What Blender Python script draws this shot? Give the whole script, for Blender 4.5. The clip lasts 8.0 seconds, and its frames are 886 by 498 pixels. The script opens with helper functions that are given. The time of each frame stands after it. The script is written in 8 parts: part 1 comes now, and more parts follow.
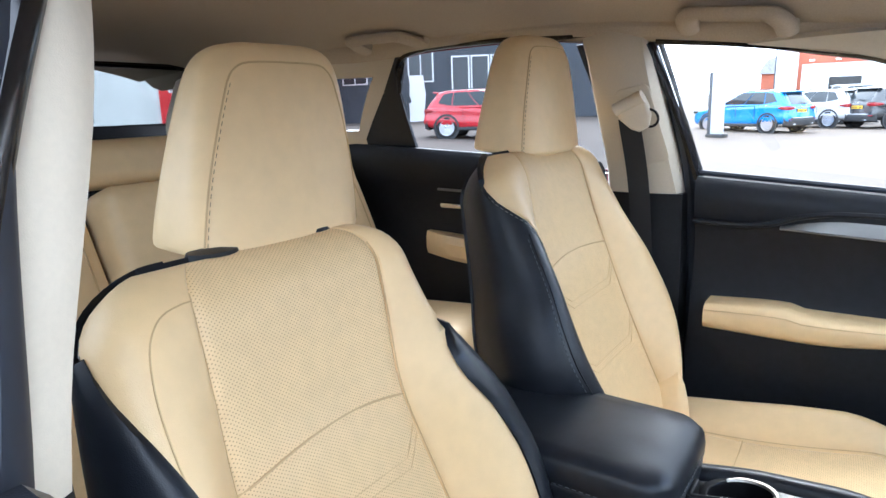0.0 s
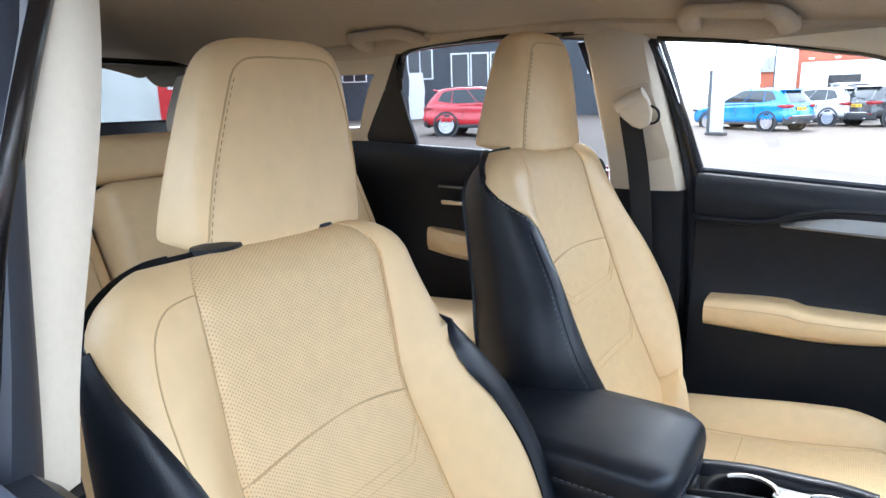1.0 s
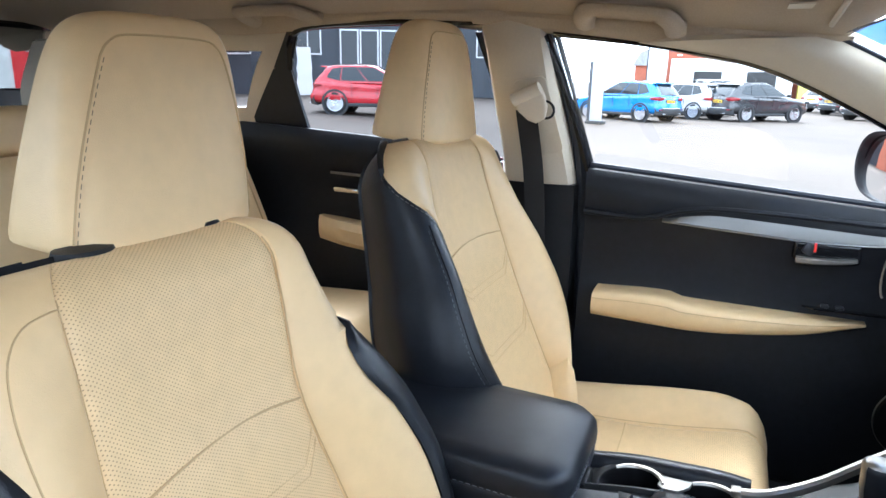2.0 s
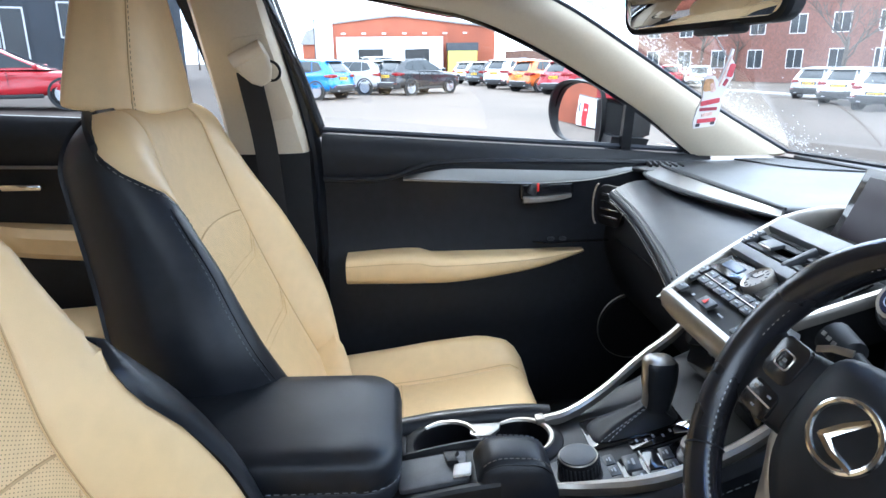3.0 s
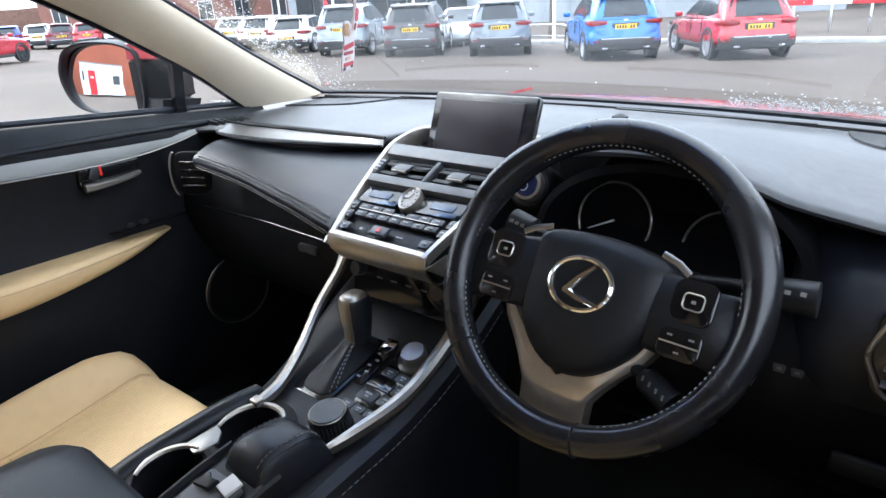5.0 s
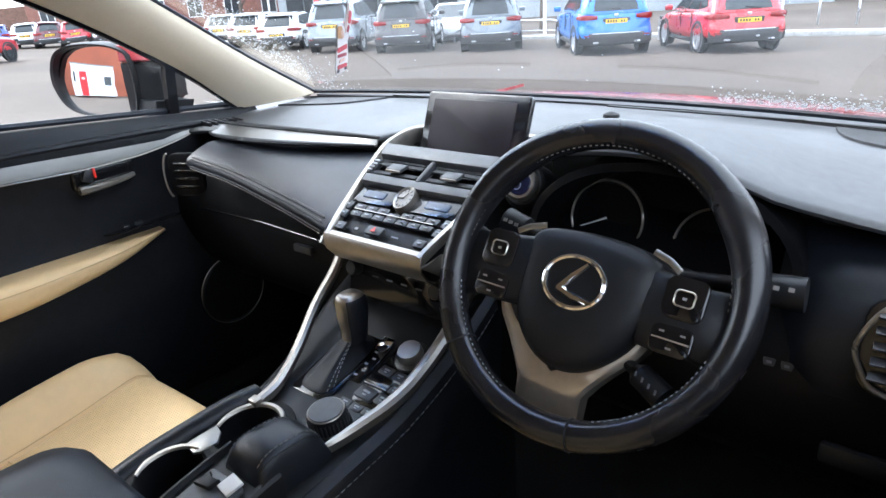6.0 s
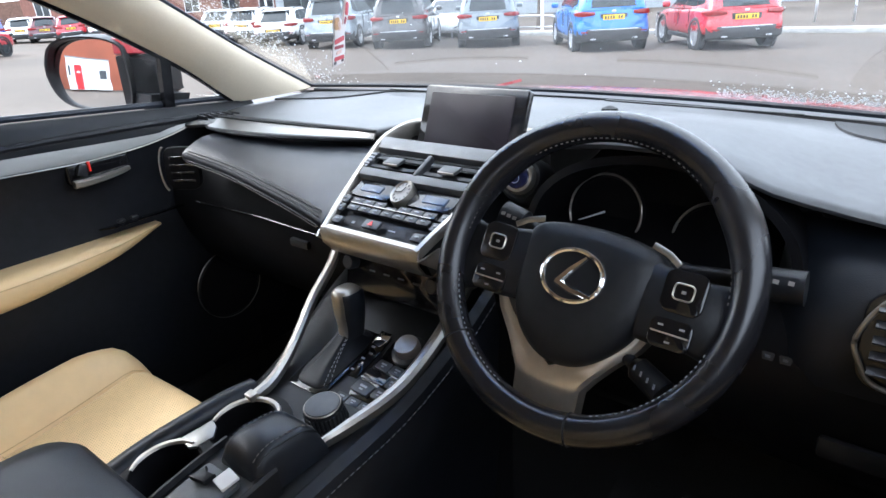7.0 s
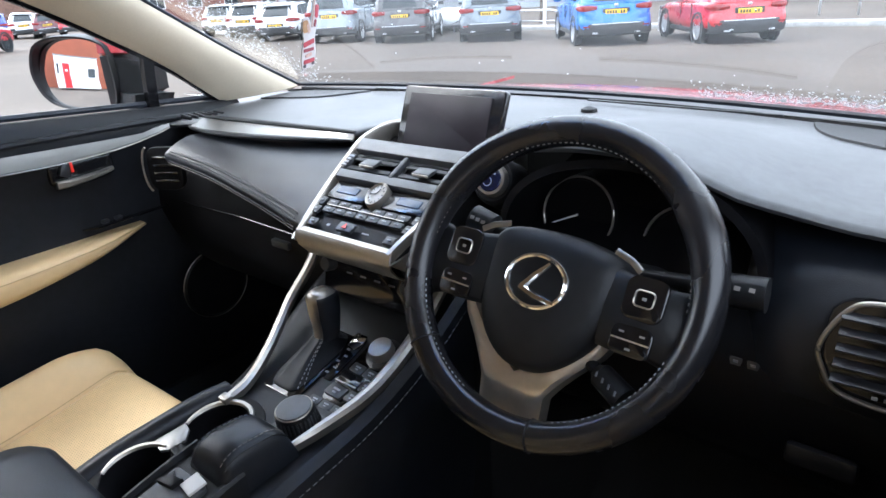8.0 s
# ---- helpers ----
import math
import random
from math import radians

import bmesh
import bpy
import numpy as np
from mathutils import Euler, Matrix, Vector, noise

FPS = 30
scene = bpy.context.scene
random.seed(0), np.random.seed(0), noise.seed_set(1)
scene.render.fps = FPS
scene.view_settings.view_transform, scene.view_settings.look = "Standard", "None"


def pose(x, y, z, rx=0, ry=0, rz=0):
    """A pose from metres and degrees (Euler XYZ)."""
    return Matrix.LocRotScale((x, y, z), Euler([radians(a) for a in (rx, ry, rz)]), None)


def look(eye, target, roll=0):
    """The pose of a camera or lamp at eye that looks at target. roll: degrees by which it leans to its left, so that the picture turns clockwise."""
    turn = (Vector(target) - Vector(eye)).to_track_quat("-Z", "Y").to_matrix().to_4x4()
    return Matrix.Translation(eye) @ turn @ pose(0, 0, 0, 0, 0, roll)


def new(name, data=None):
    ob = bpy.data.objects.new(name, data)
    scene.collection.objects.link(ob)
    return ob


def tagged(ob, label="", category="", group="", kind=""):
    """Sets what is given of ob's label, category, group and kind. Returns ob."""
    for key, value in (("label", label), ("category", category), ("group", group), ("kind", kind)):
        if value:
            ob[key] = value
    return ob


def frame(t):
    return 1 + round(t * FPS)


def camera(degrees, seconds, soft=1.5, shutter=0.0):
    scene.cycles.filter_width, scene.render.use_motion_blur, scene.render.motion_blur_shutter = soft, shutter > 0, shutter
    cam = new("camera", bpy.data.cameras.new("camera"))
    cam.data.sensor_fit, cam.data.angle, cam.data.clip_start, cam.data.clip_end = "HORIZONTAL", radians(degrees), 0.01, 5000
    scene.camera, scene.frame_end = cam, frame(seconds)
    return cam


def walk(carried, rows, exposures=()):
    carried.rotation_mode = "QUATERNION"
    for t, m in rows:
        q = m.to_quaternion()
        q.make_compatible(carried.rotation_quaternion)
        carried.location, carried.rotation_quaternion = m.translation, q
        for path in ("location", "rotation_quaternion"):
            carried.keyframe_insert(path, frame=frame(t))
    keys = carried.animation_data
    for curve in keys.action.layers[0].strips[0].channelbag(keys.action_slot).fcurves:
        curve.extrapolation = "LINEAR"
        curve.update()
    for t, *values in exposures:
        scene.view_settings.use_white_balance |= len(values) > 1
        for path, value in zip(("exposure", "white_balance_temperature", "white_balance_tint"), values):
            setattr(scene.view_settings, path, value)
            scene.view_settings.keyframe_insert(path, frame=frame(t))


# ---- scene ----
cam = camera(69.0, 8.0)
PATH = [
    (0, (0.854, 0.149, 1.348), (-0.756, -0.953, 0.908), -1.9),
    (0.5, (0.852, 0.148, 1.348), (-0.76, -0.948, 0.902), -1.7),
    (1, (0.859, 0.147, 1.346), (-0.751, -0.952, 0.899), -1.8),
    (1.2, (0.858, 0.145, 1.347), (-0.751, -0.954, 0.895), -1.7),
    (2.3, (0.828, 0.086, 1.366), (-1.023, -0.455, 0.839), 1.6),
    (2.5, (0.827, 0.061, 1.35), (-1.068, -0.286, 0.812), 1.3),
    (3, (0.772, -0.013, 1.318), (-1.145, 0.095, 0.759), -0.6),
    (3.5, (0.711, -0.097, 1.323), (-1.1, 0.474, 0.697), -3.8),
    (4, (0.672, -0.157, 1.313), (-0.895, 0.89, 0.642), -3.6),
    (4.5, (0.652, -0.204, 1.32), (-0.648, 1.141, 0.613), -2.7),
    (4.7, (0.646, -0.213, 1.319), (-0.596, 1.178, 0.596), -2.9),
    (6, (0.65, -0.228, 1.328), (-0.552, 1.187, 0.586), -3.8),
    (6.5, (0.649, -0.227, 1.327), (-0.546, 1.19, 0.578), -3.8),
    (7, (0.647, -0.226, 1.323), (-0.546, 1.192, 0.57), -3.6),
    (7.5, (0.649, -0.223, 1.325), (-0.544, 1.194, 0.569), -3.7),
    (8, (0.675, -0.195, 1.33), (-0.523, 1.211, 0.562), -3.8),
]
walk(cam, [(t, look(eye, target, roll)) for t, eye, target, roll in PATH], [(0, 2.40, 5500, 8), (1.2, 2.40, 5500, 8), (2.5, 2.30, 5500, 6), (3.0, 2.23, 5450, 6), (3.6, 1.76, 5550, 6), (4.5, 1.92, 5750, 8), (8, 1.96, 5800, 9)])

# ---- light ----
world = bpy.data.worlds.new("world")
scene.world = world
world.use_nodes = True
wn = world.node_tree
sky = wn.nodes.new("ShaderNodeTexSky")
sky.sky_type = "NISHITA"
sky.sun_disc = False
sky.sun_elevation, sky.sun_rotation = radians(48), radians(250)
sky.air_density, sky.dust_density, sky.ozone_density = 1.0, 6.0, 1.0
hazed = wn.nodes.new("ShaderNodeMix")
hazed.data_type = "RGBA"
hazed.inputs[0].default_value = 0.72
hazed.inputs[7].default_value = (11.0, 11.4, 12.0, 1)
wn.links.new(sky.outputs[0], hazed.inputs[6])
wn.links.new(hazed.outputs[2], wn.nodes["Background"].inputs[0])
wn.nodes["Background"].inputs[1].default_value = 0.15
sun_data = bpy.data.lights.new("sun", "SUN")
sun_data.energy, sun_data.angle, sun_data.color = 0.8, radians(25), (1.0, 0.96, 0.9)
sun = new("sun", sun_data)
sun.rotation_euler = (radians(42), 0, radians(-70))


# ---- materials ----
def mat(name, color, rough=0.5, metal=0.0, vary=0.0, scale=30.0, bump=0.0, bump_scale=400.0, spec=0.5, coat=0.0, stain=0.0, stain_scale=3.0):
    """A surface with variation at two scales (grain and stains) and a fine relief."""
    m = bpy.data.materials.new(name)
    m.use_nodes = True
    n, l = m.node_tree.nodes, m.node_tree.links
    b = n["Principled BSDF"]
    b.inputs["Base Color"].default_value = (*color, 1)
    b.inputs["Roughness"].default_value = rough
    b.inputs["Metallic"].default_value = metal
    b.inputs["Specular IOR Level"].default_value = spec
    b.inputs["Coat Weight"].default_value = coat
    b.inputs["Coat Roughness"].default_value = 0.06
    tex = n.new("ShaderNodeTexCoord")
    if vary or stain:
        col = n.new("ShaderNodeMix")
        col.data_type, col.blend_type = "RGBA", "MULTIPLY"
        col.inputs[0].default_value = 1.0
        col.inputs[6].default_value = (*color, 1)
        fine, wide = n.new("ShaderNodeTexNoise"), n.new("ShaderNodeTexNoise")
        fine.inputs["Scale"].default_value, fine.inputs["Detail"].default_value = scale, 6
        wide.inputs["Scale"].default_value, wide.inputs["Detail"].default_value = stain_scale, 4
        for t in (fine, wide):
            l.new(tex.outputs["Object"], t.inputs["Vector"])
        one, two = n.new("ShaderNodeMapRange"), n.new("ShaderNodeMapRange")
        for node, src, amount in ((one, fine, vary), (two, wide, stain)):
            node.inputs[1].default_value, node.inputs[2].default_value = 0.3, 0.7
            node.inputs[3].default_value, node.inputs[4].default_value = 1 - amount, 1 + amount * 0.6
            l.new(src.outputs[0], node.inputs[0])
        times = n.new("ShaderNodeMath")
        times.operation = "MULTIPLY"
        l.new(one.outputs[0], times.inputs[0])
        l.new(two.outputs[0], times.inputs[1])
        l.new(times.outputs[0], col.inputs[7])
        l.new(col.outputs[2], b.inputs["Base Color"])
        gloss = n.new("ShaderNodeMapRange")
        gloss.inputs[1].default_value, gloss.inputs[2].default_value = 0.3, 0.7
        gloss.inputs[3].default_value, gloss.inputs[4].default_value = max(rough - 0.07, 0.02), min(rough + 0.09, 1)
        l.new(wide.outputs[0], gloss.inputs[0])
        l.new(gloss.outputs[0], b.inputs["Roughness"])
    if bump:
        grain = n.new("ShaderNodeTexVoronoi")
        grain.inputs["Scale"].default_value = bump_scale
        l.new(tex.outputs["Object"], grain.inputs["Vector"])
        bp = n.new("ShaderNodeBump")
        bp.inputs["Strength"].default_value, bp.inputs["Distance"].default_value = bump, 0.001
        l.new(grain.outputs["Distance"], bp.inputs["Height"])
        l.new(bp.outputs[0], b.inputs["Normal"])
    return m


def perforated(name, color, dark, pitch=0.0065, radius=0.17, rough=0.5):
    """Leather with rows of small punched holes, laid out over the face seen from the front and above."""
    m = mat(name, color, rough, vary=0.05, scale=60, stain=0.06, stain_scale=5)
    n, l = m.node_tree.nodes, m.node_tree.links
    b = n["Principled BSDF"]
    tex = n.new("ShaderNodeTexCoord")
    sep = n.new("ShaderNodeSeparateXYZ")
    l.new(tex.outputs["Object"], sep.inputs[0])
    along = n.new("ShaderNodeMath")
    along.operation = "SUBTRACT"
    l.new(sep.outputs[2], along.inputs[0])
    l.new(sep.outputs[1], along.inputs[1])
    parts = []
    for source, other, sign in ((sep.outputs[0], along.outputs[0], 1), (sep.outputs[0], along.outputs[0], -1)):
        mix = n.new("ShaderNodeMath")
        mix.operation = "ADD" if sign > 0 else "SUBTRACT"
        l.new(source, mix.inputs[0])
        l.new(other, mix.inputs[1])
        div = n.new("ShaderNodeMath")
        div.operation = "DIVIDE"
        l.new(mix.outputs[0], div.inputs[0])
        div.inputs[1].default_value = pitch * 1.4
        fr = n.new("ShaderNodeMath")
        fr.operation = "FRACT"
        l.new(div.outputs[0], fr.inputs[0])
        off = n.new("ShaderNodeMath")
        off.operation = "SUBTRACT"
        l.new(fr.outputs[0], off.inputs[0])
        off.inputs[1].default_value = 0.5
        sq = n.new("ShaderNodeMath")
        sq.operation = "POWER"
        ab = n.new("ShaderNodeMath")
        ab.operation = "ABSOLUTE"
        l.new(off.outputs[0], ab.inputs[0])
        l.new(ab.outputs[0], sq.inputs[0])
        sq.inputs[1].default_value = 2.0
        parts.append(sq)
    add = n.new("ShaderNodeMath")
    l.new(parts[0].outputs[0], add.inputs[0])
    l.new(parts[1].outputs[0], add.inputs[1])
    hole = n.new("ShaderNodeMapRange")
    hole.inputs[1].default_value, hole.inputs[2].default_value = (radius * 0.75) ** 2, (radius * 1.25) ** 2
    hole.inputs[3].default_value, hole.inputs[4].default_value = 1.0, 0.0
    l.new(add.outputs[0], hole.inputs[0])
    was = b.inputs["Base Color"].links[0].from_socket
    mix = n.new("ShaderNodeMix")
    mix.data_type = "RGBA"
    l.new(hole.outputs[0], mix.inputs[0])
    l.new(was, mix.inputs[6])
    mix.inputs[7].default_value = (*dark, 1)
    l.new(mix.outputs[2], b.inputs["Base Color"])
    bp = n.new("ShaderNodeBump")
    bp.invert = True
    bp.inputs["Strength"].default_value, bp.inputs["Distance"].default_value = 0.5, 0.001
    l.new(hole.outputs[0], bp.inputs["Height"])
    l.new(bp.outputs[0], b.inputs["Normal"])
    return m


def glass(name, tint=(1, 1, 1), rough=0.0, ior=1.45):
    m = bpy.data.materials.new(name)
    m.use_nodes = True
    b = m.node_tree.nodes["Principled BSDF"]
    b.inputs["Base Color"].default_value = (*tint, 1)
    b.inputs["Transmission Weight"].default_value = 1.0
    b.inputs["Roughness"].default_value = rough
    b.inputs["IOR"].default_value = ior
    return m


def lit(name, color, strength):
    m = mat(name, color, 0.3)
    b = m.node_tree.nodes["Principled BSDF"]
    b.inputs["Emission Color"].default_value = (*color, 1)
    b.inputs["Emission Strength"].default_value = strength
    return m


CREAM = mat("cream_leather", (0.80, 0.575, 0.30), 0.38, spec=0.5, vary=0.035, scale=45, bump=0.25, bump_scale=900, stain=0.03, stain_scale=4)
PERF = perforated("perforated_cream_leather", (0.80, 0.575, 0.30), (0.36, 0.225, 0.10), pitch=0.0042)
# Seams of the cream leather: the small groove shadow is in these darker tans.
SEAM_SHADE = mat("tan_seam", (0.58, 0.395, 0.195), 0.75)
FAINT_SEAM_SHADE = mat("pale_tan_seam_shade", (0.66, 0.46, 0.235), 0.7)
STITCH_DARK = mat("brown_thread", (0.16, 0.10, 0.06), 0.6)
BLACKL = mat("black_leather", (0.0090, 0.0108, 0.0150), 0.39, spec=0.35, vary=0.25, scale=60, bump=0.15, bump_scale=900, stain=0.15, stain_scale=6)
WHEELL = mat("worn_black_leather", (0.010, 0.010, 0.012), 0.25, vary=0.25, scale=50, bump=0.06, bump_scale=700, stain=0.3, stain_scale=9)
GREYTHREAD = mat("grey_thread", (0.30, 0.31, 0.33), 0.6)
MIDTHREAD = mat("taupe_thread", (0.17, 0.155, 0.14), 0.6)
DARKTHREAD = mat("dark_grey_thread", (0.10, 0.105, 0.115), 0.6)
# Black dash: part of the sky's pale sheen is put into the grey base.
DASH = mat("soft_black_dash_sheen", (0.046, 0.049, 0.055), 0.50, spec=0.8, vary=0.2, scale=80, bump=0.14, bump_scale=1500, stain=0.12, stain_scale=4)
PLASTIC = mat("black_plastic", (0.0085, 0.009, 0.0105), 0.46, spec=0.26, vary=0.2, scale=90, bump=0.10, bump_scale=1600, stain=0.15)
GLOSSBLACK = mat("gloss_black", (0.006, 0.006, 0.007), 0.12, vary=0.15, scale=40, stain=0.2)
DOORSKIN = mat("black_leatherette", (0.0085, 0.0095, 0.0125), 0.46, spec=0.30, vary=0.25, scale=60, bump=0.15, bump_scale=900, stain=0.15, stain_scale=6)
DIAL_SHADE_BLACK = mat("matt_dial_shade_black", (0.004, 0.004, 0.005), 0.5, spec=0.12, vary=0.1, scale=60)
BRUSHED = mat("dark_brushed_trim", (0.25, 0.245, 0.235), 0.42, metal=0.95, vary=0.02, scale=160, stain=0.05, stain_scale=5)
KEYCAP = mat("charcoal_keys", (0.022, 0.023, 0.026), 0.38, vary=0.15, scale=60)
RUBBER = mat("seal_rubber", (0.018, 0.022, 0.032), 0.5, vary=0.2, scale=50, stain=0.2)
SILVER = mat("satin_silver_trim", (0.33, 0.305, 0.27), 0.36, metal=0.9, vary=0.06, scale=120, stain=0.12, stain_scale=7)
SPOKE = mat("bright_satin_trim", (0.52, 0.475, 0.41), 0.34, metal=0.9, vary=0.06, scale=120, stain=0.12, stain_scale=7)
CHROME = mat("chrome", (0.80, 0.79, 0.77), 0.1, metal=1.0, vary=0.03, scale=40)
HEADLINER = mat("beige_headliner", (0.50, 0.41, 0.30), 0.95, vary=0.08, scale=300, bump=0.5, bump_scale=1200, stain=0.08, stain_scale=2)
PILLAR = mat("cream_pillar_trim", (0.62, 0.54, 0.415), 0.7, vary=0.03, scale=200, bump=0.12, bump_scale=1000, stain=0.06, stain_scale=3)
CARPET = mat("black_carpet", (0.012, 0.012, 0.013), 0.98, vary=0.4, scale=500, bump=0.8, bump_scale=900, stain=0.3)
BELT = mat("black_webbing", (0.014, 0.014, 0.016), 0.75, vary=0.3, scale=600, bump=0.5, bump_scale=1200)
CLEAR = glass("clear_glass", (0.96, 0.98, 0.97))
DARKTINT = glass("dark_tinted_glass", (0.27, 0.285, 0.28), ior=1.12)
PRIVACY = glass("tinted_glass", (0.48, 0.50, 0.52), ior=1.12)
MIRROR = mat("mirror_glass", (0.86, 0.87, 0.88), 0.015, metal=1.0)
REDCAR = mat("red_car_paint", (0.33, 0.012, 0.022), 0.3, vary=0.06, scale=20, coat=0.8, stain=0.1)


# ---- mesh helpers ----
def link(name, bm, material, parent=None, label="", sharp=38, flat=False):
    bmesh.ops.recalc_face_normals(bm, faces=bm.faces)
    me = bpy.data.meshes.new(name)
    bm.to_mesh(me)
    bm.free()
    me.materials.append(material)
    if not flat:
        me.shade_smooth()
        me.set_sharp_from_angle(angle=radians(sharp))
    ob = new(name, me)
    if parent is not None:
        ob.parent = parent
    if label:
        tagged(ob, label)
    return ob


def part(name, bm, material, parent, label="", sharp=38):
    return link(name, bm, material, parent, label, sharp)


def root(name, label, category, group="", kind="", at=(0, 0, 0)):
    ob = new(name)
    ob.location = at
    return tagged(ob, label, category, group, kind)


def thing(name, bm, material, label, category="", group="", kind="", sharp=38):
    return tagged(link(name, bm, material, None, "", sharp), label, category, group, kind)


def sheet(bm, rows, close_u=False, close_v=False):
    """Faces between rows of points; close_u joins each row's ends."""
    vs = [[bm.verts.new(p) for p in row] for row in rows]
    nv = len(vs)
    for a in range(nv if close_v else nv - 1):
        r, s = vs[a], vs[(a + 1) % nv]
        nu = len(r)
        for i in range(nu if close_u else nu - 1):
            j = (i + 1) % nu
            bm.faces.new((r[i], r[j], s[j], s[i]))
    return vs


def loft(rows, caps=True, closed=True, bm=None):
    bm = bm or bmesh.new()
    vs = sheet(bm, rows, close_u=closed)
    if caps and closed:
        bm.faces.new(vs[0])
        bm.faces.new(list(reversed(vs[-1])))
    return bm


CABIN_EYE = Vector((0.45, 0.0, 1.42))


def slab(rows, thick, closed=False):
    """A sheet given a thickness on the side turned away from the middle of the cabin, so that the drawn face keeps its place."""
    bm = bmesh.new()
    vs = sheet(bm, rows, close_u=closed)
    bmesh.ops.recalc_face_normals(bm, faces=bm.faces)
    bm.normal_update()
    seen = sum((CABIN_EYE - f.calc_center_median()).normalized().dot(f.normal) * f.calc_area() for f in bm.faces)
    step = -abs(thick) if seen > 0 else abs(thick)
    front = bm.faces[:]
    edges = [e for e in bm.edges if e.is_boundary]
    twin = {v: bm.verts.new(v.co + v.normal * step) for v in bm.verts[:]}
    for f in front:
        bm.faces.new([twin[v] for v in reversed(f.verts)])
    for e in edges:
        p, q = e.verts
        bm.faces.new((p, q, twin[q], twin[p]))
    return bm


def box(c, s, r=0.004, seg=2, m=None, bm=None, taper=None):
    """A box with its centre, its sizes and rounded edges."""
    own = bmesh.new()
    bmesh.ops.create_cube(own, size=1)
    for v in own.verts:
        k = 1 + (taper or 0) * v.co.z
        v.co = Vector((v.co.x * s[0] * k, v.co.y * s[1] * k, v.co.z * s[2]))
    if r > 0:
        bmesh.ops.bevel(own, geom=own.edges[:], offset=min(r, min(s) * 0.49), segments=seg, affect="EDGES", profile=0.5)
    bmesh.ops.transform(own, matrix=(m or Matrix()) if m is not None else Matrix(), verts=own.verts)
    bmesh.ops.translate(own, vec=c, verts=own.verts)
    return join(bm, own)


def join(bm, own):
    if bm is None:
        return own
    me = bpy.data.meshes.new("join")
    own.to_mesh(me)
    own.free()
    bm.from_mesh(me)
    bpy.data.meshes.remove(me)
    return bm


def smooth_path(pts, n=6, closed=False):
    """Catmull-Rom through the points."""
    p = [Vector(q) for q in pts]
    out = []
    count = len(p) if closed else len(p) - 1
    for i in range(count):
        if closed:
            a, b, c, d = (p[(i + k) % len(p)] for k in (-1, 0, 1, 2))
        else:
            b, c = p[i], p[i + 1]
            a, d = p[i - 1] if i else 2 * b - c, p[i + 2] if i + 2 < len(p) else 2 * c - b
        for k in range(n):
            t = k / n
            out.append(0.5 * (2 * b + (c - a) * t + (2 * a - 5 * b + 4 * c - d) * t * t + (3 * b - a - 3 * c + d) * t ** 3))
    if not closed:
        out.append(p[-1])
    return out


def tube(pts, r, n=8, closed=False, bm=None, flat=1.0, up=(0, 0, 1)):
    """A round (or flattened) rod along points."""
    pts = [Vector(p) for p in pts]
    rows = []
    for i, p in enumerate(pts):
        a = pts[i - 1] if (i or closed) else p
        b = pts[(i + 1) % len(pts)] if (i + 1 < len(pts) or closed) else p
        d = (b - a).normalized()
        s = d.cross(Vector(up))
        s = s.normalized() if s.length > 1e-4 else d.cross(Vector((1, 0, 0))).normalized()
        u = s.cross(d)
        rr = r[i] if isinstance(r, (list, tuple)) else r
        rows.append([p + (s * math.cos(k) + u * math.sin(k) * flat) * rr for k in (2 * math.pi * j / n for j in range(n))])
    own = bmesh.new()
    vs = sheet(own, rows, close_u=True, close_v=closed)
    if not closed:
        own.faces.new(vs[0])
        own.faces.new(list(reversed(vs[-1])))
    return join(bm, own)


def lathe(profile, m=None, n=24, bm=None, caps=True):
    """Turned shape: (radius, height) pairs round z, moved by m."""
    rows = [[Vector((r * math.cos(a), r * math.sin(a), z)) for a in (2 * math.pi * j / n for j in range(n))] for r, z in profile]
    own = loft(rows, caps)
    if m is not None:
        bmesh.ops.transform(own, matrix=m, verts=own.verts)
    return join(bm, own)


def prism(outline, depth, m=None, bevel=0.0, bm=None, seg=2):
    """A flat outline (x, y) with thickness along z, edges rounded."""
    own = bmesh.new()
    bot = [own.verts.new((x, y, 0)) for x, y in outline]
    top = [own.verts.new((x, y, depth)) for x, y in outline]
    own.faces.new(list(reversed(bot)))
    cap = own.faces.new(top)
    for i in range(len(outline)):
        j = (i + 1) % len(outline)
        own.faces.new((bot[i], bot[j], top[j], top[i]))
    if bevel:
        bmesh.ops.bevel(own, geom=list(cap.edges), offset=bevel, segments=seg, affect="EDGES", profile=0.5)
    if m is not None:
        bmesh.ops.transform(own, matrix=m, verts=own.verts)
    return join(bm, own)


def rounded(w, h, r, n=4):
    """Outline of a rounded rectangle about the origin."""
    out = []
    for cx, cy, a in ((w / 2 - r, h / 2 - r, 0), (-w / 2 + r, h / 2 - r, 90), (-w / 2 + r, -h / 2 + r, 180), (w / 2 - r, -h / 2 + r, 270)):
        for k in range(n + 1):
            t = radians(a + 90 * k / n)
            out.append((cx + r * math.cos(t), cy + r * math.sin(t)))
    return out


def stitches(pts, length=0.005, gap=0.0035, r=0.0007, bm=None):
    """A dashed row of thread along a path."""
    bm = bm or bmesh.new()
    pts = [Vector(p) for p in pts]
    seg = [(b - a).length for a, b in zip(pts, pts[1:])]
    total, at = sum(seg), 0.0

    def where(s):
        for d, a, b in zip(seg, pts, pts[1:]):
            if s <= d:
                return a.lerp(b, s / max(d, 1e-9))
            s -= d
        return pts[-1]
    while at + length < total:
        tube([where(at), where(at + length)], r, 4, bm=bm)
        at += length + gap
    return bm


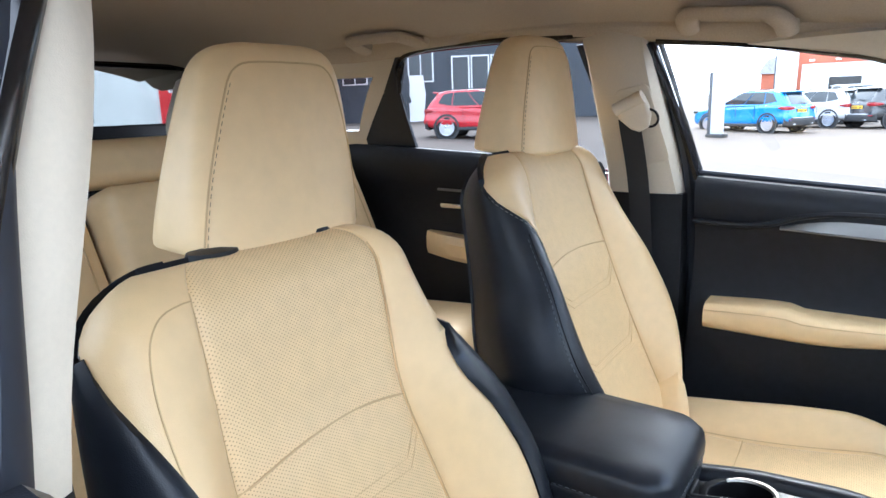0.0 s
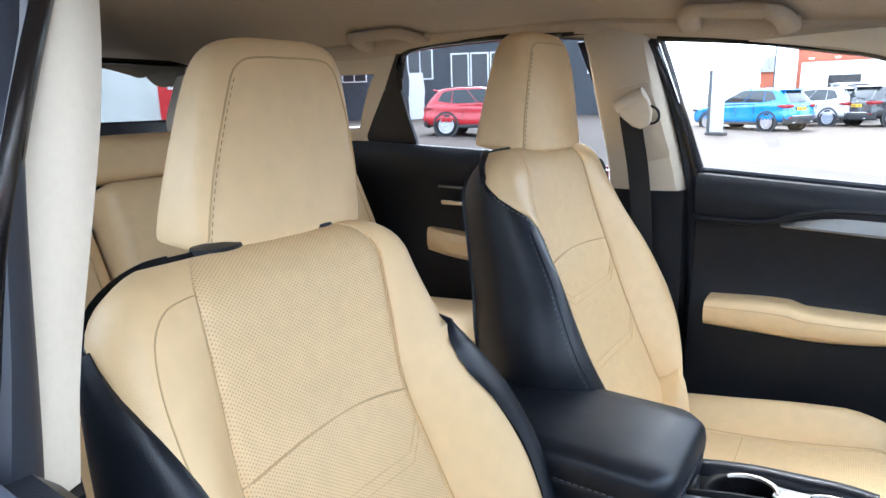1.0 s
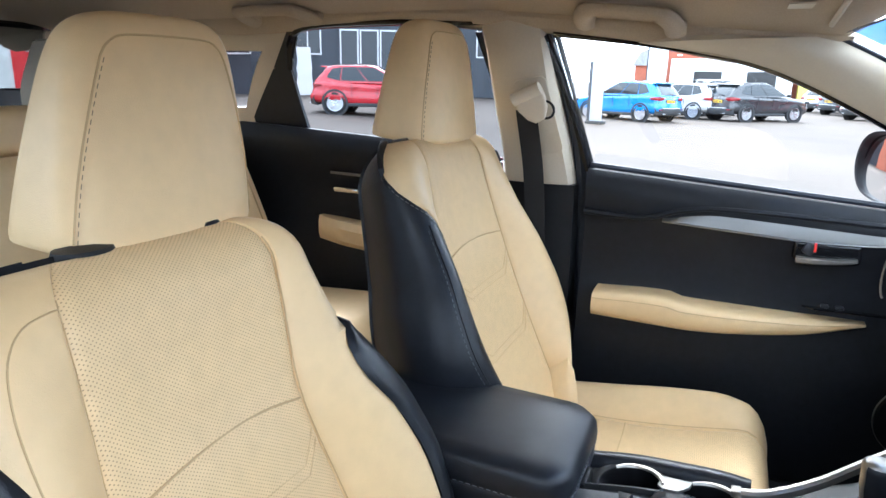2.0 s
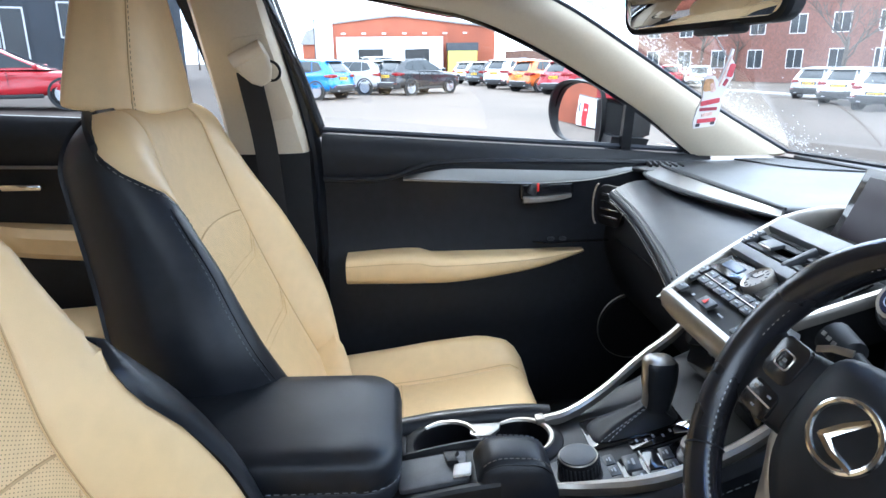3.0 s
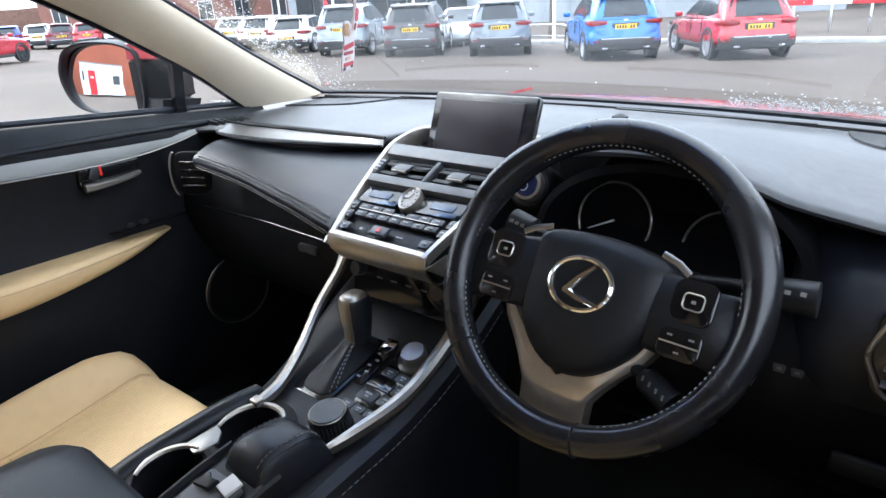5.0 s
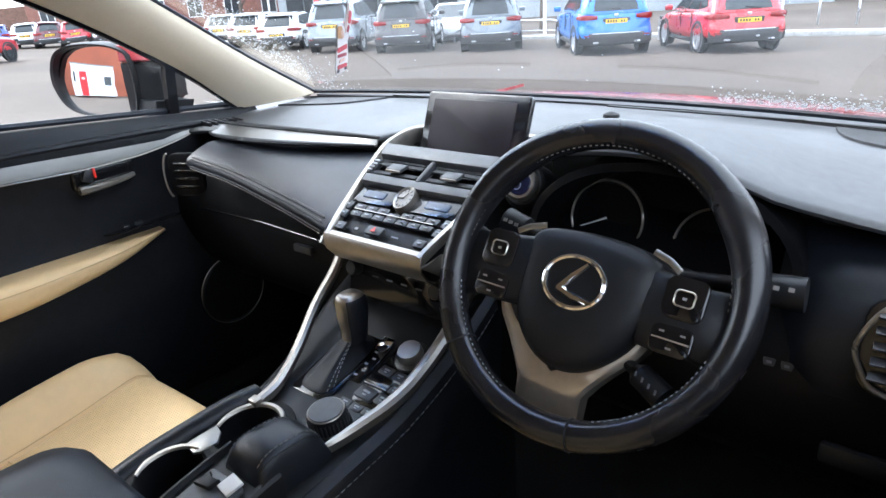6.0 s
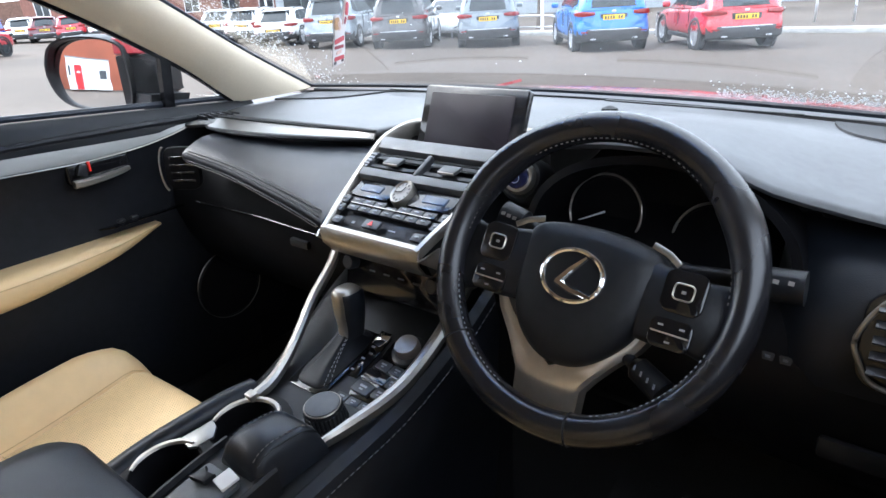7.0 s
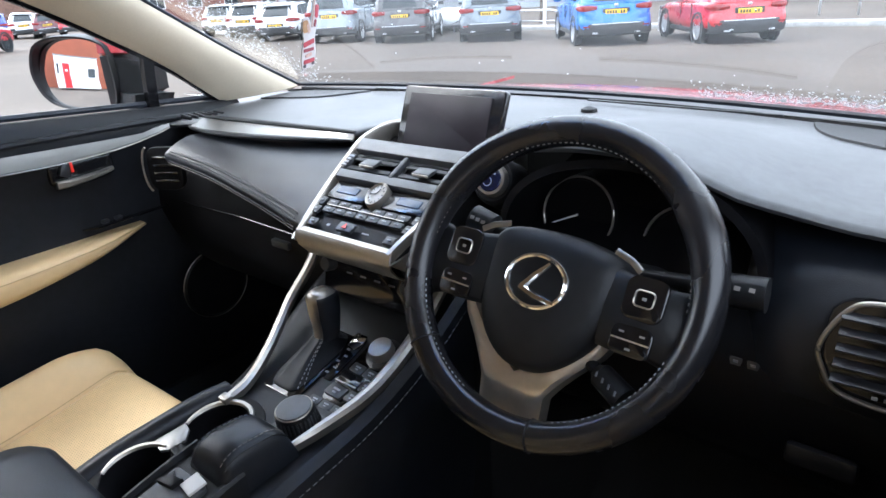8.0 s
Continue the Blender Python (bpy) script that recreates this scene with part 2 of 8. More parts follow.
def frame_of(origin, xdir, ydir):
    """A matrix with the given x and (nearly) y directions."""
    x = Vector(xdir).normalized()
    z = x.cross(Vector(ydir)).normalized()
    y = z.cross(x)
    m = Matrix((x, y, z)).transposed().to_4x4()
    m.translation = Vector(origin)
    return m


def lerp(table, x):
    """Value from a table of (x, value): a smooth curve through the entries that never overshoots."""
    if x <= table[0][0]:
        return table[0][1]
    if x >= table[-1][0]:
        return table[-1][1]

    def slope(j):
        if j == 0 or j == len(table) - 1:
            return None
        (a, va), (b, vb), (c, vc) = table[j - 1], table[j], table[j + 1]
        p, q = (vb - va) / (b - a), (vc - vb) / (c - b)
        return 0.0 if p * q <= 0 else 2 * p * q / (p + q)
    for i in range(len(table) - 1):
        (a, va), (b, vb) = table[i], table[i + 1]
        if x <= b:
            w, d = b - a, (vb - va) / (b - a)
            m0, m1 = slope(i), slope(i + 1)
            m0, m1 = d if m0 is None else m0, d if m1 is None else m1
            t = (x - a) / w
            return (2 * t ** 3 - 3 * t * t + 1) * va + (t ** 3 - 2 * t * t + t) * w * m0 + (3 * t * t - 2 * t ** 3) * vb + (t ** 3 - t * t) * w * m1

# ---- the car's shell: kept in offsets from the centre line, s = -1 the passenger's side, 1 the driver's ----
CX = 0.015
GROUND = -0.12


def ground_at(y):
    """Height of the car park, which falls away to the front and rises towards the showroom behind."""
    if y > 1.0:
        return GROUND - 0.022 * min(y - 1.0, 46.0)
    return GROUND + lerp([(-14.0, 0.50), (-8.0, 0.22), (-3.5, 0.0), (1.0, 0.0)], y)


def X(s, o):
    return CX + s * o


def side_pt(s, o, y, z):
    return Vector((X(s, o), y, z))


ROOF_EDGE = [(-2.1, 1.46), (-1.6, 1.495), (-1.0, 1.508), (-0.5, 1.512), (-0.2, 1.49), (0.1, 1.462), (0.27, 1.452)]
ROOF_MID = [(-2.1, 1.525), (-1.6, 1.55), (-1.0, 1.565), (-0.4, 1.57), (0.0, 1.55), (0.27, 1.49)]
ROOF_HALF = [(-2.1, 0.54), (-1.0, 0.585), (-0.3, 0.595), (0.1, 0.60), (0.27, 0.603)]


def headliner():
    rows = []
    for i in range(31):
        y = -2.1 + 2.37 * i / 30
        e, m, h = lerp(ROOF_EDGE, y), lerp(ROOF_MID, y), lerp(ROOF_HALF, y)
        rows.append([(CX + h * u, y + 0.07 * (1 - u * u) * max(0.0, (y + 0.5) / 0.77), m - (m - e) * abs(u) ** 2.6) for u in (k / 12 - 1 for k in range(25))])
    thing("ceiling", slab(rows, -0.03), HEADLINER, "soft beige fabric headliner under the car's roof", kind="structure")
    # outer roof skin, a little above
    rows = [[(p[0] * 1.07, p[1], p[2] + 0.05) for p in r] for r in rows]
    thing("roof", slab(rows, 0.004), REDCAR, "red painted outer roof of the car", kind="structure")


headliner()

WIN_LINE = [(0.725, 0.655, 1.10), (0.702, 0.52, 1.204), (0.678, 0.30, 1.330), (0.648, 0.12, 1.406), (0.622, -0.10, 1.444), (0.608, -0.27, 1.464)]
SCREEN_EDGE = [(0.708, 0.885, 1.105), (0.675, 0.68, 1.214), (0.645, 0.51, 1.315), (0.615, 0.36, 1.402), (0.603, 0.26, 1.452)]


def roof_rail(s):
    """Closes the strip between the side windows and the headliner."""
    line = [(-2.05, 0.585, 1.43), (-1.6, 0.60, 1.465), (-1.05, 0.612, 1.475), (-0.9, 0.614, 1.488), (-0.6, 0.608, 1.492), (-0.45, 0.606, 1.478), (-0.27, 0.606, 1.466), (-0.10, 0.620, 1.446), (0.12, 0.646, 1.408), (0.21, 0.622, 1.434), (0.285, 0.604, 1.452)]
    rows = []
    for p in smooth_path([Vector((o, y, z)) for y, o, z in line], 5):
        y = p.y
        h, e = lerp(ROOF_HALF, y), lerp(ROOF_EDGE, y)
        a, b = Vector((p.x + 0.012, y, p.z - 0.004)), Vector((h - 0.01, y, e + 0.004))
        rows.append([side_pt(s, *a), side_pt(s, *(a.lerp(b, 0.35) + Vector((-0.012, 0, -0.004)))), side_pt(s, *(a.lerp(b, 0.75) + Vector((-0.010, 0, 0)))), side_pt(s, *b)])
    thing("trim", slab(rows, -0.012), HEADLINER, "beige roof rail above the side windows", kind="structure")
    out = [[p + Vector((s * 0.03, 0, 0.0)), p + Vector((s * 0.03, 0, 0.05)), p + Vector((s * 0.0, 0, 0.085))] for p in (r[0] for r in rows) if p.y < 0.13]
    thing("trim", slab(out, 0.004), REDCAR, "red outer edge of the roof", kind="structure")


roof_rail(-1)
roof_rail(1)


def a_pillar(s):
    lo = smooth_path([side_pt(s, *p) for p in WIN_LINE[:5]], 6)
    hi = smooth_path([side_pt(s, *p) for p in SCREEN_EDGE], 5)
    rows = []
    n = 20
    for i in range(n + 1):
        a, b = lo[round(i * (len(lo) - 1) / n)], hi[round(i * (len(hi) - 1) / n)]
        row = []
        for k in range(9):
            t = k / 8
            p = a.lerp(b, t)
            p.x -= s * 0.03 * math.sin(math.pi * t) ** 0.7
            row.append(p)
        rows.append(row)
    ob = thing("trim", slab(rows, -0.02), PILLAR, "cream moulded trim over the windscreen pillar", kind="structure")
    return ob


def b_pillar(s, shift=0.0, inward=((1.0, 0.0), (1.6, 0.0)), seal=(0.765, 0.772, 0.758, 0.695, 0.645)):
    table = [(1.124, 0.70, -0.232, -0.410), (1.2, 0.675, -0.245, -0.412), (1.34, 0.61, -0.268, -0.420), (1.43, 0.592, -0.285, -0.432), (1.475, 0.592, -0.292, -0.445), (1.51, 0.602, -0.295, -0.455)]
    rows = []
    for z, o, f, r in table:
        f, r = f + shift, r + shift
        o -= lerp(inward, z)
        rows.append([side_pt(s, *p, z) for p in ((o + 0.075, r + 0.0), (o + 0.03, r), (o + 0.006, r + 0.012), (o, r + 0.03), (o - 0.008, (f + r) / 2), (o, f - 0.03), (o + 0.006, f - 0.01), (o + 0.03, f), (o + 0.075, f))])
    rows = [[Vector(c) for c in col] for col in zip(*[smooth_path(c, 4) for c in zip(*rows)])]
    trim = thing("trim", slab(rows, -0.012), PILLAR, "cream upper trim of the pillar between the doors", kind="structure")
    low = []
    for z, o in ((0.36, 0.70), (0.6, 0.705), (0.9, 0.71), (1.1, 0.703), (1.123, 0.70)):
        f, r = -0.225 + shift, -0.43 + shift
        o -= lerp(inward, z)
        low.append([side_pt(s, *p, z) for p in ((o + 0.07, r), (o + 0.01, r + 0.005), (o, r + 0.03), (o - 0.006, (f + r) / 2), (o, f - 0.03), (o + 0.01, f - 0.004), (o + 0.07, f))])
    thing("trim", slab(low, -0.012), PLASTIC, "black plastic lower trim of the door pillar", kind="structure")
    # outer skin and rubber door seals
    line = smooth_path([side_pt(s, seal[0], -0.205 + shift, 0.42), side_pt(s, seal[1], -0.208 + shift, 0.9), side_pt(s, seal[2], -0.222 + shift, 1.14), side_pt(s, seal[3], -0.252 + shift, 1.33), side_pt(s, seal[4], -0.29 + shift, 1.475)], 6)
    thing("trim", tube(line, 0.013, 8, flat=1.4), RUBBER, "dark rubber seal along the door opening", kind="structure")
    rows = []
    for p in line:
        rows.append([p + Vector((s * dx, dy, 0)) for dx, dy in ((-0.012, -0.012), (0.006, 0.002), (0.03, -0.006), (0.05, -0.02), (0.055, -0.06), (0.05, -0.2))])
    thing("trim", slab(rows, -0.004), RUBBER, "dark blue-grey outer face of the door pillar", kind="structure")
    return trim


a_pillar(-1)
a_pillar(1)
b_pillar(-1)
b_pillar(1, 0.0, ((1.1, 0.030), (1.2, 0.022), (1.34, 0.003), (1.43, 0.006)), (0.765, 0.768, 0.722, 0.687, 0.648))


def pane(name, rows, material, label, thick=0.004):
    ob = thing(name, slab(rows, thick), material, label, "window", kind="structure")
    ob.visible_shadow = False
    return ob


def side_glass(s, lower, upper, n=10):
    lo, hi = smooth_path([side_pt(s, *p) for p in lower], 6), smooth_path([side_pt(s, *p) for p in upper], 6)
    rows = []
    for i in range(n + 1):
        a, b = lo[round(i * (len(lo) - 1) / n)], hi[round(i * (len(hi) - 1) / n)]
        rows.append([a.lerp(b, k / 4) for k in range(5)])
    return rows


# windscreen with its black band and the shaded strip at the top
def windscreen():
    edge = smooth_path([Vector(p) for p in SCREEN_EDGE], 4)
    rows = []
    for i in range(17):
        u = i / 8 - 1
        rows.append([])
        for k, e in enumerate(edge):
            t = k / (len(edge) - 1)
            bulge = 1 - u * u
            rows[-1].append((CX + e.x * u, e.y + (0.115 - 0.045 * t) * bulge, e.z + 0.002 + 0.018 * t * bulge))
    ob = pane("window_front", rows, CLEAR, "clear raked windscreen with frost in its lower corners", 0.005)
    edge = [r[0] for r in rows]
    seal = tube([Vector(p) + Vector((0, -0.004, 0.002)) for p in edge], 0.007, 6)
    for side in (rows[0], rows[-1]):
        tube([Vector(p) + Vector((0, -0.004, 0)) for p in side], 0.006, 6, bm=seal)
    part("window_seal", seal, RUBBER, ob)
    for lo, hi, tint, words in ((-3, None, (0.10, 0.24, 0.66), "deep blue upper sun band"), (-5, -2, (0.45, 0.62, 0.90), "paler lower edge of the sun band")):
        band = part("shade_band", slab([[Vector(p) + Vector((0, -0.006, -0.002)) for p in r[lo:hi]] for r in rows[1:-1]], 0.002), glass("blue_shade_glass", tint), ob, words)
        band.visible_shadow = False
    return rows


SCREEN_ROWS = windscreen()


# floor, sills, bulkhead, boot
def floor_pan():
    rows = []
    for i in range(25):
        y = -2.2 + 3.1 * i / 24
        z = lerp([(-2.2, 0.62), (-1.45, 0.62), (-1.25, 0.36), (0.45, 0.34), (0.75, 0.45), (0.92, 0.75)], y)
        tun = lerp([(-1.3, 0.03), (-0.3, 0.08), (0.9, 0.2)], y)
        rows.append([(CX + 0.72 * u, y, z + tun * max(0, 1 - (abs(u) / 0.28) ** 2) ** 0.6) for u in (k / 12 - 1 for k in range(25))])
    thing("floor", slab(rows, -0.02), CARPET, "black carpeted footwell floor of the car", kind="structure")
    for s in (-1, 1):
        bm = loft([[side_pt(s, o, y, z) for o, z in ((0.66, 0.34), (0.66, 0.45), (0.69, 0.48), (0.76, 0.47), (0.79, 0.42), (0.79, 0.30))] for y in (-1.3, -0.4, 0.5, 0.9)])
        thing("sill", bm, PLASTIC, "black plastic door sill along the floor", kind="structure")
    bulk = slab([[(CX + 0.76 * u, 0.93 + 0.05 * (1 - u * u), z) for u in (-1, -0.5, 0, 0.5, 1)] for z in (0.34, 0.7, 1.0, 1.09)], 0.02)
    thing("bulkhead", bulk, CARPET, "black bulkhead behind the dashboard", kind="structure")


floor_pan()


def front_body():
    """Kick panels inside, wings and bonnet outside."""
    for s in (-1, 1):
        kick = slab([[side_pt(s, 0.70, y, z) for y in (0.60, 0.75, 0.90, 1.02)] for z in (0.34, 0.6, 0.85, 1.06)], 0.02)
        thing("kick_panel", kick, PLASTIC, "black panel at the side of the footwell", kind="structure")
        wing = slab([[side_pt(s, o, y, z) for y in (0.66, 0.9, 1.2, 1.6, 1.95)] for o, z in ((0.90, 0.3), (0.92, 0.7), (0.90, 0.88), (0.84, 0.95), (0.745, 0.97))], 0.01)
        thing("front_wing", wing, REDCAR, "red painted front wing", kind="structure")
    rows = []
    for i in range(13):
        u = i / 6 - 1
        rows.append([Vector((CX + 0.76 * u, y - 0.12 * u * u * max(0, 1 - (y - 1.1) / 0.9), z + 0.015 - 0.036 * u * u)) for y, z in ((1.10, 1.056), (1.2, 1.058), (1.32, 1.046), (1.5, 1.016), (1.7, 0.98), (1.95, 0.915), (2.02, 0.80))])
    thing("bonnet", slab(rows, 0.01), REDCAR, "red painted bonnet wet with rain", kind="structure")
    scuttle = slab([[Vector((CX + 0.74 * k / 4, 0.97 + 0.035 * (1 - (k / 4) ** 2) + dy - 0.10 * (k / 4) ** 2, 1.10 + dz)) for k in range(-4, 5)] for dy, dz in ((0.0, -0.005), (0.05, -0.02), (0.12, -0.018))], 0.008)
    thing("scuttle", scuttle, PLASTIC, "black scuttle panel under the windscreen", kind="structure")


front_body()


def rear_body():
    # tailgate glass, its surround, quarter trims
    rows = []
    for i in range(13):
        u = i / 6 - 1
        rows.append([(CX + (0.67 - 0.10 * t) * u, -2.02 + 0.17 * (t - 0.5) * 2 + 0.05 * u * u, 1.285 + 0.215 * t - 0.01 * u * u) for t in (0, 0.25, 0.5, 0.75, 1)])
    ob = pane("window_rear", rows, DARKTINT, "rain-spotted tailgate window")
    ring = [Vector(r[0]) for r in rows] + [Vector(p) for p in rows[-1]] + [Vector(r[-1]) for r in reversed(rows)] + [Vector(p) for p in reversed(rows[0])]
    part("window_seal", tube(ring, 0.010, 6, closed=True), GLOSSBLACK, ob)
    part("wiper_arm", box((-0.16, -2.19, 1.315), (0.46, 0.012, 0.02), 0.004, m=pose(0, 0, 0, 0, 4, 0)), PLASTIC, ob)
    gate = slab([[(CX + 0.66 * u, -2.16 + 0.06 * u * u, z) for u in (-1, -0.5, 0, 0.5, 1)] for z in (0.6, 0.9, 1.31)], 0.03)
    thing("tailgate", gate, PLASTIC, "black inner trim of the tailgate", kind="structure")
    for s in (-1, 1):
        # pillar trim behind the rear door, with the small quarter window in front of it
        rows = []
        for a, b, c in (((0.735, -1.205, 1.19), (0.68, -1.55, 1.19), (0.60, -2.05, 1.16)), ((0.71, -1.14, 1.30), (0.65, -1.60, 1.30), (0.56, -2.0, 1.30)), ((0.675, -1.055, 1.405), (0.61, -1.58, 1.41), (0.53, -1.9, 1.40)), ((0.625, -0.95, 1.495), (0.575, -1.48, 1.48), (0.52, -1.85, 1.45))):
            rows.append(smooth_path([side_pt(s, *a), side_pt(s, *b), side_pt(s, *c)], 4))
        fill = smooth_path([r[0] for r in rows], 4)
        back = [Vector(p) for p in smooth_path([r[3] for r in rows], 4)]
        thing("trim", slab([[a, a.lerp(b, 0.08), a.lerp(b, 0.17)] for a, b in zip(fill, back)], -0.015), PILLAR, "cream trim in front of the rear quarter window", kind="structure")
        tail = smooth_path([r[-1] for r in rows], 4)
        thing("trim", slab([[a, a.lerp(b, 0.5), b] for a, b in zip(back, tail)], -0.015), PILLAR, "cream trim of the rear pillar", kind="structure")
        cap = slab([[a, a.lerp(b, 0.5), b] for a, b in list(zip(fill, back))[-4:]], -0.015)
        thing("trim", cap, PILLAR, "cream trim above the rear quarter window", kind="structure")
        thing("trim", slab([[a.lerp(b, 0.165), a.lerp(b, 0.6), b] for a, b in list(zip(fill, back))[:4]], -0.015), PILLAR, "cream trim under the rear quarter window", kind="structure")
        pane("window_quarter", [[a.lerp(b, 0.165), a.lerp(b, 0.6), b] for a, b in list(zip(fill, back))[3:-3]], PRIVACY, "small rear quarter window")
        low = slab([[side_pt(s, 0.69, y, z) for y in (-1.28, -1.6, -2.1)] for z in (0.5, 0.9, 1.195)], -0.02)
        thing("trim", low, PLASTIC, "black lower side trim of the boot", kind="structure")


rear_body()


# ---- doors ----
def door_body(y0, y1, belt, s, parent, name="door_panel"):
    """The padded inner panel with belt, recess and lower bin; thick."""
    prof = [(0.782, -0.034), (0.757, -0.014), (0.738, -0.003), (0.718, -0.003), (0.706, -0.016), (0.70, -0.05), (0.712, -0.10), (0.725, -0.13), (0.725, -0.24), (0.715, -0.29), (0.70, -0.34), (0.695, -0.42), (0.70, -0.55), (0.712, -0.68), (0.78, -0.70), (0.80, -0.5), (0.80, -0.1)]
    rows = []
    for i in range(13):
        y = y0 + (y1 - y0) * i / 12
        rows.append([side_pt(s, o, y, belt(y) + dz) for o, dz in prof])
    return part(name, loft(rows), DOORSKIN, parent, "black stitched leatherette inner door skin")


def front_door(s, name, label, glazed=True):
    d = root(name, label, "car door", "front doors")
    belt = lambda y: 1.168 - 0.062 * (y + 0.2) / 0.86
    door_body(-0.20, 0.70, belt, s, d)
    # belt moulding with the window slot seal
    slot = [side_pt(s, 0.742, y, belt(y) + 0.004) for y in (-0.2, 0.0, 0.2, 0.4, 0.66)]
    part("window_seal", tube(slot, 0.007, 6), RUBBER, d)
    # silver sweep: thin at the back, widest under the handle, pointed in front
    low_edge = [(-0.02, 1.060), (0.14, 1.052), (0.28, 1.047), (0.38, 1.050), (0.47, 1.062), (0.53, 1.077)]
    top_edge = [(-0.02, 1.063), (0.05, 1.078), (0.12, 1.084), (0.26, 1.086), (0.40, 1.085), (0.53, 1.081)]
    rows = []
    for i in range(31):
        y = -0.02 + 0.55 * i / 30
        lo, hi = lerp(low_edge, y), lerp(top_edge, y)
        rows.append([side_pt(s, 0.718, y, lo - 0.004), side_pt(s, 0.700, y, lo), side_pt(s, 0.6985, y, lo + 0.002), side_pt(s, 0.700, y, lo * 0.5 + hi * 0.5), side_pt(s, 0.7035, y, hi), side_pt(s, 0.716, y, hi + 0.003)])
    strip = part("silver_trim", slab(rows, 0.006), BRUSHED, d, "dark brushed metal trim strip")
    part("trim_line", tube([r[1] + Vector((-s * 0.001, 0, -0.001)) for r in rows], 0.0014, 6), SILVER, strip, "bright lower edge")
    crease = smooth_path([side_pt(s, 0.704, y, z) for y, z in ((-0.2, 1.066), (-0.1, 1.062), (-0.04, 1.068), (0.02, 1.088), (0.1, 1.098), (0.3, 1.096), (0.5, 1.09), (0.6, 1.084))], 5)
    part("crease_roll", tube(crease, 0.007, 8), DOORSKIN, d)
    # armrest pad
    rows = []
    for i in range(21):
        t = i / 20
        y = -0.155 + 0.56 * t
        top = lerp([(0, 0.886), (0.25, 0.893), (0.30, 0.892), (0.36, 0.883), (0.75, 0.882), (1, 0.884)], t)
        low = lerp([(0, 0.826), (0.35, 0.822), (0.7, 0.840), (1, 0.878)], t)
        wid = lerp([(0, 0.075), (0.4, 0.075), (0.8, 0.055), (1, 0.02)], t)
        mid = (top + low) / 2
        rows.append([side_pt(s, 0.715 - wid * w, y, mid + (top - mid) * h) for w, h in ((-0.2, 1), (0.4, 1), (0.7, 0.97), (0.88, 0.82), (0.97, 0.55), (1.0, 0.2), (1.0, -0.2), (0.97, -0.5), (0.9, -0.8), (0.75, -0.97), (0.5, -1), (-0.2, -1))])
    pad = part("armrest_pad", loft(rows), CREAM, d, "cream leather armrest pad with a seam", sharp=75)
    part("seam", tube([r[4] + Vector((-s * 0.0006, 0, 0)) for r in rows], 0.0009, 5), SEAM_SHADE, pad)
    # inner handle in its cup
    cup = side_pt(s, 0.716, 0.314, 1.026)
    part("handle_cup", box(cup, (0.02, 0.128, 0.046), 0.009, 3), GLOSSBLACK, d)
    rows = []
    for k in range(9):
        t = k / 8
        y, z, h = 0.258 + 0.112 * t, 1.006 + 0.009 * t * t, 0.0075 - 0.0035 * t
        rows.append([side_pt(s, 0.692 + do + 0.006 * (2 * t - 1) ** 4, y, z + dz * h) for do, dz in ((0.014, 1.0), (0.002, 1.0), (-0.001, 0.6), (-0.001, -0.6), (0.002, -1.0), (0.014, -1.0))])
    part("door_handle", loft(rows), SILVER, d, "slim satin metal inner door handle")
    part("lock_knob", box(side_pt(s, 0.702, 0.280, 1.032), (0.012, 0.022, 0.026), 0.004, m=pose(0, 0, 0, -25)), KEYCAP, d)
    part("lock_flag", box(side_pt(s, 0.6945, 0.290, 1.037), (0.004, 0.005, 0.020), 0.001), mat("red_lock_mark", (0.75, 0.03, 0.02), 0.4), d, "red lock marker")
    # window switch plate in front of the pad
    part("switch_plate", prism([(0, -0.02), (0.19, -0.003), (0.20, 0.012), (0.02, 0.014)], 0.004, frame_of(side_pt(s, 0.70, 0.285, 0.905), (0, 1, 0.02), (-s, 0, 0.15)), 0.001), GLOSSBLACK, d)
    for k in (0, 1):
        part("window_switch", box(side_pt(s, 0.698, 0.325 + 0.028 * k, 0.912), (0.012, 0.016, 0.008), 0.003), KEYCAP, d)
    # speaker ring low in front
    m = frame_of(side_pt(s, 0.688, 0.53, 0.69), (0, 1, 0), (0, 0, 1))
    grille = part("speaker_grille", lathe([(0.082, 0.0), (0.082, 0.004), (0.078, 0.008), (0.06, 0.006), (0.02, 0.009), (0.002, 0.009)], m, 28), PLASTIC, d)
    ring = [m @ Vector((0.085 * math.cos(a), 0.085 * math.sin(a), 0.006)) for a in (2 * math.pi * k / 40 for k in range(40))]
    part("speaker_ring", tube(ring, 0.0014, 6, closed=True), SILVER, grille, "thin silver ring round the loudspeaker")
    # window and its frame
    lower = [(0.752, y, belt(y) + 0.006) for y in (-0.20, 0.1, 0.4, 0.655)]
    upper = [(0.612, -0.275, 1.464), (0.63, -0.08, 1.443), (0.655, 0.12, 1.406), (0.684, 0.30, 1.330), (0.71, 0.52, 1.205), (0.728, 0.655, 1.106)]
    if glazed:
        g = part("window_pane", slab(side_glass(s, lower, upper), 0.004), CLEAR, d, "clear side window")
        g.visible_shadow = False
    part("window_frame", tube(smooth_path([side_pt(s, *p) for p in ((0.75, -0.203, 1.16), (0.69, -0.245, 1.32), (0.618, -0.297, 1.462))], 5), 0.010, 8, flat=1.5), GLOSSBLACK, d)
    part("window_frame", tube(smooth_path([side_pt(s, *p) for p in upper], 6), 0.008, 6), GLOSSBLACK, d)
    post = []
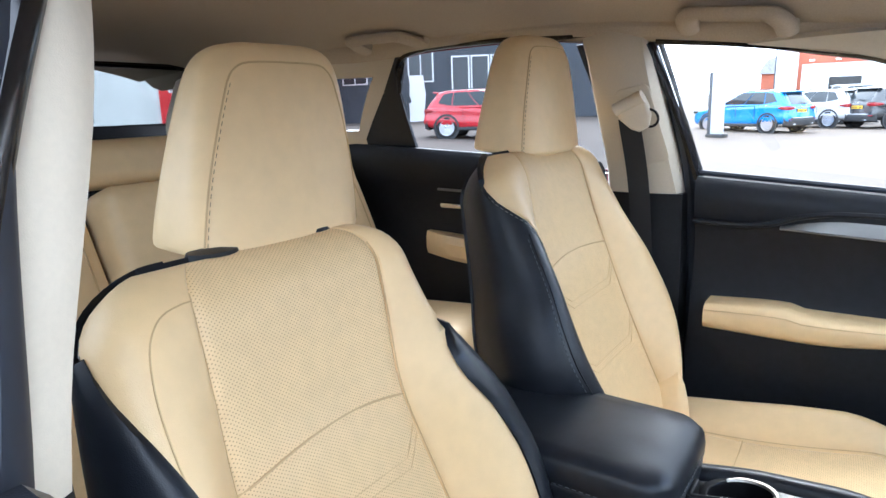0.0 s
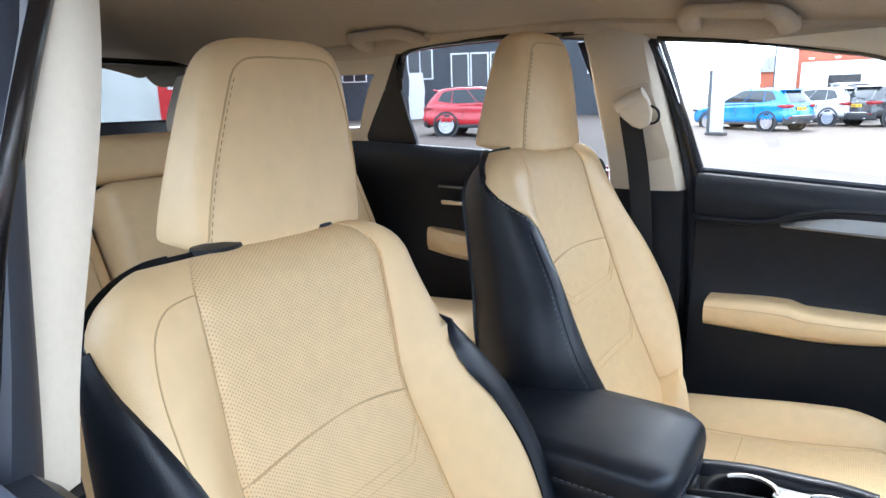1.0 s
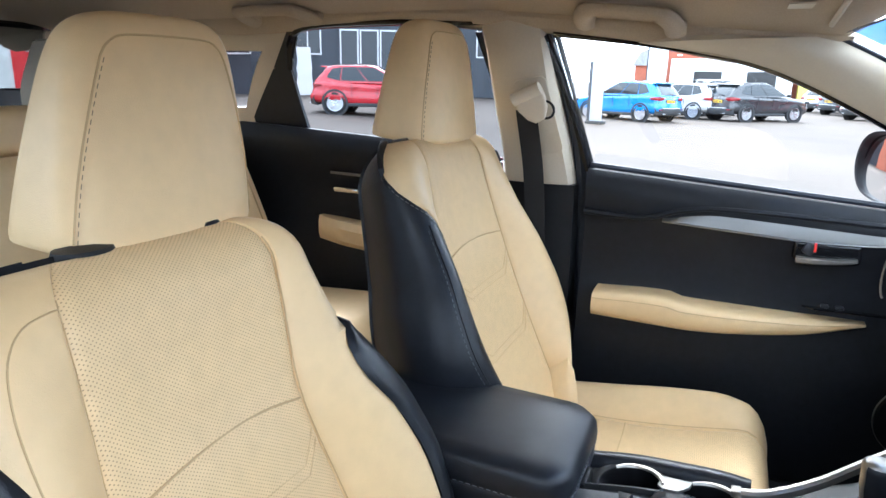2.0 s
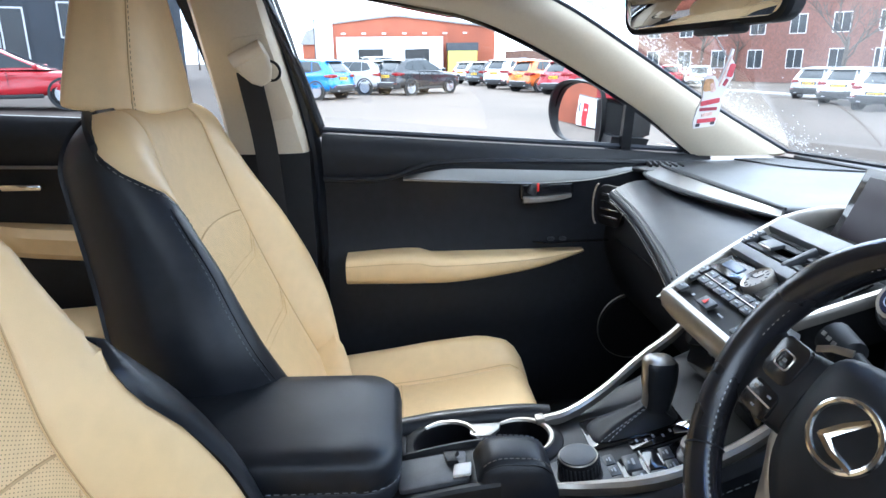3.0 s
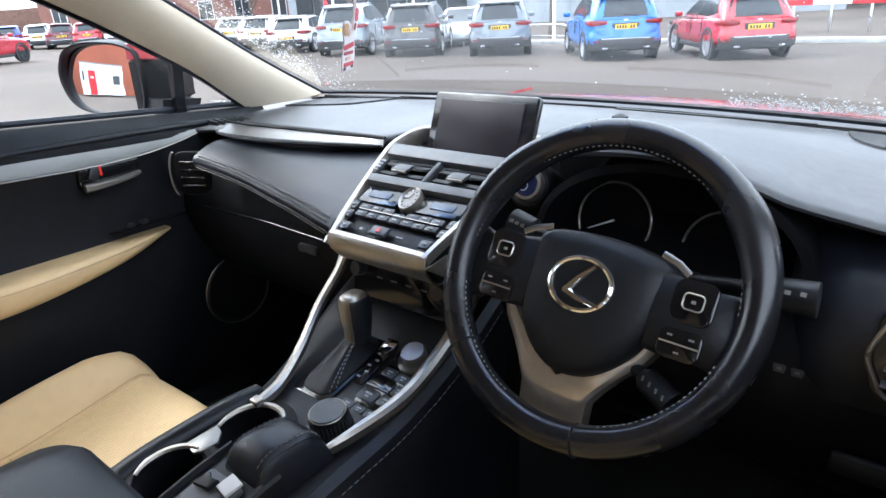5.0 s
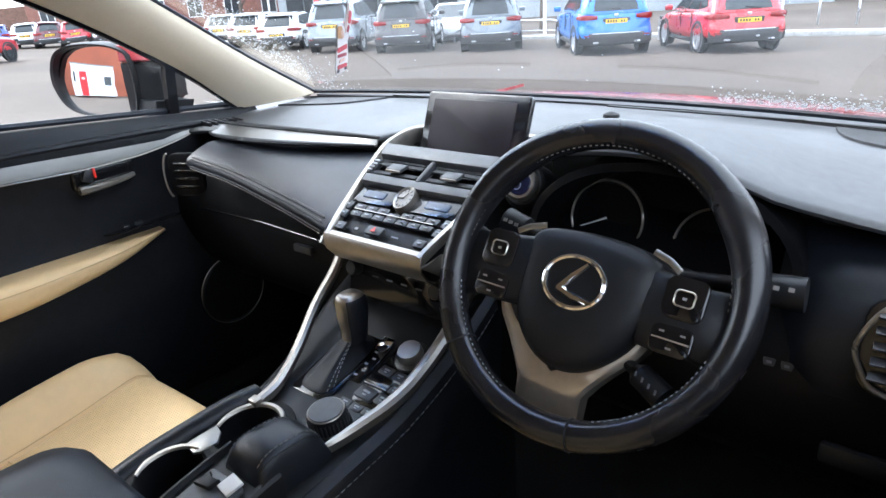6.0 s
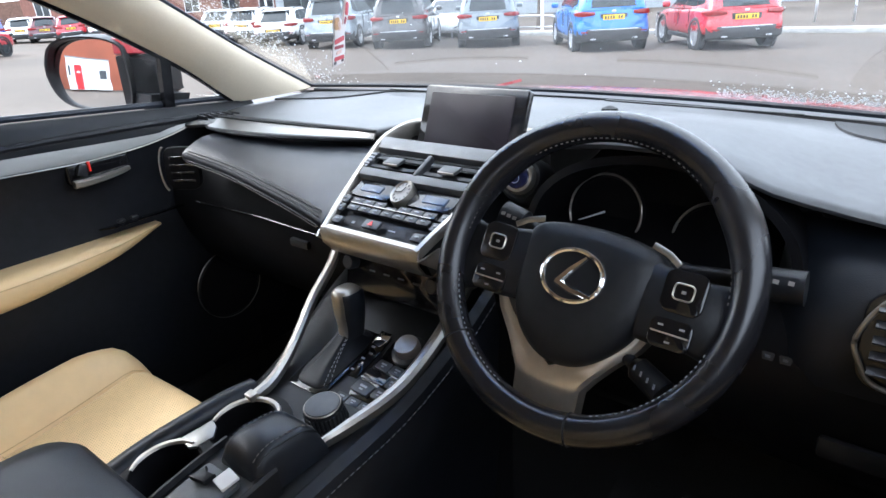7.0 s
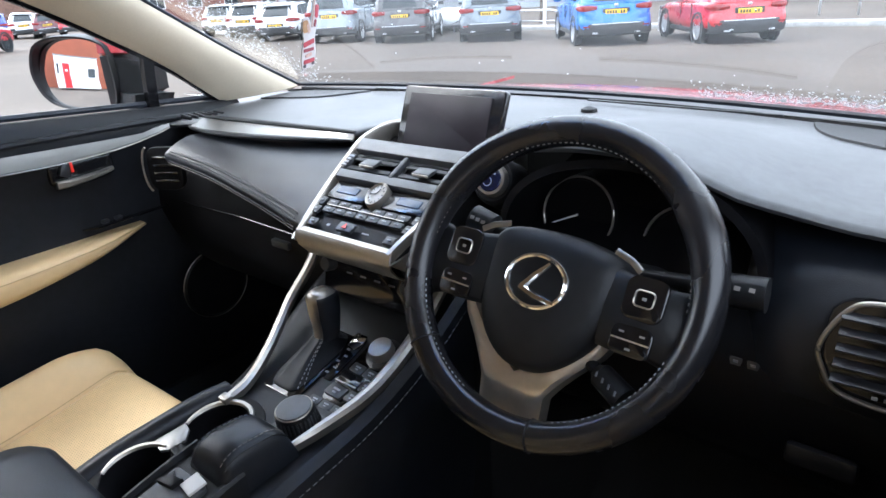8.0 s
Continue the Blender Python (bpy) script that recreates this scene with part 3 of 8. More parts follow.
    for o, y, z in ((0.738, 0.503, 1.108), (0.728, 0.501, 1.14), (0.716, 0.499, 1.185), (0.700, 0.497, 1.248)):
        post.append([side_pt(s, o + do, y + dy, z) for do, dy in ((0.008, -0.014), (-0.006, -0.012), (-0.006, 0.010), (0.008, 0.012))])
    part("mirror_post", loft(post), GLOSSBLACK, d)
    tri = slab([[side_pt(s, 0.726, y, z) for y in (0.52, 0.60, 0.66)] for z in (1.098, 1.106)], 0.012)
    part("corner_seal", tri, RUBBER, d)
    return d


front_door(-1, "passenger_door", "closed front door with black panel and cream armrest pad")
front_door(1, "driver_door", "closed driver's door with its window wound down", False)


def rear_door(s):
    d = root("rear_door", "closed rear door with black panel and cream armrest pad", "car door", "rear doors")
    belt = lambda y: 1.195 - 0.05 * (y + 0.42)
    door_body(-1.34, -0.44, belt, s, d)
    lower = [(0.764, y, belt(y) - 0.035) for y in (-1.03, -0.7, -0.36)]
    upper = [(0.685, -1.03, 1.385), (0.625, -0.957, 1.48), (0.60, -0.7, 1.495), (0.60, -0.54, 1.485), (0.63, -0.47, 1.43)]
    pane_top = upper[:3] + [(0.60, -0.54, 1.49), (0.60, -0.34, 1.49)]
    g = part("window_pane", slab(side_glass(s, lower, pane_top), 0.004), PRIVACY, d, "lightly tinted rear side window")
    g.visible_shadow = False
    ring = smooth_path([side_pt(s, *p) for p in pane_top], 5)
    part("window_frame", tube(ring, 0.009, 6), GLOSSBLACK, d)
    quarter = slab([[side_pt(s, 0.742, -1.012, 1.20), side_pt(s, 0.732, -1.23, 1.20)], [side_pt(s, 0.712, -1.024, 1.30), side_pt(s, 0.706, -1.155, 1.30)], [side_pt(s, 0.688, -1.03, 1.38), side_pt(s, 0.682, -1.085, 1.385)], [side_pt(s, 0.625, -0.955, 1.48), side_pt(s, 0.618, -0.985, 1.48)]], -0.012)
    part("corner_panel", quarter, BLACKL, d, "black corner of the door frame")
    rows = []
    for i in range(13):
        t = i / 12
        y = -0.96 + 0.46 * t
        wid = lerp([(0, 0.02), (0.25, 0.06), (1, 0.07)], t)
        rows.append([side_pt(s, 0.715 - wid * w, y, 0.945 - 0.03 * t + 0.034 * h) for w, h in ((-0.2, 1), (0.7, 1), (1, 0.5), (1, -0.5), (0.7, -1), (-0.2, -1))])
    part("armrest_pad", loft(rows), CREAM, d, "cream leather armrest pad")
    part("silver_trim", tube([side_pt(s, 0.706, y, 1.10 - 0.02 * (y + 0.7)) for y in (-0.92, -0.7, -0.46)], 0.004, 6), SILVER, d, "thin silver trim strip")
    part("door_handle", box(side_pt(s, 0.70, -0.86, 1.06), (0.02, 0.09, 0.016), 0.006), CHROME, d, "chrome inner door handle")
    return d


rear_door(-1)
rear_door(1)


def outer_skin(s, y0, y1, belt, parent):
    """The door's painted outside, bowed outwards below the windows."""
    rows = []
    for i in range(9):
        y = y0 + (y1 - y0) * i / 8
        rows.append([side_pt(s, o, y, z) for o, z in ((0.802, 0.42), (0.835, 0.50), (0.872, 0.68), (0.880, 0.86), (0.862, 0.98), (0.812, belt(y) - 0.075), (0.803, belt(y) - 0.030))])
    part("outer_skin", slab(rows, 0.003), REDCAR, parent, "red painted outer door skin")
    part("outer_handle", tube(smooth_path([side_pt(s, 0.868, y0 + 0.10, 0.96), side_pt(s, 0.900, y0 + 0.13, 0.965), side_pt(s, 0.900, y0 + 0.24, 0.965), side_pt(s, 0.868, y0 + 0.27, 0.96)], 5), 0.010, 8), REDCAR, parent)


for door in [ob for ob in scene.objects if ob.parent is None and ob.name.split(".")[0] in ("passenger_door", "driver_door")]:
    outer_skin(-1 if door.name.startswith("passenger") else 1, -0.195, 0.655, lambda y: 1.168 - 0.062 * (y + 0.2) / 0.86, door)
for k, door in enumerate([ob for ob in scene.objects if ob.parent is None and ob.name.split(".")[0] == "rear_door"]):
    outer_skin(-1 if door.name == "rear_door" else 1, -1.30, -0.445, lambda y: 1.195 - 0.05 * (y + 0.42), door)


def outer_shell():
    """Painted rear quarters, tailgate and nose that close the car outside."""
    for s in (-1, 1):
        rows = [[side_pt(s, o, y, z) for y, o in ((-1.31, wide), (-1.6, wide + 0.01), (-1.95, wide - 0.02), (-2.2, wide - 0.12))] for wide, z in ((0.80, 0.38), (0.86, 0.6), (0.885, 0.85), (0.86, 1.02), (0.79, 1.18))]
        thing("rear_wing", slab(rows, 0.006), REDCAR, "red painted rear wing", kind="structure")
    rows = [[side_pt(1, u * w, -2.24 + 0.05 * u * u + back, z) for u in (-1, -0.6, 0, 0.6, 1)] for w, back, z in ((0.70, 0.06, 0.36), (0.74, -0.02, 0.5), (0.74, 0.0, 0.75), (0.72, 0.02, 1.0), (0.68, 0.04, 1.20), (0.66, 0.035, 1.275))]
    thing("tailgate", slab(rows, 0.006), REDCAR, "red painted outside of the tailgate", kind="structure")
    rows = [[side_pt(1, u * w, y - 0.22 * u * u, z) for u in (-1, -0.7, -0.35, 0, 0.35, 0.7, 1)] for w, y, z in ((0.80, 2.10, 0.22), (0.88, 2.20, 0.40), (0.88, 2.20, 0.60), (0.84, 2.12, 0.76), (0.74, 2.02, 0.82))]
    thing("front_bumper", slab(rows, 0.008), REDCAR, "red painted nose and bumper", kind="structure")


outer_shell()


def road_wheel(x, y, s):
    w = root("road_wheel", "black tyre on a silver spoked rim under the car", "wheel", "road wheels")
    m = frame_of((x, y, GROUND + 0.345), (0, 1, 0), (0, 0, s))
    part("tyre", lathe([(0.22, -0.10), (0.325, -0.10), (0.345, -0.07), (0.345, 0.07), (0.325, 0.10), (0.25, 0.105), (0.24, 0.08)], m, 32), mat("road_tyre", (0.015, 0.015, 0.016), 0.8, vary=0.2, scale=40), w)
    rim = lathe([(0.245, 0.075), (0.243, 0.098), (0.225, 0.095), (0.22, 0.05)], m, 32)
    for k in range(10):
        a = 2 * math.pi * k / 10
        box((0, 0, 0), (0.19, 0.025, 0.02), 0.006, m=m @ pose(0.13 * math.cos(a), 0.13 * math.sin(a), 0.082, 0, 0, math.degrees(a)), bm=rim)
    part("rim", rim, SILVER, w)


for sd in (-1, 1):
    road_wheel(X(sd, 0.80), 1.42, sd)
    road_wheel(X(sd, 0.80), -1.30, sd)

# ---- seats ----
def front_seat(cx, s, dz, name_label, cz, hx, hy, hz, set_back, wings, reach, hw, hdeep, more, outer):
    """A front seat; s = 1 puts its outer side towards +x."""
    st = root("front_seat", name_label, "car seat", "front seats")
    P = lambda x, y, z: Vector((cx + s * x, y, z + dz))
    # -- backrest: h runs up the reclined axis --
    driver = s > 0
    width = [(-0.14, 0.19), (0, 0.245), (0.22, 0.282), (0.42, 0.278), (0.62, 0.262), (0.78, 0.251), (0.9, 0.241), (1.0, 0.235)] if driver else [(-0.14, 0.08), (-0.05, 0.105), (0.03, 0.145), (0.10, 0.20), (0.18, 0.25), (0.27, 0.288), (0.36, 0.304), (0.46, 0.295), (0.62, 0.262), (0.78, 0.245), (0.9, 0.236), (1.0, 0.23)]
    widths = {1: width, -1: [(-0.14, 0.12), (-0.05, 0.15), (0.05, 0.20), (0.15, 0.24), (0.26, 0.278), (0.36, 0.290), (0.46, 0.280), (0.56, 0.256), (0.64, 0.228), (0.70, 0.208), (0.78, 0.192), (0.88, 0.184), (1.0, 0.18)] if driver else width}
    inner = {1: [(0, 0.155), (0.4, 0.158), (0.6, 0.156), (0.75, 0.148), (0.9, 0.143), (1.0, 0.150)],
             -1: [(0, 0.125), (0.4, 0.112), (0.6, 0.102), (0.8, 0.120), (0.93, 0.128), (1.0, 0.135)] if driver else [(0, 0.150), (0.4, 0.152), (0.62, 0.150), (0.75, 0.138), (0.9, 0.122), (1.0, 0.122)]}
    wing = [(-0.14, 0.02), (0, 0.042), (0.25, 0.064), (0.5, 0.056), (0.72, 0.030), (0.9, 0.010), (1.0, 0.006)]
    border = {1: [(0, 0.42), (0.45, 0.44), (0.6, 0.50), (0.70, 0.62), (0.8, 0.80), (0.9, 1.0), (0.95, 1.15), (0.98, 1.3), (1, 1.4)] if driver else [(0, 0.40), (0.45, 0.42), (0.6, 0.50), (0.70, 0.64), (0.8, 0.76), (0.9, 0.80), (0.95, 0.90), (0.98, 1.2), (1, 1.35)],
              -1: [(0, 0.52), (0.35, 0.52), (0.5, 0.49), (0.58, 0.44), (0.64, 0.46), (0.68, 0.58), (0.72, 0.88), (0.76, 1.1), (1, 1.3)] if driver else [(0, 0.15), (0.5, 0.15), (0.60, 0.16), (0.67, 0.24), (0.75, 0.48), (0.84, 0.82), (0.92, 1.0), (1, 1.1)]}

    def axis(h):
        return -0.175 - set_back - 0.215 * h - 0.02 * math.sin(math.pi * h), 0.66 + (0.555 if driver else 0.575) * h

    def place(x, d, h):
        y, z = axis(h)
        e = max(0.0, (h - 0.88) / 0.12)
        k, j = math.sqrt(max(0.0, 1 - e * e)), math.sqrt(max(0.0, 1 - e * e * 0.92))
        d = -0.06 + (d + 0.06) * k
        x *= 0.57 + 0.43 * j
        return P(x, y + 0.93 * d, z + 0.36 * d)

    hs = [-0.14, -0.07] + [k / 26 for k in range(24)] + [0.90, 0.92, 0.94, 0.955, 0.968, 0.98, 0.99, 0.996, 1.0]

    def centre(h, u):
        c = lerp(inner[1 if u > 0 else -1], h)
        low = 0.020 if h < 0.60 else 0.020 * max(0, 1 - (h - 0.60) / 0.03)
        edge = max(0.0, (abs(u) - 0.93) / 0.07)
        return place(c * u, -0.010 * (1 - u * u) + low * (1 - abs(u) ** 4) * 0.5 - 0.006 * edge * edge, h)

    def flank(h, p, sg):
        """Cross-section of a bolster: p = 0 at the centre panel, 0.5 on the ridge, 1 at the outer edge, 2 at the back."""
        c, w, b = lerp(inner[sg], h), lerp(widths[sg], h), lerp(wing, h) * wings
        ridge = c + (w - c) * 0.56
        groove = 0.006 * max(0, 1 - p / 0.045) ** 2
        if p < 0.5:
            return place(sg * (c + (ridge - c) * p * 2), b * math.sin(p * math.pi) ** 1.25 - groove, h)
        if p < 1:
            a = (p - 0.5) * math.pi
            return place(sg * (ridge + (w - ridge) * math.sin(a)), b - (b + 0.03) * (1 - math.cos(a)) ** 1.1, h)
        return place(sg * (w - 0.055 * (p - 1) ** 1.5), -0.03 - (0.13 - 0.05 * h) * (p - 1), h)

    ease = lambda t: min(1.0, max(0.0, t)) ** 2 * (3 - 2 * min(1.0, max(0.0, t)))
    us = [-1, -0.97, -0.93, -0.8, -0.55, -0.28, 0, 0.28, 0.55, 0.8, 0.93, 0.97, 1]
    vv = [0, 0.03, 0.06, 0.11, 0.18, 0.27, 0.36, 0.46, 0.56, 0.66, 0.76, 0.86, 0.93, 0.97, 1]
    back = part("backrest", slab([[centre(h, u) for u in us] for h in hs], -0.012), PERF, st, "cream perforated leather backrest panel")
    for sg in (-1, 1):
        edge = lambda h: lerp(border[sg], h) + (more if sg < 0 else outer) * ease((0.88 - h) / 0.42)
        sink = lambda h, v: flank(h, edge(h) * v, sg) - Vector((0, 0.004, 0.0015)) * max(0, (v - 0.95) / 0.05) ** 2
        part("bolster", slab([[sink(h, v) for v in vv] for h in hs], -0.01), CREAM, st, "smooth cream leather side bolster")
        side = lambda h, w: flank(h, edge(h) + (2 - edge(h)) * w, sg) - Vector((0, 0.004, 0.0015)) * max(0, 1 - w / 0.03) ** 2
        part("side_panel", slab([[side(h, w) for w in (0, 0.015, 0.03, 0.06, 0.1, 0.15, 0.2, 0.26, 0.33, 0.4, 0.5, 0.6, 0.8, 1)] for h in hs], -0.008), BLACKL, st, "black leather side of the backrest")
        part("seam", tube([flank(h, 0.012, sg) for h in hs[1:-6]], 0.0010, 5), SEAM_SHADE, st)
        part("seam", stitches([side(h, 0.055) + Vector((s * sg * 0.0006, 0.0006, 0.0003)) for h in hs[1:-4]], 0.006, 0.004, 0.0007), GREYTHREAD if driver and sg > 0 else MIDTHREAD, st, "edge stitching")
        if sg < 0 and not driver:
            part("seam", tube([flank(h, 0.62, sg) for h in hs[1:22]], 0.0012, 5), PLASTIC, st)
            part("seam", stitches([flank(h, 0.66, sg) + Vector((0.0006, 0.0006, 0.0003)) for h in hs[1:22]], 0.006, 0.004, 0.0006), DARKTHREAD, st)
        if sg == s > 0:
            bend = [(0.926, 0.0), (0.925, 0.15), (0.917, 0.36), (0.895, 0.48), (0.86, 0.54), (0.79, 0.57), (0.70, 0.56), (0.62, 0.52), (0.55, 0.48)]
            line = smooth_path([Vector((h, p, 0)) for h, p in bend], 4)
            part("seam", tube([flank(q.x, q.y, sg) + Vector((0, 0.0002, 0.0001)) for q in line], 0.0009, 5), SEAM_SHADE, st)
    rows = []
    for h in hs:
        rows.append([flank(h, 2, -1)] + [place((lerp(widths[1 if u > 0 else -1], h) - 0.055) * u, -0.16 + 0.05 * h - 0.02 * (1 - u * u), h) for u in (-0.8, -0.4, 0, 0.4, 0.8)] + [flank(h, 2, 1)])
    part("back_shell", slab(rows, 0.006), BLACKL, st, "black back of the seat")
    # crossing seams of the lower backrest
    arch = [centre(0.598 + 0.024 * (1 - u * u), u) + Vector((0, 0.0006, 0.0003)) for u in (k / 10 - 1 for k in range(21))]
    part("seam", tube(arch, 0.0015, 6), SEAM_SHADE, back)
    for h0 in (0.48, 0.458, 0.27, 0.248):
        line = [centre(h0 + 0.055 * max(0, (abs(u) - 0.62) / 0.3), u) + Vector((0, 0.0004, 0.0002)) for u in (k / 12 * 0.92 - 0.92 for k in range(25))]
        part("seam", tube(line, 0.0007, 4), FAINT_SEAM_SHADE, back)
    # -- cushion: runs from the backrest to the front edge --
    def cush(x, t, lift):
        y = -0.235 + 0.475 * t + reach * t
        z = 0.668 + cz - dz + 0.05 * t - 0.02 * math.sin(math.pi * t)
        if t > 0.86:
            a = (t - 0.86) / 0.14
            y = 0.1735 + reach * 0.86 + 0.06 * math.sin(a * math.pi / 2)
            z -= 0.10 * (1 - math.cos(a * math.pi / 2))
        return P(x, y, z + lift)

    ts = [k / 20 for k in range(18)] + [0.88, 0.91, 0.94, 0.97, 1.0]
    half = lambda t: lerp([(0, 0.255), (0.7, 0.262), (0.9, 0.25), (1, 0.225)], t)
    cut = lambda t: lerp([(0, 0.15), (0.6, 0.165), (1, 0.17)], t)
    seat = part("seat", slab([[cush(cut(t) * u, t, 0.006 * (1 - u * u) - 0.006 * max(0, (abs(u) - 0.93) / 0.07) ** 2) for u in us] for t in ts], -0.02), PERF, st, "cream perforated leather cushion")
    for sg in (-1, 1):
        rows = []
        for t in ts:
            c, w = cut(t), half(t)
            up = (0.056 if sg > 0 else 0.034) * lerp([(0, 0.5), (0.3, 0.85), (0.55, 1.0), (0.75, 0.9), (0.86, 0.6), (0.93, 0.35), (1, 0.1)], t)
            rows.append([])
            for v in vv:
                x = c + (w - c) * math.sin(v * math.pi / 2)
                z = up * math.sin(min(1, v / 0.6) * math.pi / 2) - 0.11 * max(0, (v - 0.6) / 0.4) ** 2.2 - 0.006 * max(0, 1 - v / 0.07)
                rows[-1].append(cush(sg * x, t, z))
        part("cushion_bolster", slab(rows, -0.012), CREAM, st, "smooth cream leather cushion edge")
        part("seam", tube([r[1] + Vector((0, 0, 0.0002)) for r in rows[2:-3]], 0.0010, 5), SEAM_SHADE, st)
        skirt = slab([[Vector(r[-1]), Vector(r[-1]) + Vector((-s * sg * 0.012, 0, -0.08)), Vector(r[-1]) + Vector((-s * sg * 0.03, 0, -0.16))] for r in rows], -0.01)
        part("seat_skirt", skirt, PLASTIC, st)
    for t0 in (0.40,):
        part("seam", tube([cush(cut(t0) * u, t0 + 0.01 * (1 - u * u), 0.0060 * (1 - u * u)) for u in us[1:-1]], 0.0010, 5), SEAM_SHADE, seat)
    part("seat_base", box(P(0, 0.0, 0.50), (0.46, 0.40, 0.16), 0.03), PLASTIC, st)
    for x in (-0.19, 0.19):
        part("seat_rail", box(P(x, 0.0, 0.40 - dz), (0.04, 0.55, 0.10), 0.01), PLASTIC, st)
    # -- headrest on two posts --
    rows = []
    N = 32
    prof = [(0.0, 0.86, 0.80), (0.015, 0.95, 0.93), (0.05, 1, 1), (0.3, 0.98, 1), (0.6, 0.905, 0.97), (0.8, 0.83, 0.92), (0.91, 0.75, 0.80), (0.97, 0.62, 0.60), (0.995, 0.44, 0.38), (1.0, 0.25, 0.2)]
    def head(a, t, wk, dk):
        ca, sa = math.cos(a), math.sin(a)
        x = hw * wk * math.copysign(abs(ca) ** 0.36, ca)
        hd = hdeep - 0.036 * t ** 0.8
        front = -0.425 + hy - 0.028 * t - 0.012 * (x / 0.13) ** 2
        d = hd * dk * math.copysign(abs(sa) ** 0.55, sa)
        return P(x + hx * s - (0.024 * t if driver else 0), front - hd + d, 1.192 + hz - dz + 0.233 * t - 0.010 * (1 - t) * sa)
    for t, wk, dk in prof:
        rows.append([head(2 * math.pi * k / N, t, wk, dk) for k in range(N)])
    rows = [[Vector(c) for c in r] for r in zip(*[smooth_path(c, 3) for c in zip(*rows)])]
    hr = part("headrest", loft(rows), CREAM, st, "cream leather headrest with stitched side seams", sharp=60)
    off = Vector((0, 0.0004, 0.0002))
    tw, td = [(t, w) for t, w, d in prof], [(t, d) for t, w, d in prof]
    skin = lambda deg, t: head(radians(deg), t, lerp(tw, t), lerp(td, t)) + off
    lean = lambda t: 38 + 33 * t ** 1.4
    rise = [0.01, 0.05, 0.12, 0.22, 0.34, 0.46, 0.58, 0.68, 0.76, 0.82]
    path = [skin(lean(t), t) for t in rise] + [skin(lean(0.86) + 4, 0.87), skin(80, 0.90), skin(90, 0.905), skin(100, 0.90), skin(176 - lean(0.86), 0.87)] + [skin(180 - lean(t), t) for t in reversed(rise)]
    part("seam", tube(smooth_path(path, 4), 0.0012, 5), SEAM_SHADE, hr)
    side = smooth_path([skin(lean(t) + 3 if s > 0 else 177 - lean(t), t) for t in rise], 3)
    part("seam", stitches([p + Vector((0, 0.0008, 0)) for p in side], 0.005, 0.004, 0.0005), STITCH_DARK, hr)
    for x in (-0.08, 0.08):
        part("headrest_post", tube([P(x + hx * s, -0.475 + hy, 1.12), P(x + hx * s, -0.482 + hy, 1.23)], 0.0065, 8), CHROME, st)
        foot = P(x * 0.92 + hx * s + 0.040, -0.449 + hy, 1.190) if driver else P(x + hx * s, -0.470 + hy - set_back * 0.5, 1.185)
        part("post_collar", lathe([(0.024, 0), (0.026, 0.004), (0.024, 0.010), (0.010, 0.013)], Matrix.Translation(foot) @ Matrix.Diagonal((1.25, 0.9, 1, 1)), 18), PLASTIC, st)
    return st


front_seat(0.362, 1, 0.0, "cream and black leather driver's seat with raised headrest", 0.0, -0.048, 0.0, 0.0, 0.0, 1.0, 0.0, 0.134, 0.064, 0.0, 0.0)
front_seat(-0.345, -1, 0.035, "cream and black leather passenger seat beside the console", -0.030, -0.086, 0.014, 0.053, 0.018, 1.0, 0.022, 0.148, 0.074, 0.0, 0.52)


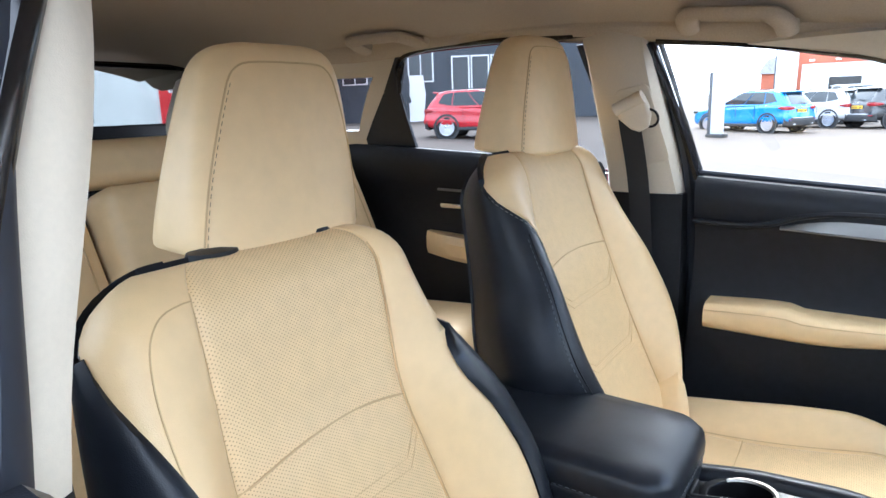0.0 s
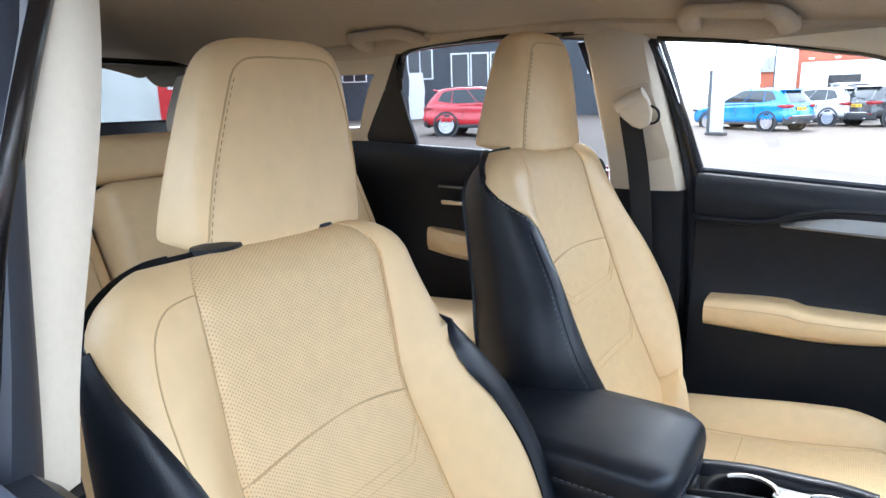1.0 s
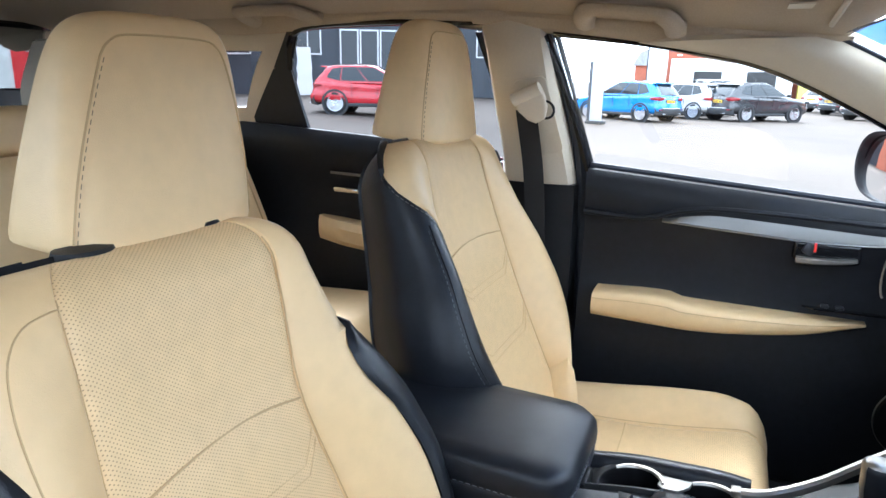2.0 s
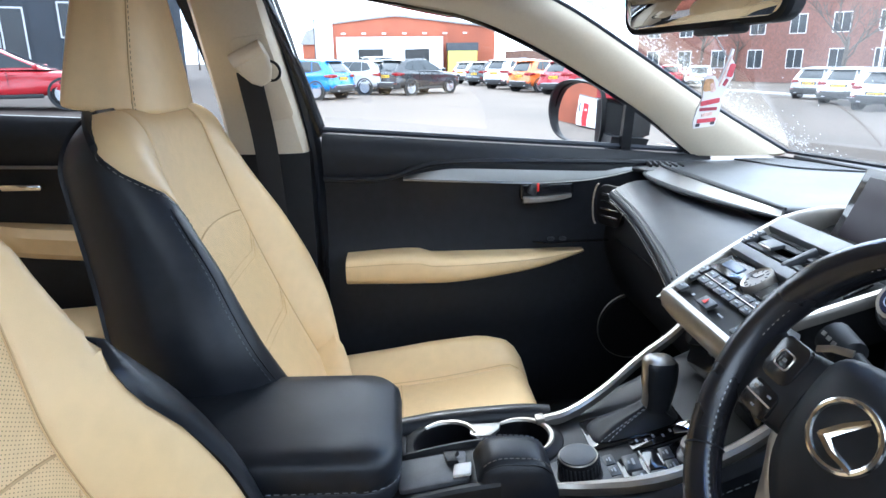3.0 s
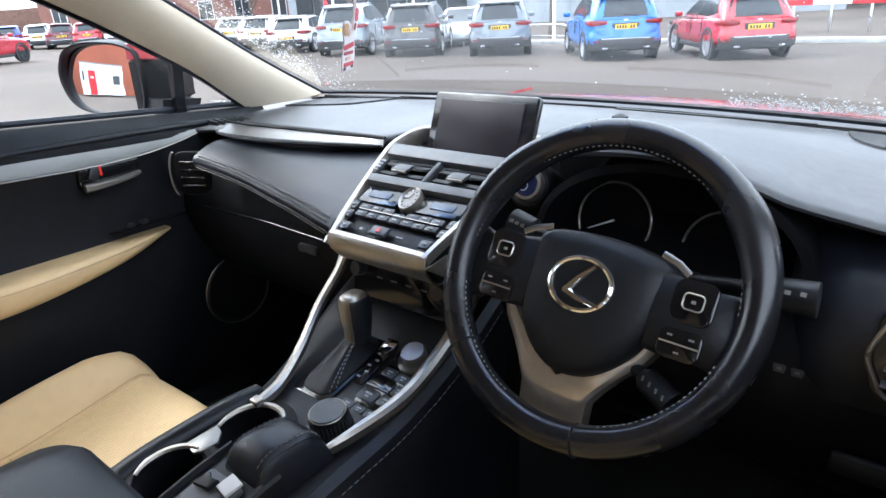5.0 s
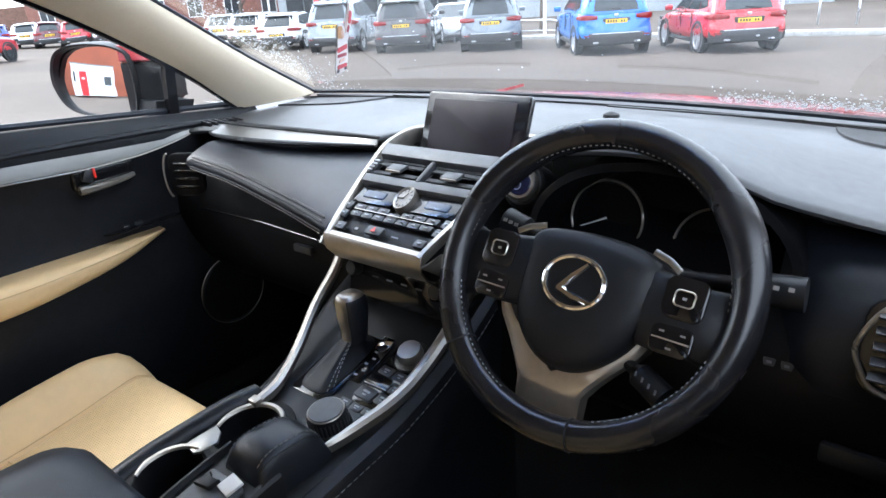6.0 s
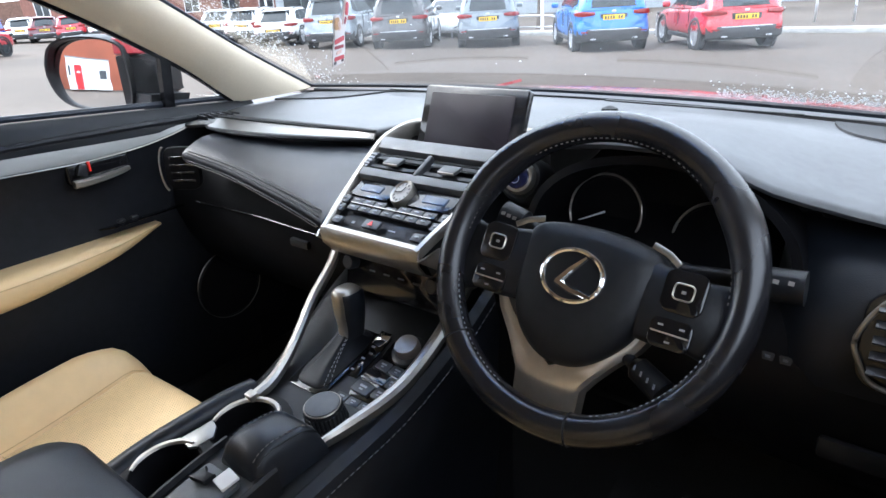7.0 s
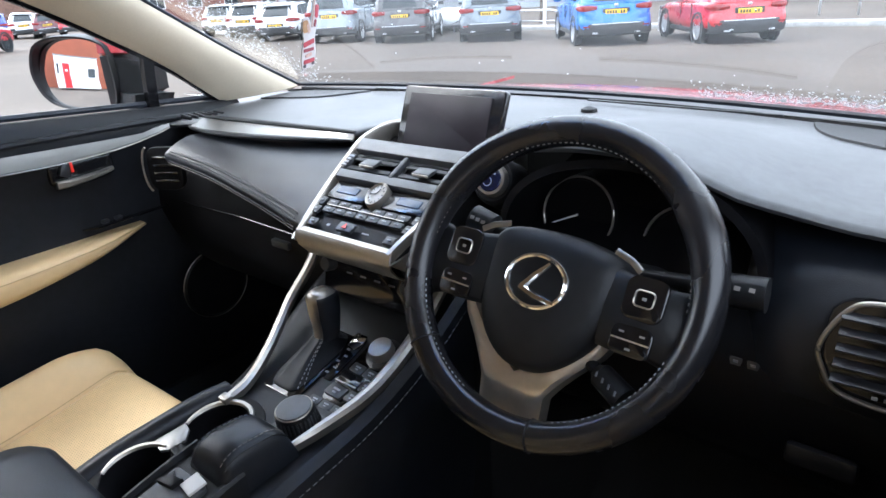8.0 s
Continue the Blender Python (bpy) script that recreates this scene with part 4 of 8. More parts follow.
# ---- rear bench ----
def rear_bench():
    b = root("rear_bench", "cream leather rear bench with folding centre section", "car seat")
    for x0, x1, zt in ((-0.62, -0.13, 1.235), (0.20, 0.65, 1.235)):
        rows = []
        for i in range(13):
            t = i / 12
            z = 0.70 + (zt - 0.70) * t
            y = -1.02 - 0.19 * t
            d = 0.05 * math.sin(math.pi * min(1, t + 0.12)) if t < 0.88 else 0.05 * math.sin(math.pi) + 0.018 * (1 - (t - 0.88) / 0.12)
            rows.append([Vector((x0 + (x1 - x0) * u, y + 0.018 * math.sin(math.pi * u) ** 0.4 + d * 0.4, z)) for u in (0, 0.02, 0.06, 0.15, 0.3, 0.5, 0.7, 0.85, 0.94, 0.98, 1)])
        part("backrest", slab(rows, -0.10), CREAM, b, "cream leather backrest")
        part("seam", tube([r[2] + Vector((0, 0.002, 0)) for r in rows], 0.0018, 5), SEAM_SHADE, b)
        part("seam", tube([r[8] + Vector((0, 0.002, 0)) for r in rows], 0.0018, 5), SEAM_SHADE, b)
    part("centre_section", box((0.035, -1.085, 0.95), (0.31, 0.13, 0.52), 0.035, 4, m=pose(0, 0, 0, 18)), CREAM, b, "cream folding centre section")
    for x, z in ((0.07, 1.245), (-0.38, 1.25), (0.43, 1.25)):
        part("headrest", box((x, -1.215, z), (0.27, 0.10, 0.10), 0.035, 4, m=pose(0, 0, 0, 14)), CREAM, b, "low cream headrest", sharp=60)
    part("hinge_plate", box((0.055, -1.02, 1.04), (0.03, 0.012, 0.035), 0.004), BELT, b)
    for x0, x1 in ((-0.64, -0.13), (-0.125, 0.155), (0.16, 0.66)):
        rows = []
        for t in (0, 0.1, 0.3, 0.6, 0.8, 0.9, 0.96, 1.0):
            y = -1.10 + 0.52 * t
            z = 0.735 + (0.055 if x1 - x0 > 0.4 else 0.0) + 0.035 * t - 0.15 * max(0, (t - 0.8) / 0.2) ** 2.5
            rows.append([Vector((x0 + (x1 - x0) * u, y, z - 0.03 * (abs(2 * u - 1) ** 8))) for u in (0, 0.04, 0.12, 0.3, 0.5, 0.7, 0.88, 0.96, 1)])
        part("cushion", slab(rows, -0.08), CREAM, b, "cream leather seat cushion")
    part("bench_base", box((CX, -0.86, 0.50), (1.30, 0.44, 0.28), 0.02), CARPET, b)
    part("bench_back", box((CX, -1.33, 0.95), (1.28, 0.05, 0.52), 0.02, m=pose(0, 0, 0, 14)), CARPET, b)


rear_bench()


# ---- belt, grab handles, visors, mirrors ----
def seat_belt(s):
    b = root("seat_belt", "black webbing seat belt hanging from a cream anchor", "seat belt", "seat belts")
    top, mid, low = side_pt(s, 0.580, -0.318, 1.30), side_pt(s, 0.630, -0.305, 1.12), side_pt(s, 0.668, -0.295, 0.78)
    rows = [[p + Vector((0, dy, 0)) for dy in (-0.024, -0.01, 0.01, 0.024)] for p in smooth_path([top, mid, low], 6)]
    part("webbing", slab(rows, 0.0015), BELT, b)
    m = frame_of(side_pt(s, 0.588, -0.308, 1.318), (0, 0.9, 0.42), (-s * 0.30, -0.40, 0.87))
    if m.col[2].x * s > 0:
        m = m @ Matrix.Diagonal((1, 1, -1, 1))
    body = [(-0.033, 0.020), (-0.033, -0.002), (-0.022, -0.030), (-0.008, -0.044), (0.014, -0.042), (0.028, -0.022), (0.034, 0.0), (0.034, 0.020)]
    part("anchor_cover", prism(body, 0.020, m, 0.007, seg=3), PILLAR, b, "cream moulded anchor cover")
    part("anchor_cap", tube([m @ Vector((x, 0.024, 0.012)) for x in (-0.035, -0.033, 0.033, 0.035)], [0.008, 0.0145, 0.0145, 0.008], 12), PILLAR, b)
    ring = [m @ Vector((0.022 + 0.018 * math.cos(a), -0.026 + 0.020 * math.sin(a), 0.006)) for a in (2 * math.pi * k / 20 for k in range(20))]
    part("anchor_loop", tube(ring, 0.003, 6, closed=True), PLASTIC, b)
    part("slide_plate", prism(rounded(0.075, 0.19, 0.014), 0.003, frame_of(side_pt(s, 0.620, -0.30, 1.285), (0, 1, 0.2), (-s * 0.42, -0.15, 0.9)), 0.0015), PILLAR, b)
    part("buckle_stop", box(side_pt(s, 0.648, -0.352, 1.0), (0.004, 0.012, 0.012), 0.003), PLASTIC, b)


seat_belt(-1)


def grab_handle(s, y0, y1):
    h = root("grab_handle", "beige folding grab handle under the roof rail", "handle", "grab handles")
    def at(y, k):
        """k = 0 at the rail, 1 up the slope of the headliner."""
        half, edge, mid = lerp(ROOF_HALF, y), lerp(ROOF_EDGE, y), lerp(ROOF_MID, y)
        o = half - 0.008 - 0.085 * k
        return side_pt(s, o, y, mid - (mid - edge) * (o / half) ** 2.6 - 0.004)
    n = Vector((-s * 0.45, 0, -0.89))
    w = y1 - y0
    path = smooth_path([at(y0 + 0.012, 0.0), at(y0 + 0.016, 0.5), at(y0 + 0.034, 0.93), at(y0 + w * 0.3, 1.0), at(y0 + w * 0.7, 1.0), at(y1 - 0.034, 0.93), at(y1 - 0.016, 0.5), at(y1 - 0.012, 0.0)], 5)
    wide = [0.021] * 11 + [0.017] * (len(path) - 22) + [0.021] * 11
    part("grip", tube([p + n * 0.012 for p in path], wide, 12, flat=0.62, up=n), HEADLINER, h, "beige moulded grip")
    for y in (y0 + 0.012, y1 - 0.012):
        part("hinge_cover", box(at(y, 0.12), (0.030, 0.040, 0.022), 0.007, 3), HEADLINER, h)


for sd in (-1, 1):
    grab_handle(sd, -1.06, -0.85)
grab_handle(-1, -0.213, -0.01)


def roof_z(x, y):
    """Height of the headliner's underside over a place in the cabin."""
    y0 = y
    for _ in range(6):
        u = min(1.0, abs(x - CX) / lerp(ROOF_HALF, y0))
        y0 = y - 0.07 * (1 - u * u) * max(0.0, (y0 + 0.5) / 0.77)
    e, m = lerp(ROOF_EDGE, y0), lerp(ROOF_MID, y0)
    return m - (m - e) * u ** 2.6


def sun_visor(s):
    v = root("sun_visor", "folded beige sun visor against the headliner", "sun visor", "sun visors")
    rows = []
    for k in range(9):
        t = k / 8
        rows.append([])
        for u in (0, 0.05, 0.25, 0.5, 0.75, 0.95, 1):
            x, y = X(s, 0.17 + 0.32 * t), 0.085 + 0.150 * u
            rows[-1].append(Vector((x, y, roof_z(x, y) - 0.011)))
    part("visor_board", slab(rows, -0.009), HEADLINER, v)
    low = (rows[5][3] + rows[5][4]) / 2
    part("visor_label", box(low + Vector((0, 0, -0.0105)), (0.07, 0.035, 0.002), 0, m=None), mat("pale_label", (0.62, 0.55, 0.42), 0.6), v, "pale printed label")
    part("visor_rod", tube([rows[-1][-1] + Vector((s * 0.01, 0.0, 0.02)), rows[-1][-1], rows[0][-1]], 0.005, 8), PILLAR, v)


sun_visor(-1)
sun_visor(1)


def inside_mirror():
    r = root("rear_view_mirror", "black framed rear-view mirror on the windscreen", "mirror")
    m = frame_of((0.03, 0.315, 1.383), (0.95, 0.31, 0.02), (0.03, -0.03, 1))
    out = rounded(0.255, 0.068, 0.022, 5)
    rows = [[m @ Vector((x * k, y * k, z)) for x, y in out] for k, z in ((0.93, 0.0045), (0.97, 0.006), (1.0, 0.002), (1.0, -0.012), (0.9, -0.026), (0.6, -0.034))]
    part("mirror_case", loft(rows), PLASTIC, r)
    part("mirror_glass", prism(rounded(0.236, 0.054, 0.017, 5), 0.002, m @ Matrix.Translation((0, 0, 0.005)), 0.0005), MIRROR, r, "mirror glass")
    part("mirror_foot", box(m @ Vector((0.02, -0.035, -0.012)), (0.10, 0.02, 0.012), 0.005), PLASTIC, r)
    part("mirror_stem", tube([m @ Vector((0, 0.0, -0.03)), (0.015, 0.345, 1.43), (0.015, 0.37, 1.455)], [0.010, 0.012, 0.02], 10), PLASTIC, r)
    part("sensor_box", box((0.015, 0.375, 1.452), (0.07, 0.07, 0.03), 0.01, m=pose(0, 0, 0, -28)), PLASTIC, r)


inside_mirror()


def air_freshener():
    a = root("air_freshener", "flat cut-out card hanging on a cord from the mirror", "air freshener")
    m = frame_of((0.022, 0.345, 1.283), (-0.44, 0.898, 0.05), (0.1, 0.1, 1)) @ Matrix.Diagonal((1.15, 0.95, 1, 1))
    card = [(-0.021, -0.045), (0.010, -0.045), (0.015, -0.030), (0.014, -0.008), (0.020, 0.004), (0.026, 0.014), (0.024, 0.030), (0.019, 0.036), (0.020, 0.047), (0.016, 0.048), (0.010, 0.024), (0.004, 0.010), (-0.002, 0.017), (-0.010, 0.018), (-0.016, 0.017), (-0.018, 0.006), (-0.015, -0.008), (-0.020, -0.020), (-0.023, -0.036)]
    part("card", prism(card, 0.0015, m), mat("white_card", (0.66, 0.62, 0.61), 0.6), a)
    red, deep, tan, pale, ink = (0.50, 0.05, 0.07), (0.30, 0.03, 0.05), (0.50, 0.27, 0.12), (0.66, 0.45, 0.38), (0.06, 0.05, 0.06)
    for x, y, w, h, turn, col in ((-0.010, 0.007, 0.014, 0.015, 0, tan), (-0.003, 0.004, 0.007, 0.012, 20, pale), (0.0205, 0.022, 0.009, 0.016, -12, red), (0.015, 0.008, 0.005, 0.009, -30, deep), (0.012, 0.022, 0.002, 0.038, -18, pale), (-0.003, -0.014, 0.028, 0.006, 4, red), (-0.004, -0.0225, 0.026, 0.004, -3, deep), (-0.005, -0.029, 0.016, 0.004, 3, pale), (-0.004, -0.0365, 0.028, 0.005, -2, red), (-0.016, -0.041, 0.006, 0.004, 0, ink), (0.006, -0.041, 0.006, 0.004, 0, ink)):
        for z in (0.0016, -0.0007):
            part("print_patch", prism(rounded(w, h, min(w, h) * 0.3), 0.0006, m @ pose(x, y, z, 0, 0, turn)), mat("printed_patch", col, 0.55, vary=0.3, scale=300), a)
    part("cord", tube([m @ Vector((0.02, 0.03, 0)), (0.020, 0.33, 1.36)], 0.0008, 5), mat("white_cord", (0.6, 0.6, 0.6), 0.7), a)


air_freshener()


def door_mirror(s):
    d = root("door_mirror", "red and black outside mirror on the passenger door", "mirror", "door mirrors")
    mid = side_pt(s, 0.922, 0.434, 1.186)
    m = frame_of(mid, (0.2, -s * 0.074, 0.0), (0, 0, 1))
    out = smooth_path([(-0.118, 0.005, 0), (-0.10, 0.058, 0), (-0.05, 0.082, 0), (0.03, 0.084, 0), (0.095, 0.072, 0), (0.12, 0.045, 0), (0.115, -0.06, 0), (0.06, -0.08, 0), (-0.05, -0.072, 0), (-0.10, -0.045, 0)], 4, closed=True)
    rows = [[m @ Vector((p.x * k, p.y * k, z)) for p in out] for k, z in ((0.90, -0.002), (0.93, 0.012), (0.98, 0.014), (1.0, 0.004), (1.0, -0.03))]
    part("mirror_rim", slab(rows, 0.004, closed=True), PLASTIC, d, "black rim")
    shell = [[m @ Vector((p.x * k, p.y * k + 0.004 * (1 - k), z)) for p in out] for k, z in ((1.0, -0.03), (0.97, -0.07), (0.86, -0.11), (0.6, -0.135), (0.2, -0.145))]
    part("mirror_shell", loft(shell), REDCAR, d, "red painted shell")
    inner = -s
    for name, material, low, high in (("mirror_cheek", PLASTIC, -0.074, 0.040), ("mirror_cap", REDCAR, 0.0405, 0.078)):
        rows = []
        for x, top, front, deep in ((0.085, 1.0, 0.006, -0.05), (0.112, 0.97, 0.008, -0.065), (0.135, 0.86, -0.002, -0.085), (0.158, 0.62, -0.025, -0.105)):
            a, b = low * (top if low < 0 else 1), high * top
            b = max(b, a + 0.002)
            rows.append([m @ Vector((inner * x, y, z)) for y, z in ((a, deep), (a, front - 0.006), (a + 0.004 if b - a > 0.012 else a, front), (b - 0.002, front - 0.002), (b, front - 0.012), (b, deep))])
        part(name, loft(rows), material, d, "black inner side of the housing" if material is PLASTIC else "red top of the housing")
    # bulged glass, tipped a little upwards
    g = m @ Matrix.Translation((0, 0, 0.003)) @ pose(0, 0, 0, -4.6)
    bulge = [[g @ Vector((p.x * k, p.y * k, -(p.length * k) ** 2 / 2.5)) for p in out] for k in (0.93, 0.8, 0.65, 0.5, 0.35, 0.2, 0.08)]
    part("mirror_glass", loft([[q - g.to_3x3() @ Vector((0, 0, 0.004)) for q in bulge[0]]] + bulge), MIRROR, d, "bulged mirror glass")
    part("mirror_arm", loft([[side_pt(s, o, 0.50 + dy, z + dz) for dy, dz in ((-0.035, -0.012), (0.05, -0.012), (0.06, 0.012), (-0.03, 0.02))] for o, z in ((0.74, 1.125), (0.79, 1.125), (0.86, 1.135))]), PLASTIC, d)
    return d


door_mirror(-1)
door_mirror(1)


# ---- frost left on the windscreen ----
def frost():
    rnd = random.Random(5)
    bm = bmesh.new()
    ice = mat("melting_frost", (0.80, 0.84, 0.88), 0.35, vary=0.1, scale=200)

    def on_glass(u, k):
        """A point on the outer face: u across (-1..1), k up (0..1)."""
        edge = smooth_path([Vector(p) for p in SCREEN_EDGE], 4)
        e = edge[min(len(edge) - 1, int(k * (len(edge) - 1)))].lerp(edge[min(len(edge) - 1, int(k * (len(edge) - 1)) + 1)], k * (len(edge) - 1) % 1)
        b = 1 - u * u
        return Vector((CX + e.x * u, e.y + (0.115 - 0.045 * k) * b + 0.008, e.z + 0.008 + 0.018 * k * b))
    spots = []
    for _ in range(1500):
        k = rnd.random() ** 0.8 * 0.85
        u = -0.97 + abs(rnd.gauss(0, 0.075)) + 0.03 * k
        if u < -0.68:
            spots.append((u, k))
    for _ in range(900):
        u = rnd.uniform(0.40, 0.95)
        k = abs(rnd.gauss(0, 0.03)) + 0.012 + 0.06 * max(0, u - 0.55)
        spots.append((u, k))
    for _ in range(26):
        spots.append((rnd.uniform(-0.6, 0.7), rnd.uniform(0.05, 0.7)))
    for u, k in spots:
        c = on_glass(u, k)
        r = rnd.uniform(0.0008, 0.0026)
        a = rnd.random() * 3.14
        x, y = Vector((math.cos(a), math.sin(a) * 0.7, -math.sin(a) * 0.5)), Vector((-math.sin(a), math.cos(a) * 0.7, -math.cos(a) * 0.5))
        n = Vector((0, 0.5, 0.86))
        ring = [bm.verts.new(c + x * (r * rnd.uniform(0.6, 1.6) * math.cos(t)) + y * (r * rnd.uniform(0.6, 1.3) * math.sin(t))) for t in (0, 1.26, 2.51, 3.77, 5.03)]
        top = bm.verts.new(c + n * r * 0.6)
        for i in range(5):
            bm.faces.new((ring[i], ring[(i + 1) % 5], top))
    tagged(link("frost_patches", bm, ice), "white melting frost and drops on the windscreen", "frost", kind="stuff")


frost()

# ---- dashboard ----
EDGE_Y = [(-0.74, 0.50), (-0.62, 0.53), (-0.16, 0.56), (-0.13, 0.655), (0.16, 0.655), (0.20, 0.52), (0.27, 0.455), (0.38, 0.435), (0.48, 0.45), (0.58, 0.475), (0.76, 0.49)]
EDGE_Z = [(-0.74, 1.075), (-0.62, 1.086), (-0.16, 1.097), (-0.10, 1.106), (0.14, 1.108), (0.22, 1.135), (0.37, 1.158), (0.43, 1.153), (0.48, 1.133), (0.512, 1.119), (0.566, 1.105), (0.609, 1.097), (0.65, 1.094), (0.76, 1.090)]
dash = root("dashboard", "black soft dashboard with leather pad and silver trim", "dashboard")


SPEAKER = mat("speaker_cover_grey", (0.030, 0.032, 0.036), 0.6, vary=0.15, scale=200, bump=0.4, bump_scale=1400)


def dash_top():
    xs = [-0.74 + 1.5 * k / 60 for k in range(61)]
    rows = []
    for x in xs:
        ye, ze = lerp(EDGE_Y, x), lerp(EDGE_Z, x)
        u = (x - CX) / 0.72
        yb, zb = 0.965 - 0.10 * u * u, 1.098 - 0.008 * u * u
        row = []
        for k in range(13):
            t = k / 12
            y, z = yb + (ye - yb) * t, zb + (ze - zb) * (t * t * (3 - 2 * t)) + 0.006 * math.sin(math.pi * t)
            row.append(Vector((x, y, z)))
        for dy, dz in ((-0.005, -0.002), (-0.007, -0.006), (-0.004, -0.011), (0.006, -0.014), (0.04, -0.016)):
            row.append(Vector((x, ye + dy, ze + dz)))
        rows.append(row)
    top = part("upper_pad", slab(rows, -0.006), DASH, dash, "grained soft black upper dash", sharp=50)
    # defroster slots and small sensor on top
    for x, y, w in ((-0.25, 0.90, 0.34), (0.28, 0.90, 0.34)):
        part("defroster_slot", box((x, y, 1.1085), (w, 0.007, 0.003), 0.001, m=pose(0, 0, 0, 0, 0, -4 if x > 0 else 4)), PLASTIC, dash)
    part("sun_sensor", lathe([(0.014, 0), (0.013, 0.005), (0.006, 0.008), (0.001, 0.009)], Matrix.Translation((0.18, 0.78, 1.116)), 16), PLASTIC, dash)
    for s in (-1, 1):
        out = smooth_path([(0.475, 0.90), (0.492, 0.84), (0.520, 0.795), (0.565, 0.772), (0.62, 0.755), (0.68, 0.74)], 4)
        def top_z(o, y):
            x = X(s, o)
            u = (x - CX) / 0.72
            yb, zb, ye, ze = 0.965 - 0.10 * u * u, 1.098 - 0.008 * u * u, lerp(EDGE_Y, x), lerp(EDGE_Z, x)
            t = min(1.0, max(0.0, (y - yb) / (ye - yb)))
            return zb + (ze - zb) * (t * t * (3 - 2 * t)) + 0.006 * math.sin(math.pi * t)
        rows = []
        for p in out:
            far = 0.965 - 0.10 * (p.x / 0.72) ** 2 - 0.012
            rows.append([side_pt(s, p.x, y, top_z(p.x, y) + 0.0035) for y in (p.y + (far - p.y) * k / 5 for k in range(6))])
        part("speaker_cover", slab(rows, 0.006), SPEAKER, dash, "finely ribbed grey speaker cover")
        for k in range(6):
            part("side_vent_slat", box(side_pt(s, 0.645 + 0.006 * k, 0.60 - 0.012 * k, 1.088), (0.05, 0.005, 0.01), 0.001, m=pose(0, 0, 0, 0, 0, s * 10)), PLASTIC, dash)


dash_top()


def passenger_pad():
    rows = []
    n = 32
    for i in range(n + 1):
        t = i / n
        x = -0.552 + 0.464 * t
        y1 = lerp([(0, 0.535), (1, 0.555)], t)
        z1 = lerp([(0, 1.062), (1, 1.075)], t)
        ye = lerp([(0, 0.42), (0.3, 0.415), (0.7, 0.395), (1, 0.37)], t)
        ze = lerp([(0, 1.050), (0.3, 1.040), (0.65, 1.022), (1, 1.006)], t)
        row = [Vector((x, y1 + (ye - y1) * k, z1 + (ze - z1) * k + 0.016 * math.sin(math.pi * k) ** 0.9)) for k in (0, 0.12, 0.25, 0.4, 0.55, 0.7, 0.82, 0.9, 0.96, 1)]
        for dy, dz in ((-0.004, -0.006), (-0.003, -0.014), (0.004, -0.022), (0.02, -0.029), (0.06, -0.033)):
            row.append(Vector((x, ye + dy, ze + dz)))
        rows.append(row)
    pad = part("passenger_pad", slab(rows, -0.01), BLACKL, dash, "stitched black leather pad in front of the passenger", sharp=50)
    for k in (8, 9, 11):
        part("seam", tube([r[k] + Vector((0, -0.0012, 0.001)) for r in rows[1:-1]], 0.0014, 5), PLASTIC, pad)
        part("seam", stitches([r[k] + Vector((0, -0.003 + 0.004 * (k < 10), 0.0035 - 0.006 * (k == 11))) for r in rows[1:-1]], 0.006, 0.003, 0.0007), MIDTHREAD, pad)
    # silver sweep lying between pad and upper dash
    lo, hi = [], []
    for i in range(25):
        t = i / 24
        x = -0.60 + 0.455 * t
        lo.append(Vector((x, 0.512 + 0.035 * t - 0.034 * math.sin(math.pi * t ** 0.8) ** 0.9, 1.082 + 0.006 * t)))
        hi.append(Vector((x, 0.540 + 0.012 * t, 1.092 + 0.004 * t)))
    strip = part("silver_trim", slab([[a, a.lerp(b, 0.5) + Vector((0, 0, -0.003)), b] for a, b in zip(lo, hi)], 0.004), BRUSHED, dash, "satin metal blade across the dash")
    part("trim_roll", tube([p + Vector((0, -0.004, -0.001)) for p in lo], [0.002 + 0.0035 * math.sin(math.pi * k / 24) ** 0.5 for k in range(25)], 8), PLASTIC, strip)
    part("trim_roll", tube([p + Vector((0, 0.004, 0.003)) for p in hi], [0.0025 + 0.0025 * math.sin(math.pi * k / 24) ** 0.5 for k in range(25)], 8), PLASTIC, strip)
    # side air vent
    m = frame_of((-0.598, 0.440, 1.008), (0.88, 0.47, 0.0), (0.0, 0.05, 1))
    v = part("air_vent", prism(rounded(0.078, 0.090, 0.022), 0.010, m, 0.003), DIAL_SHADE_BLACK, dash)
    for k in range(4):
        part("vent_slat", box((0, 0, 0), (0.052, 0.005, 0.004), 0.001, m=m @ pose(0.004, -0.024 + 0.016 * k, 0.012, 20)), GLOSSBLACK, v)
    arc = [m @ Vector((-0.030 - 0.016 * math.cos(a), 0.046 * math.sin(a), 0.014)) for a in (radians(-80 + 16 * k) for k in range(11))]
    part("vent_trim", tube(arc, 0.0022, 6), SILVER, v, "thin silver edge")


passenger_pad()


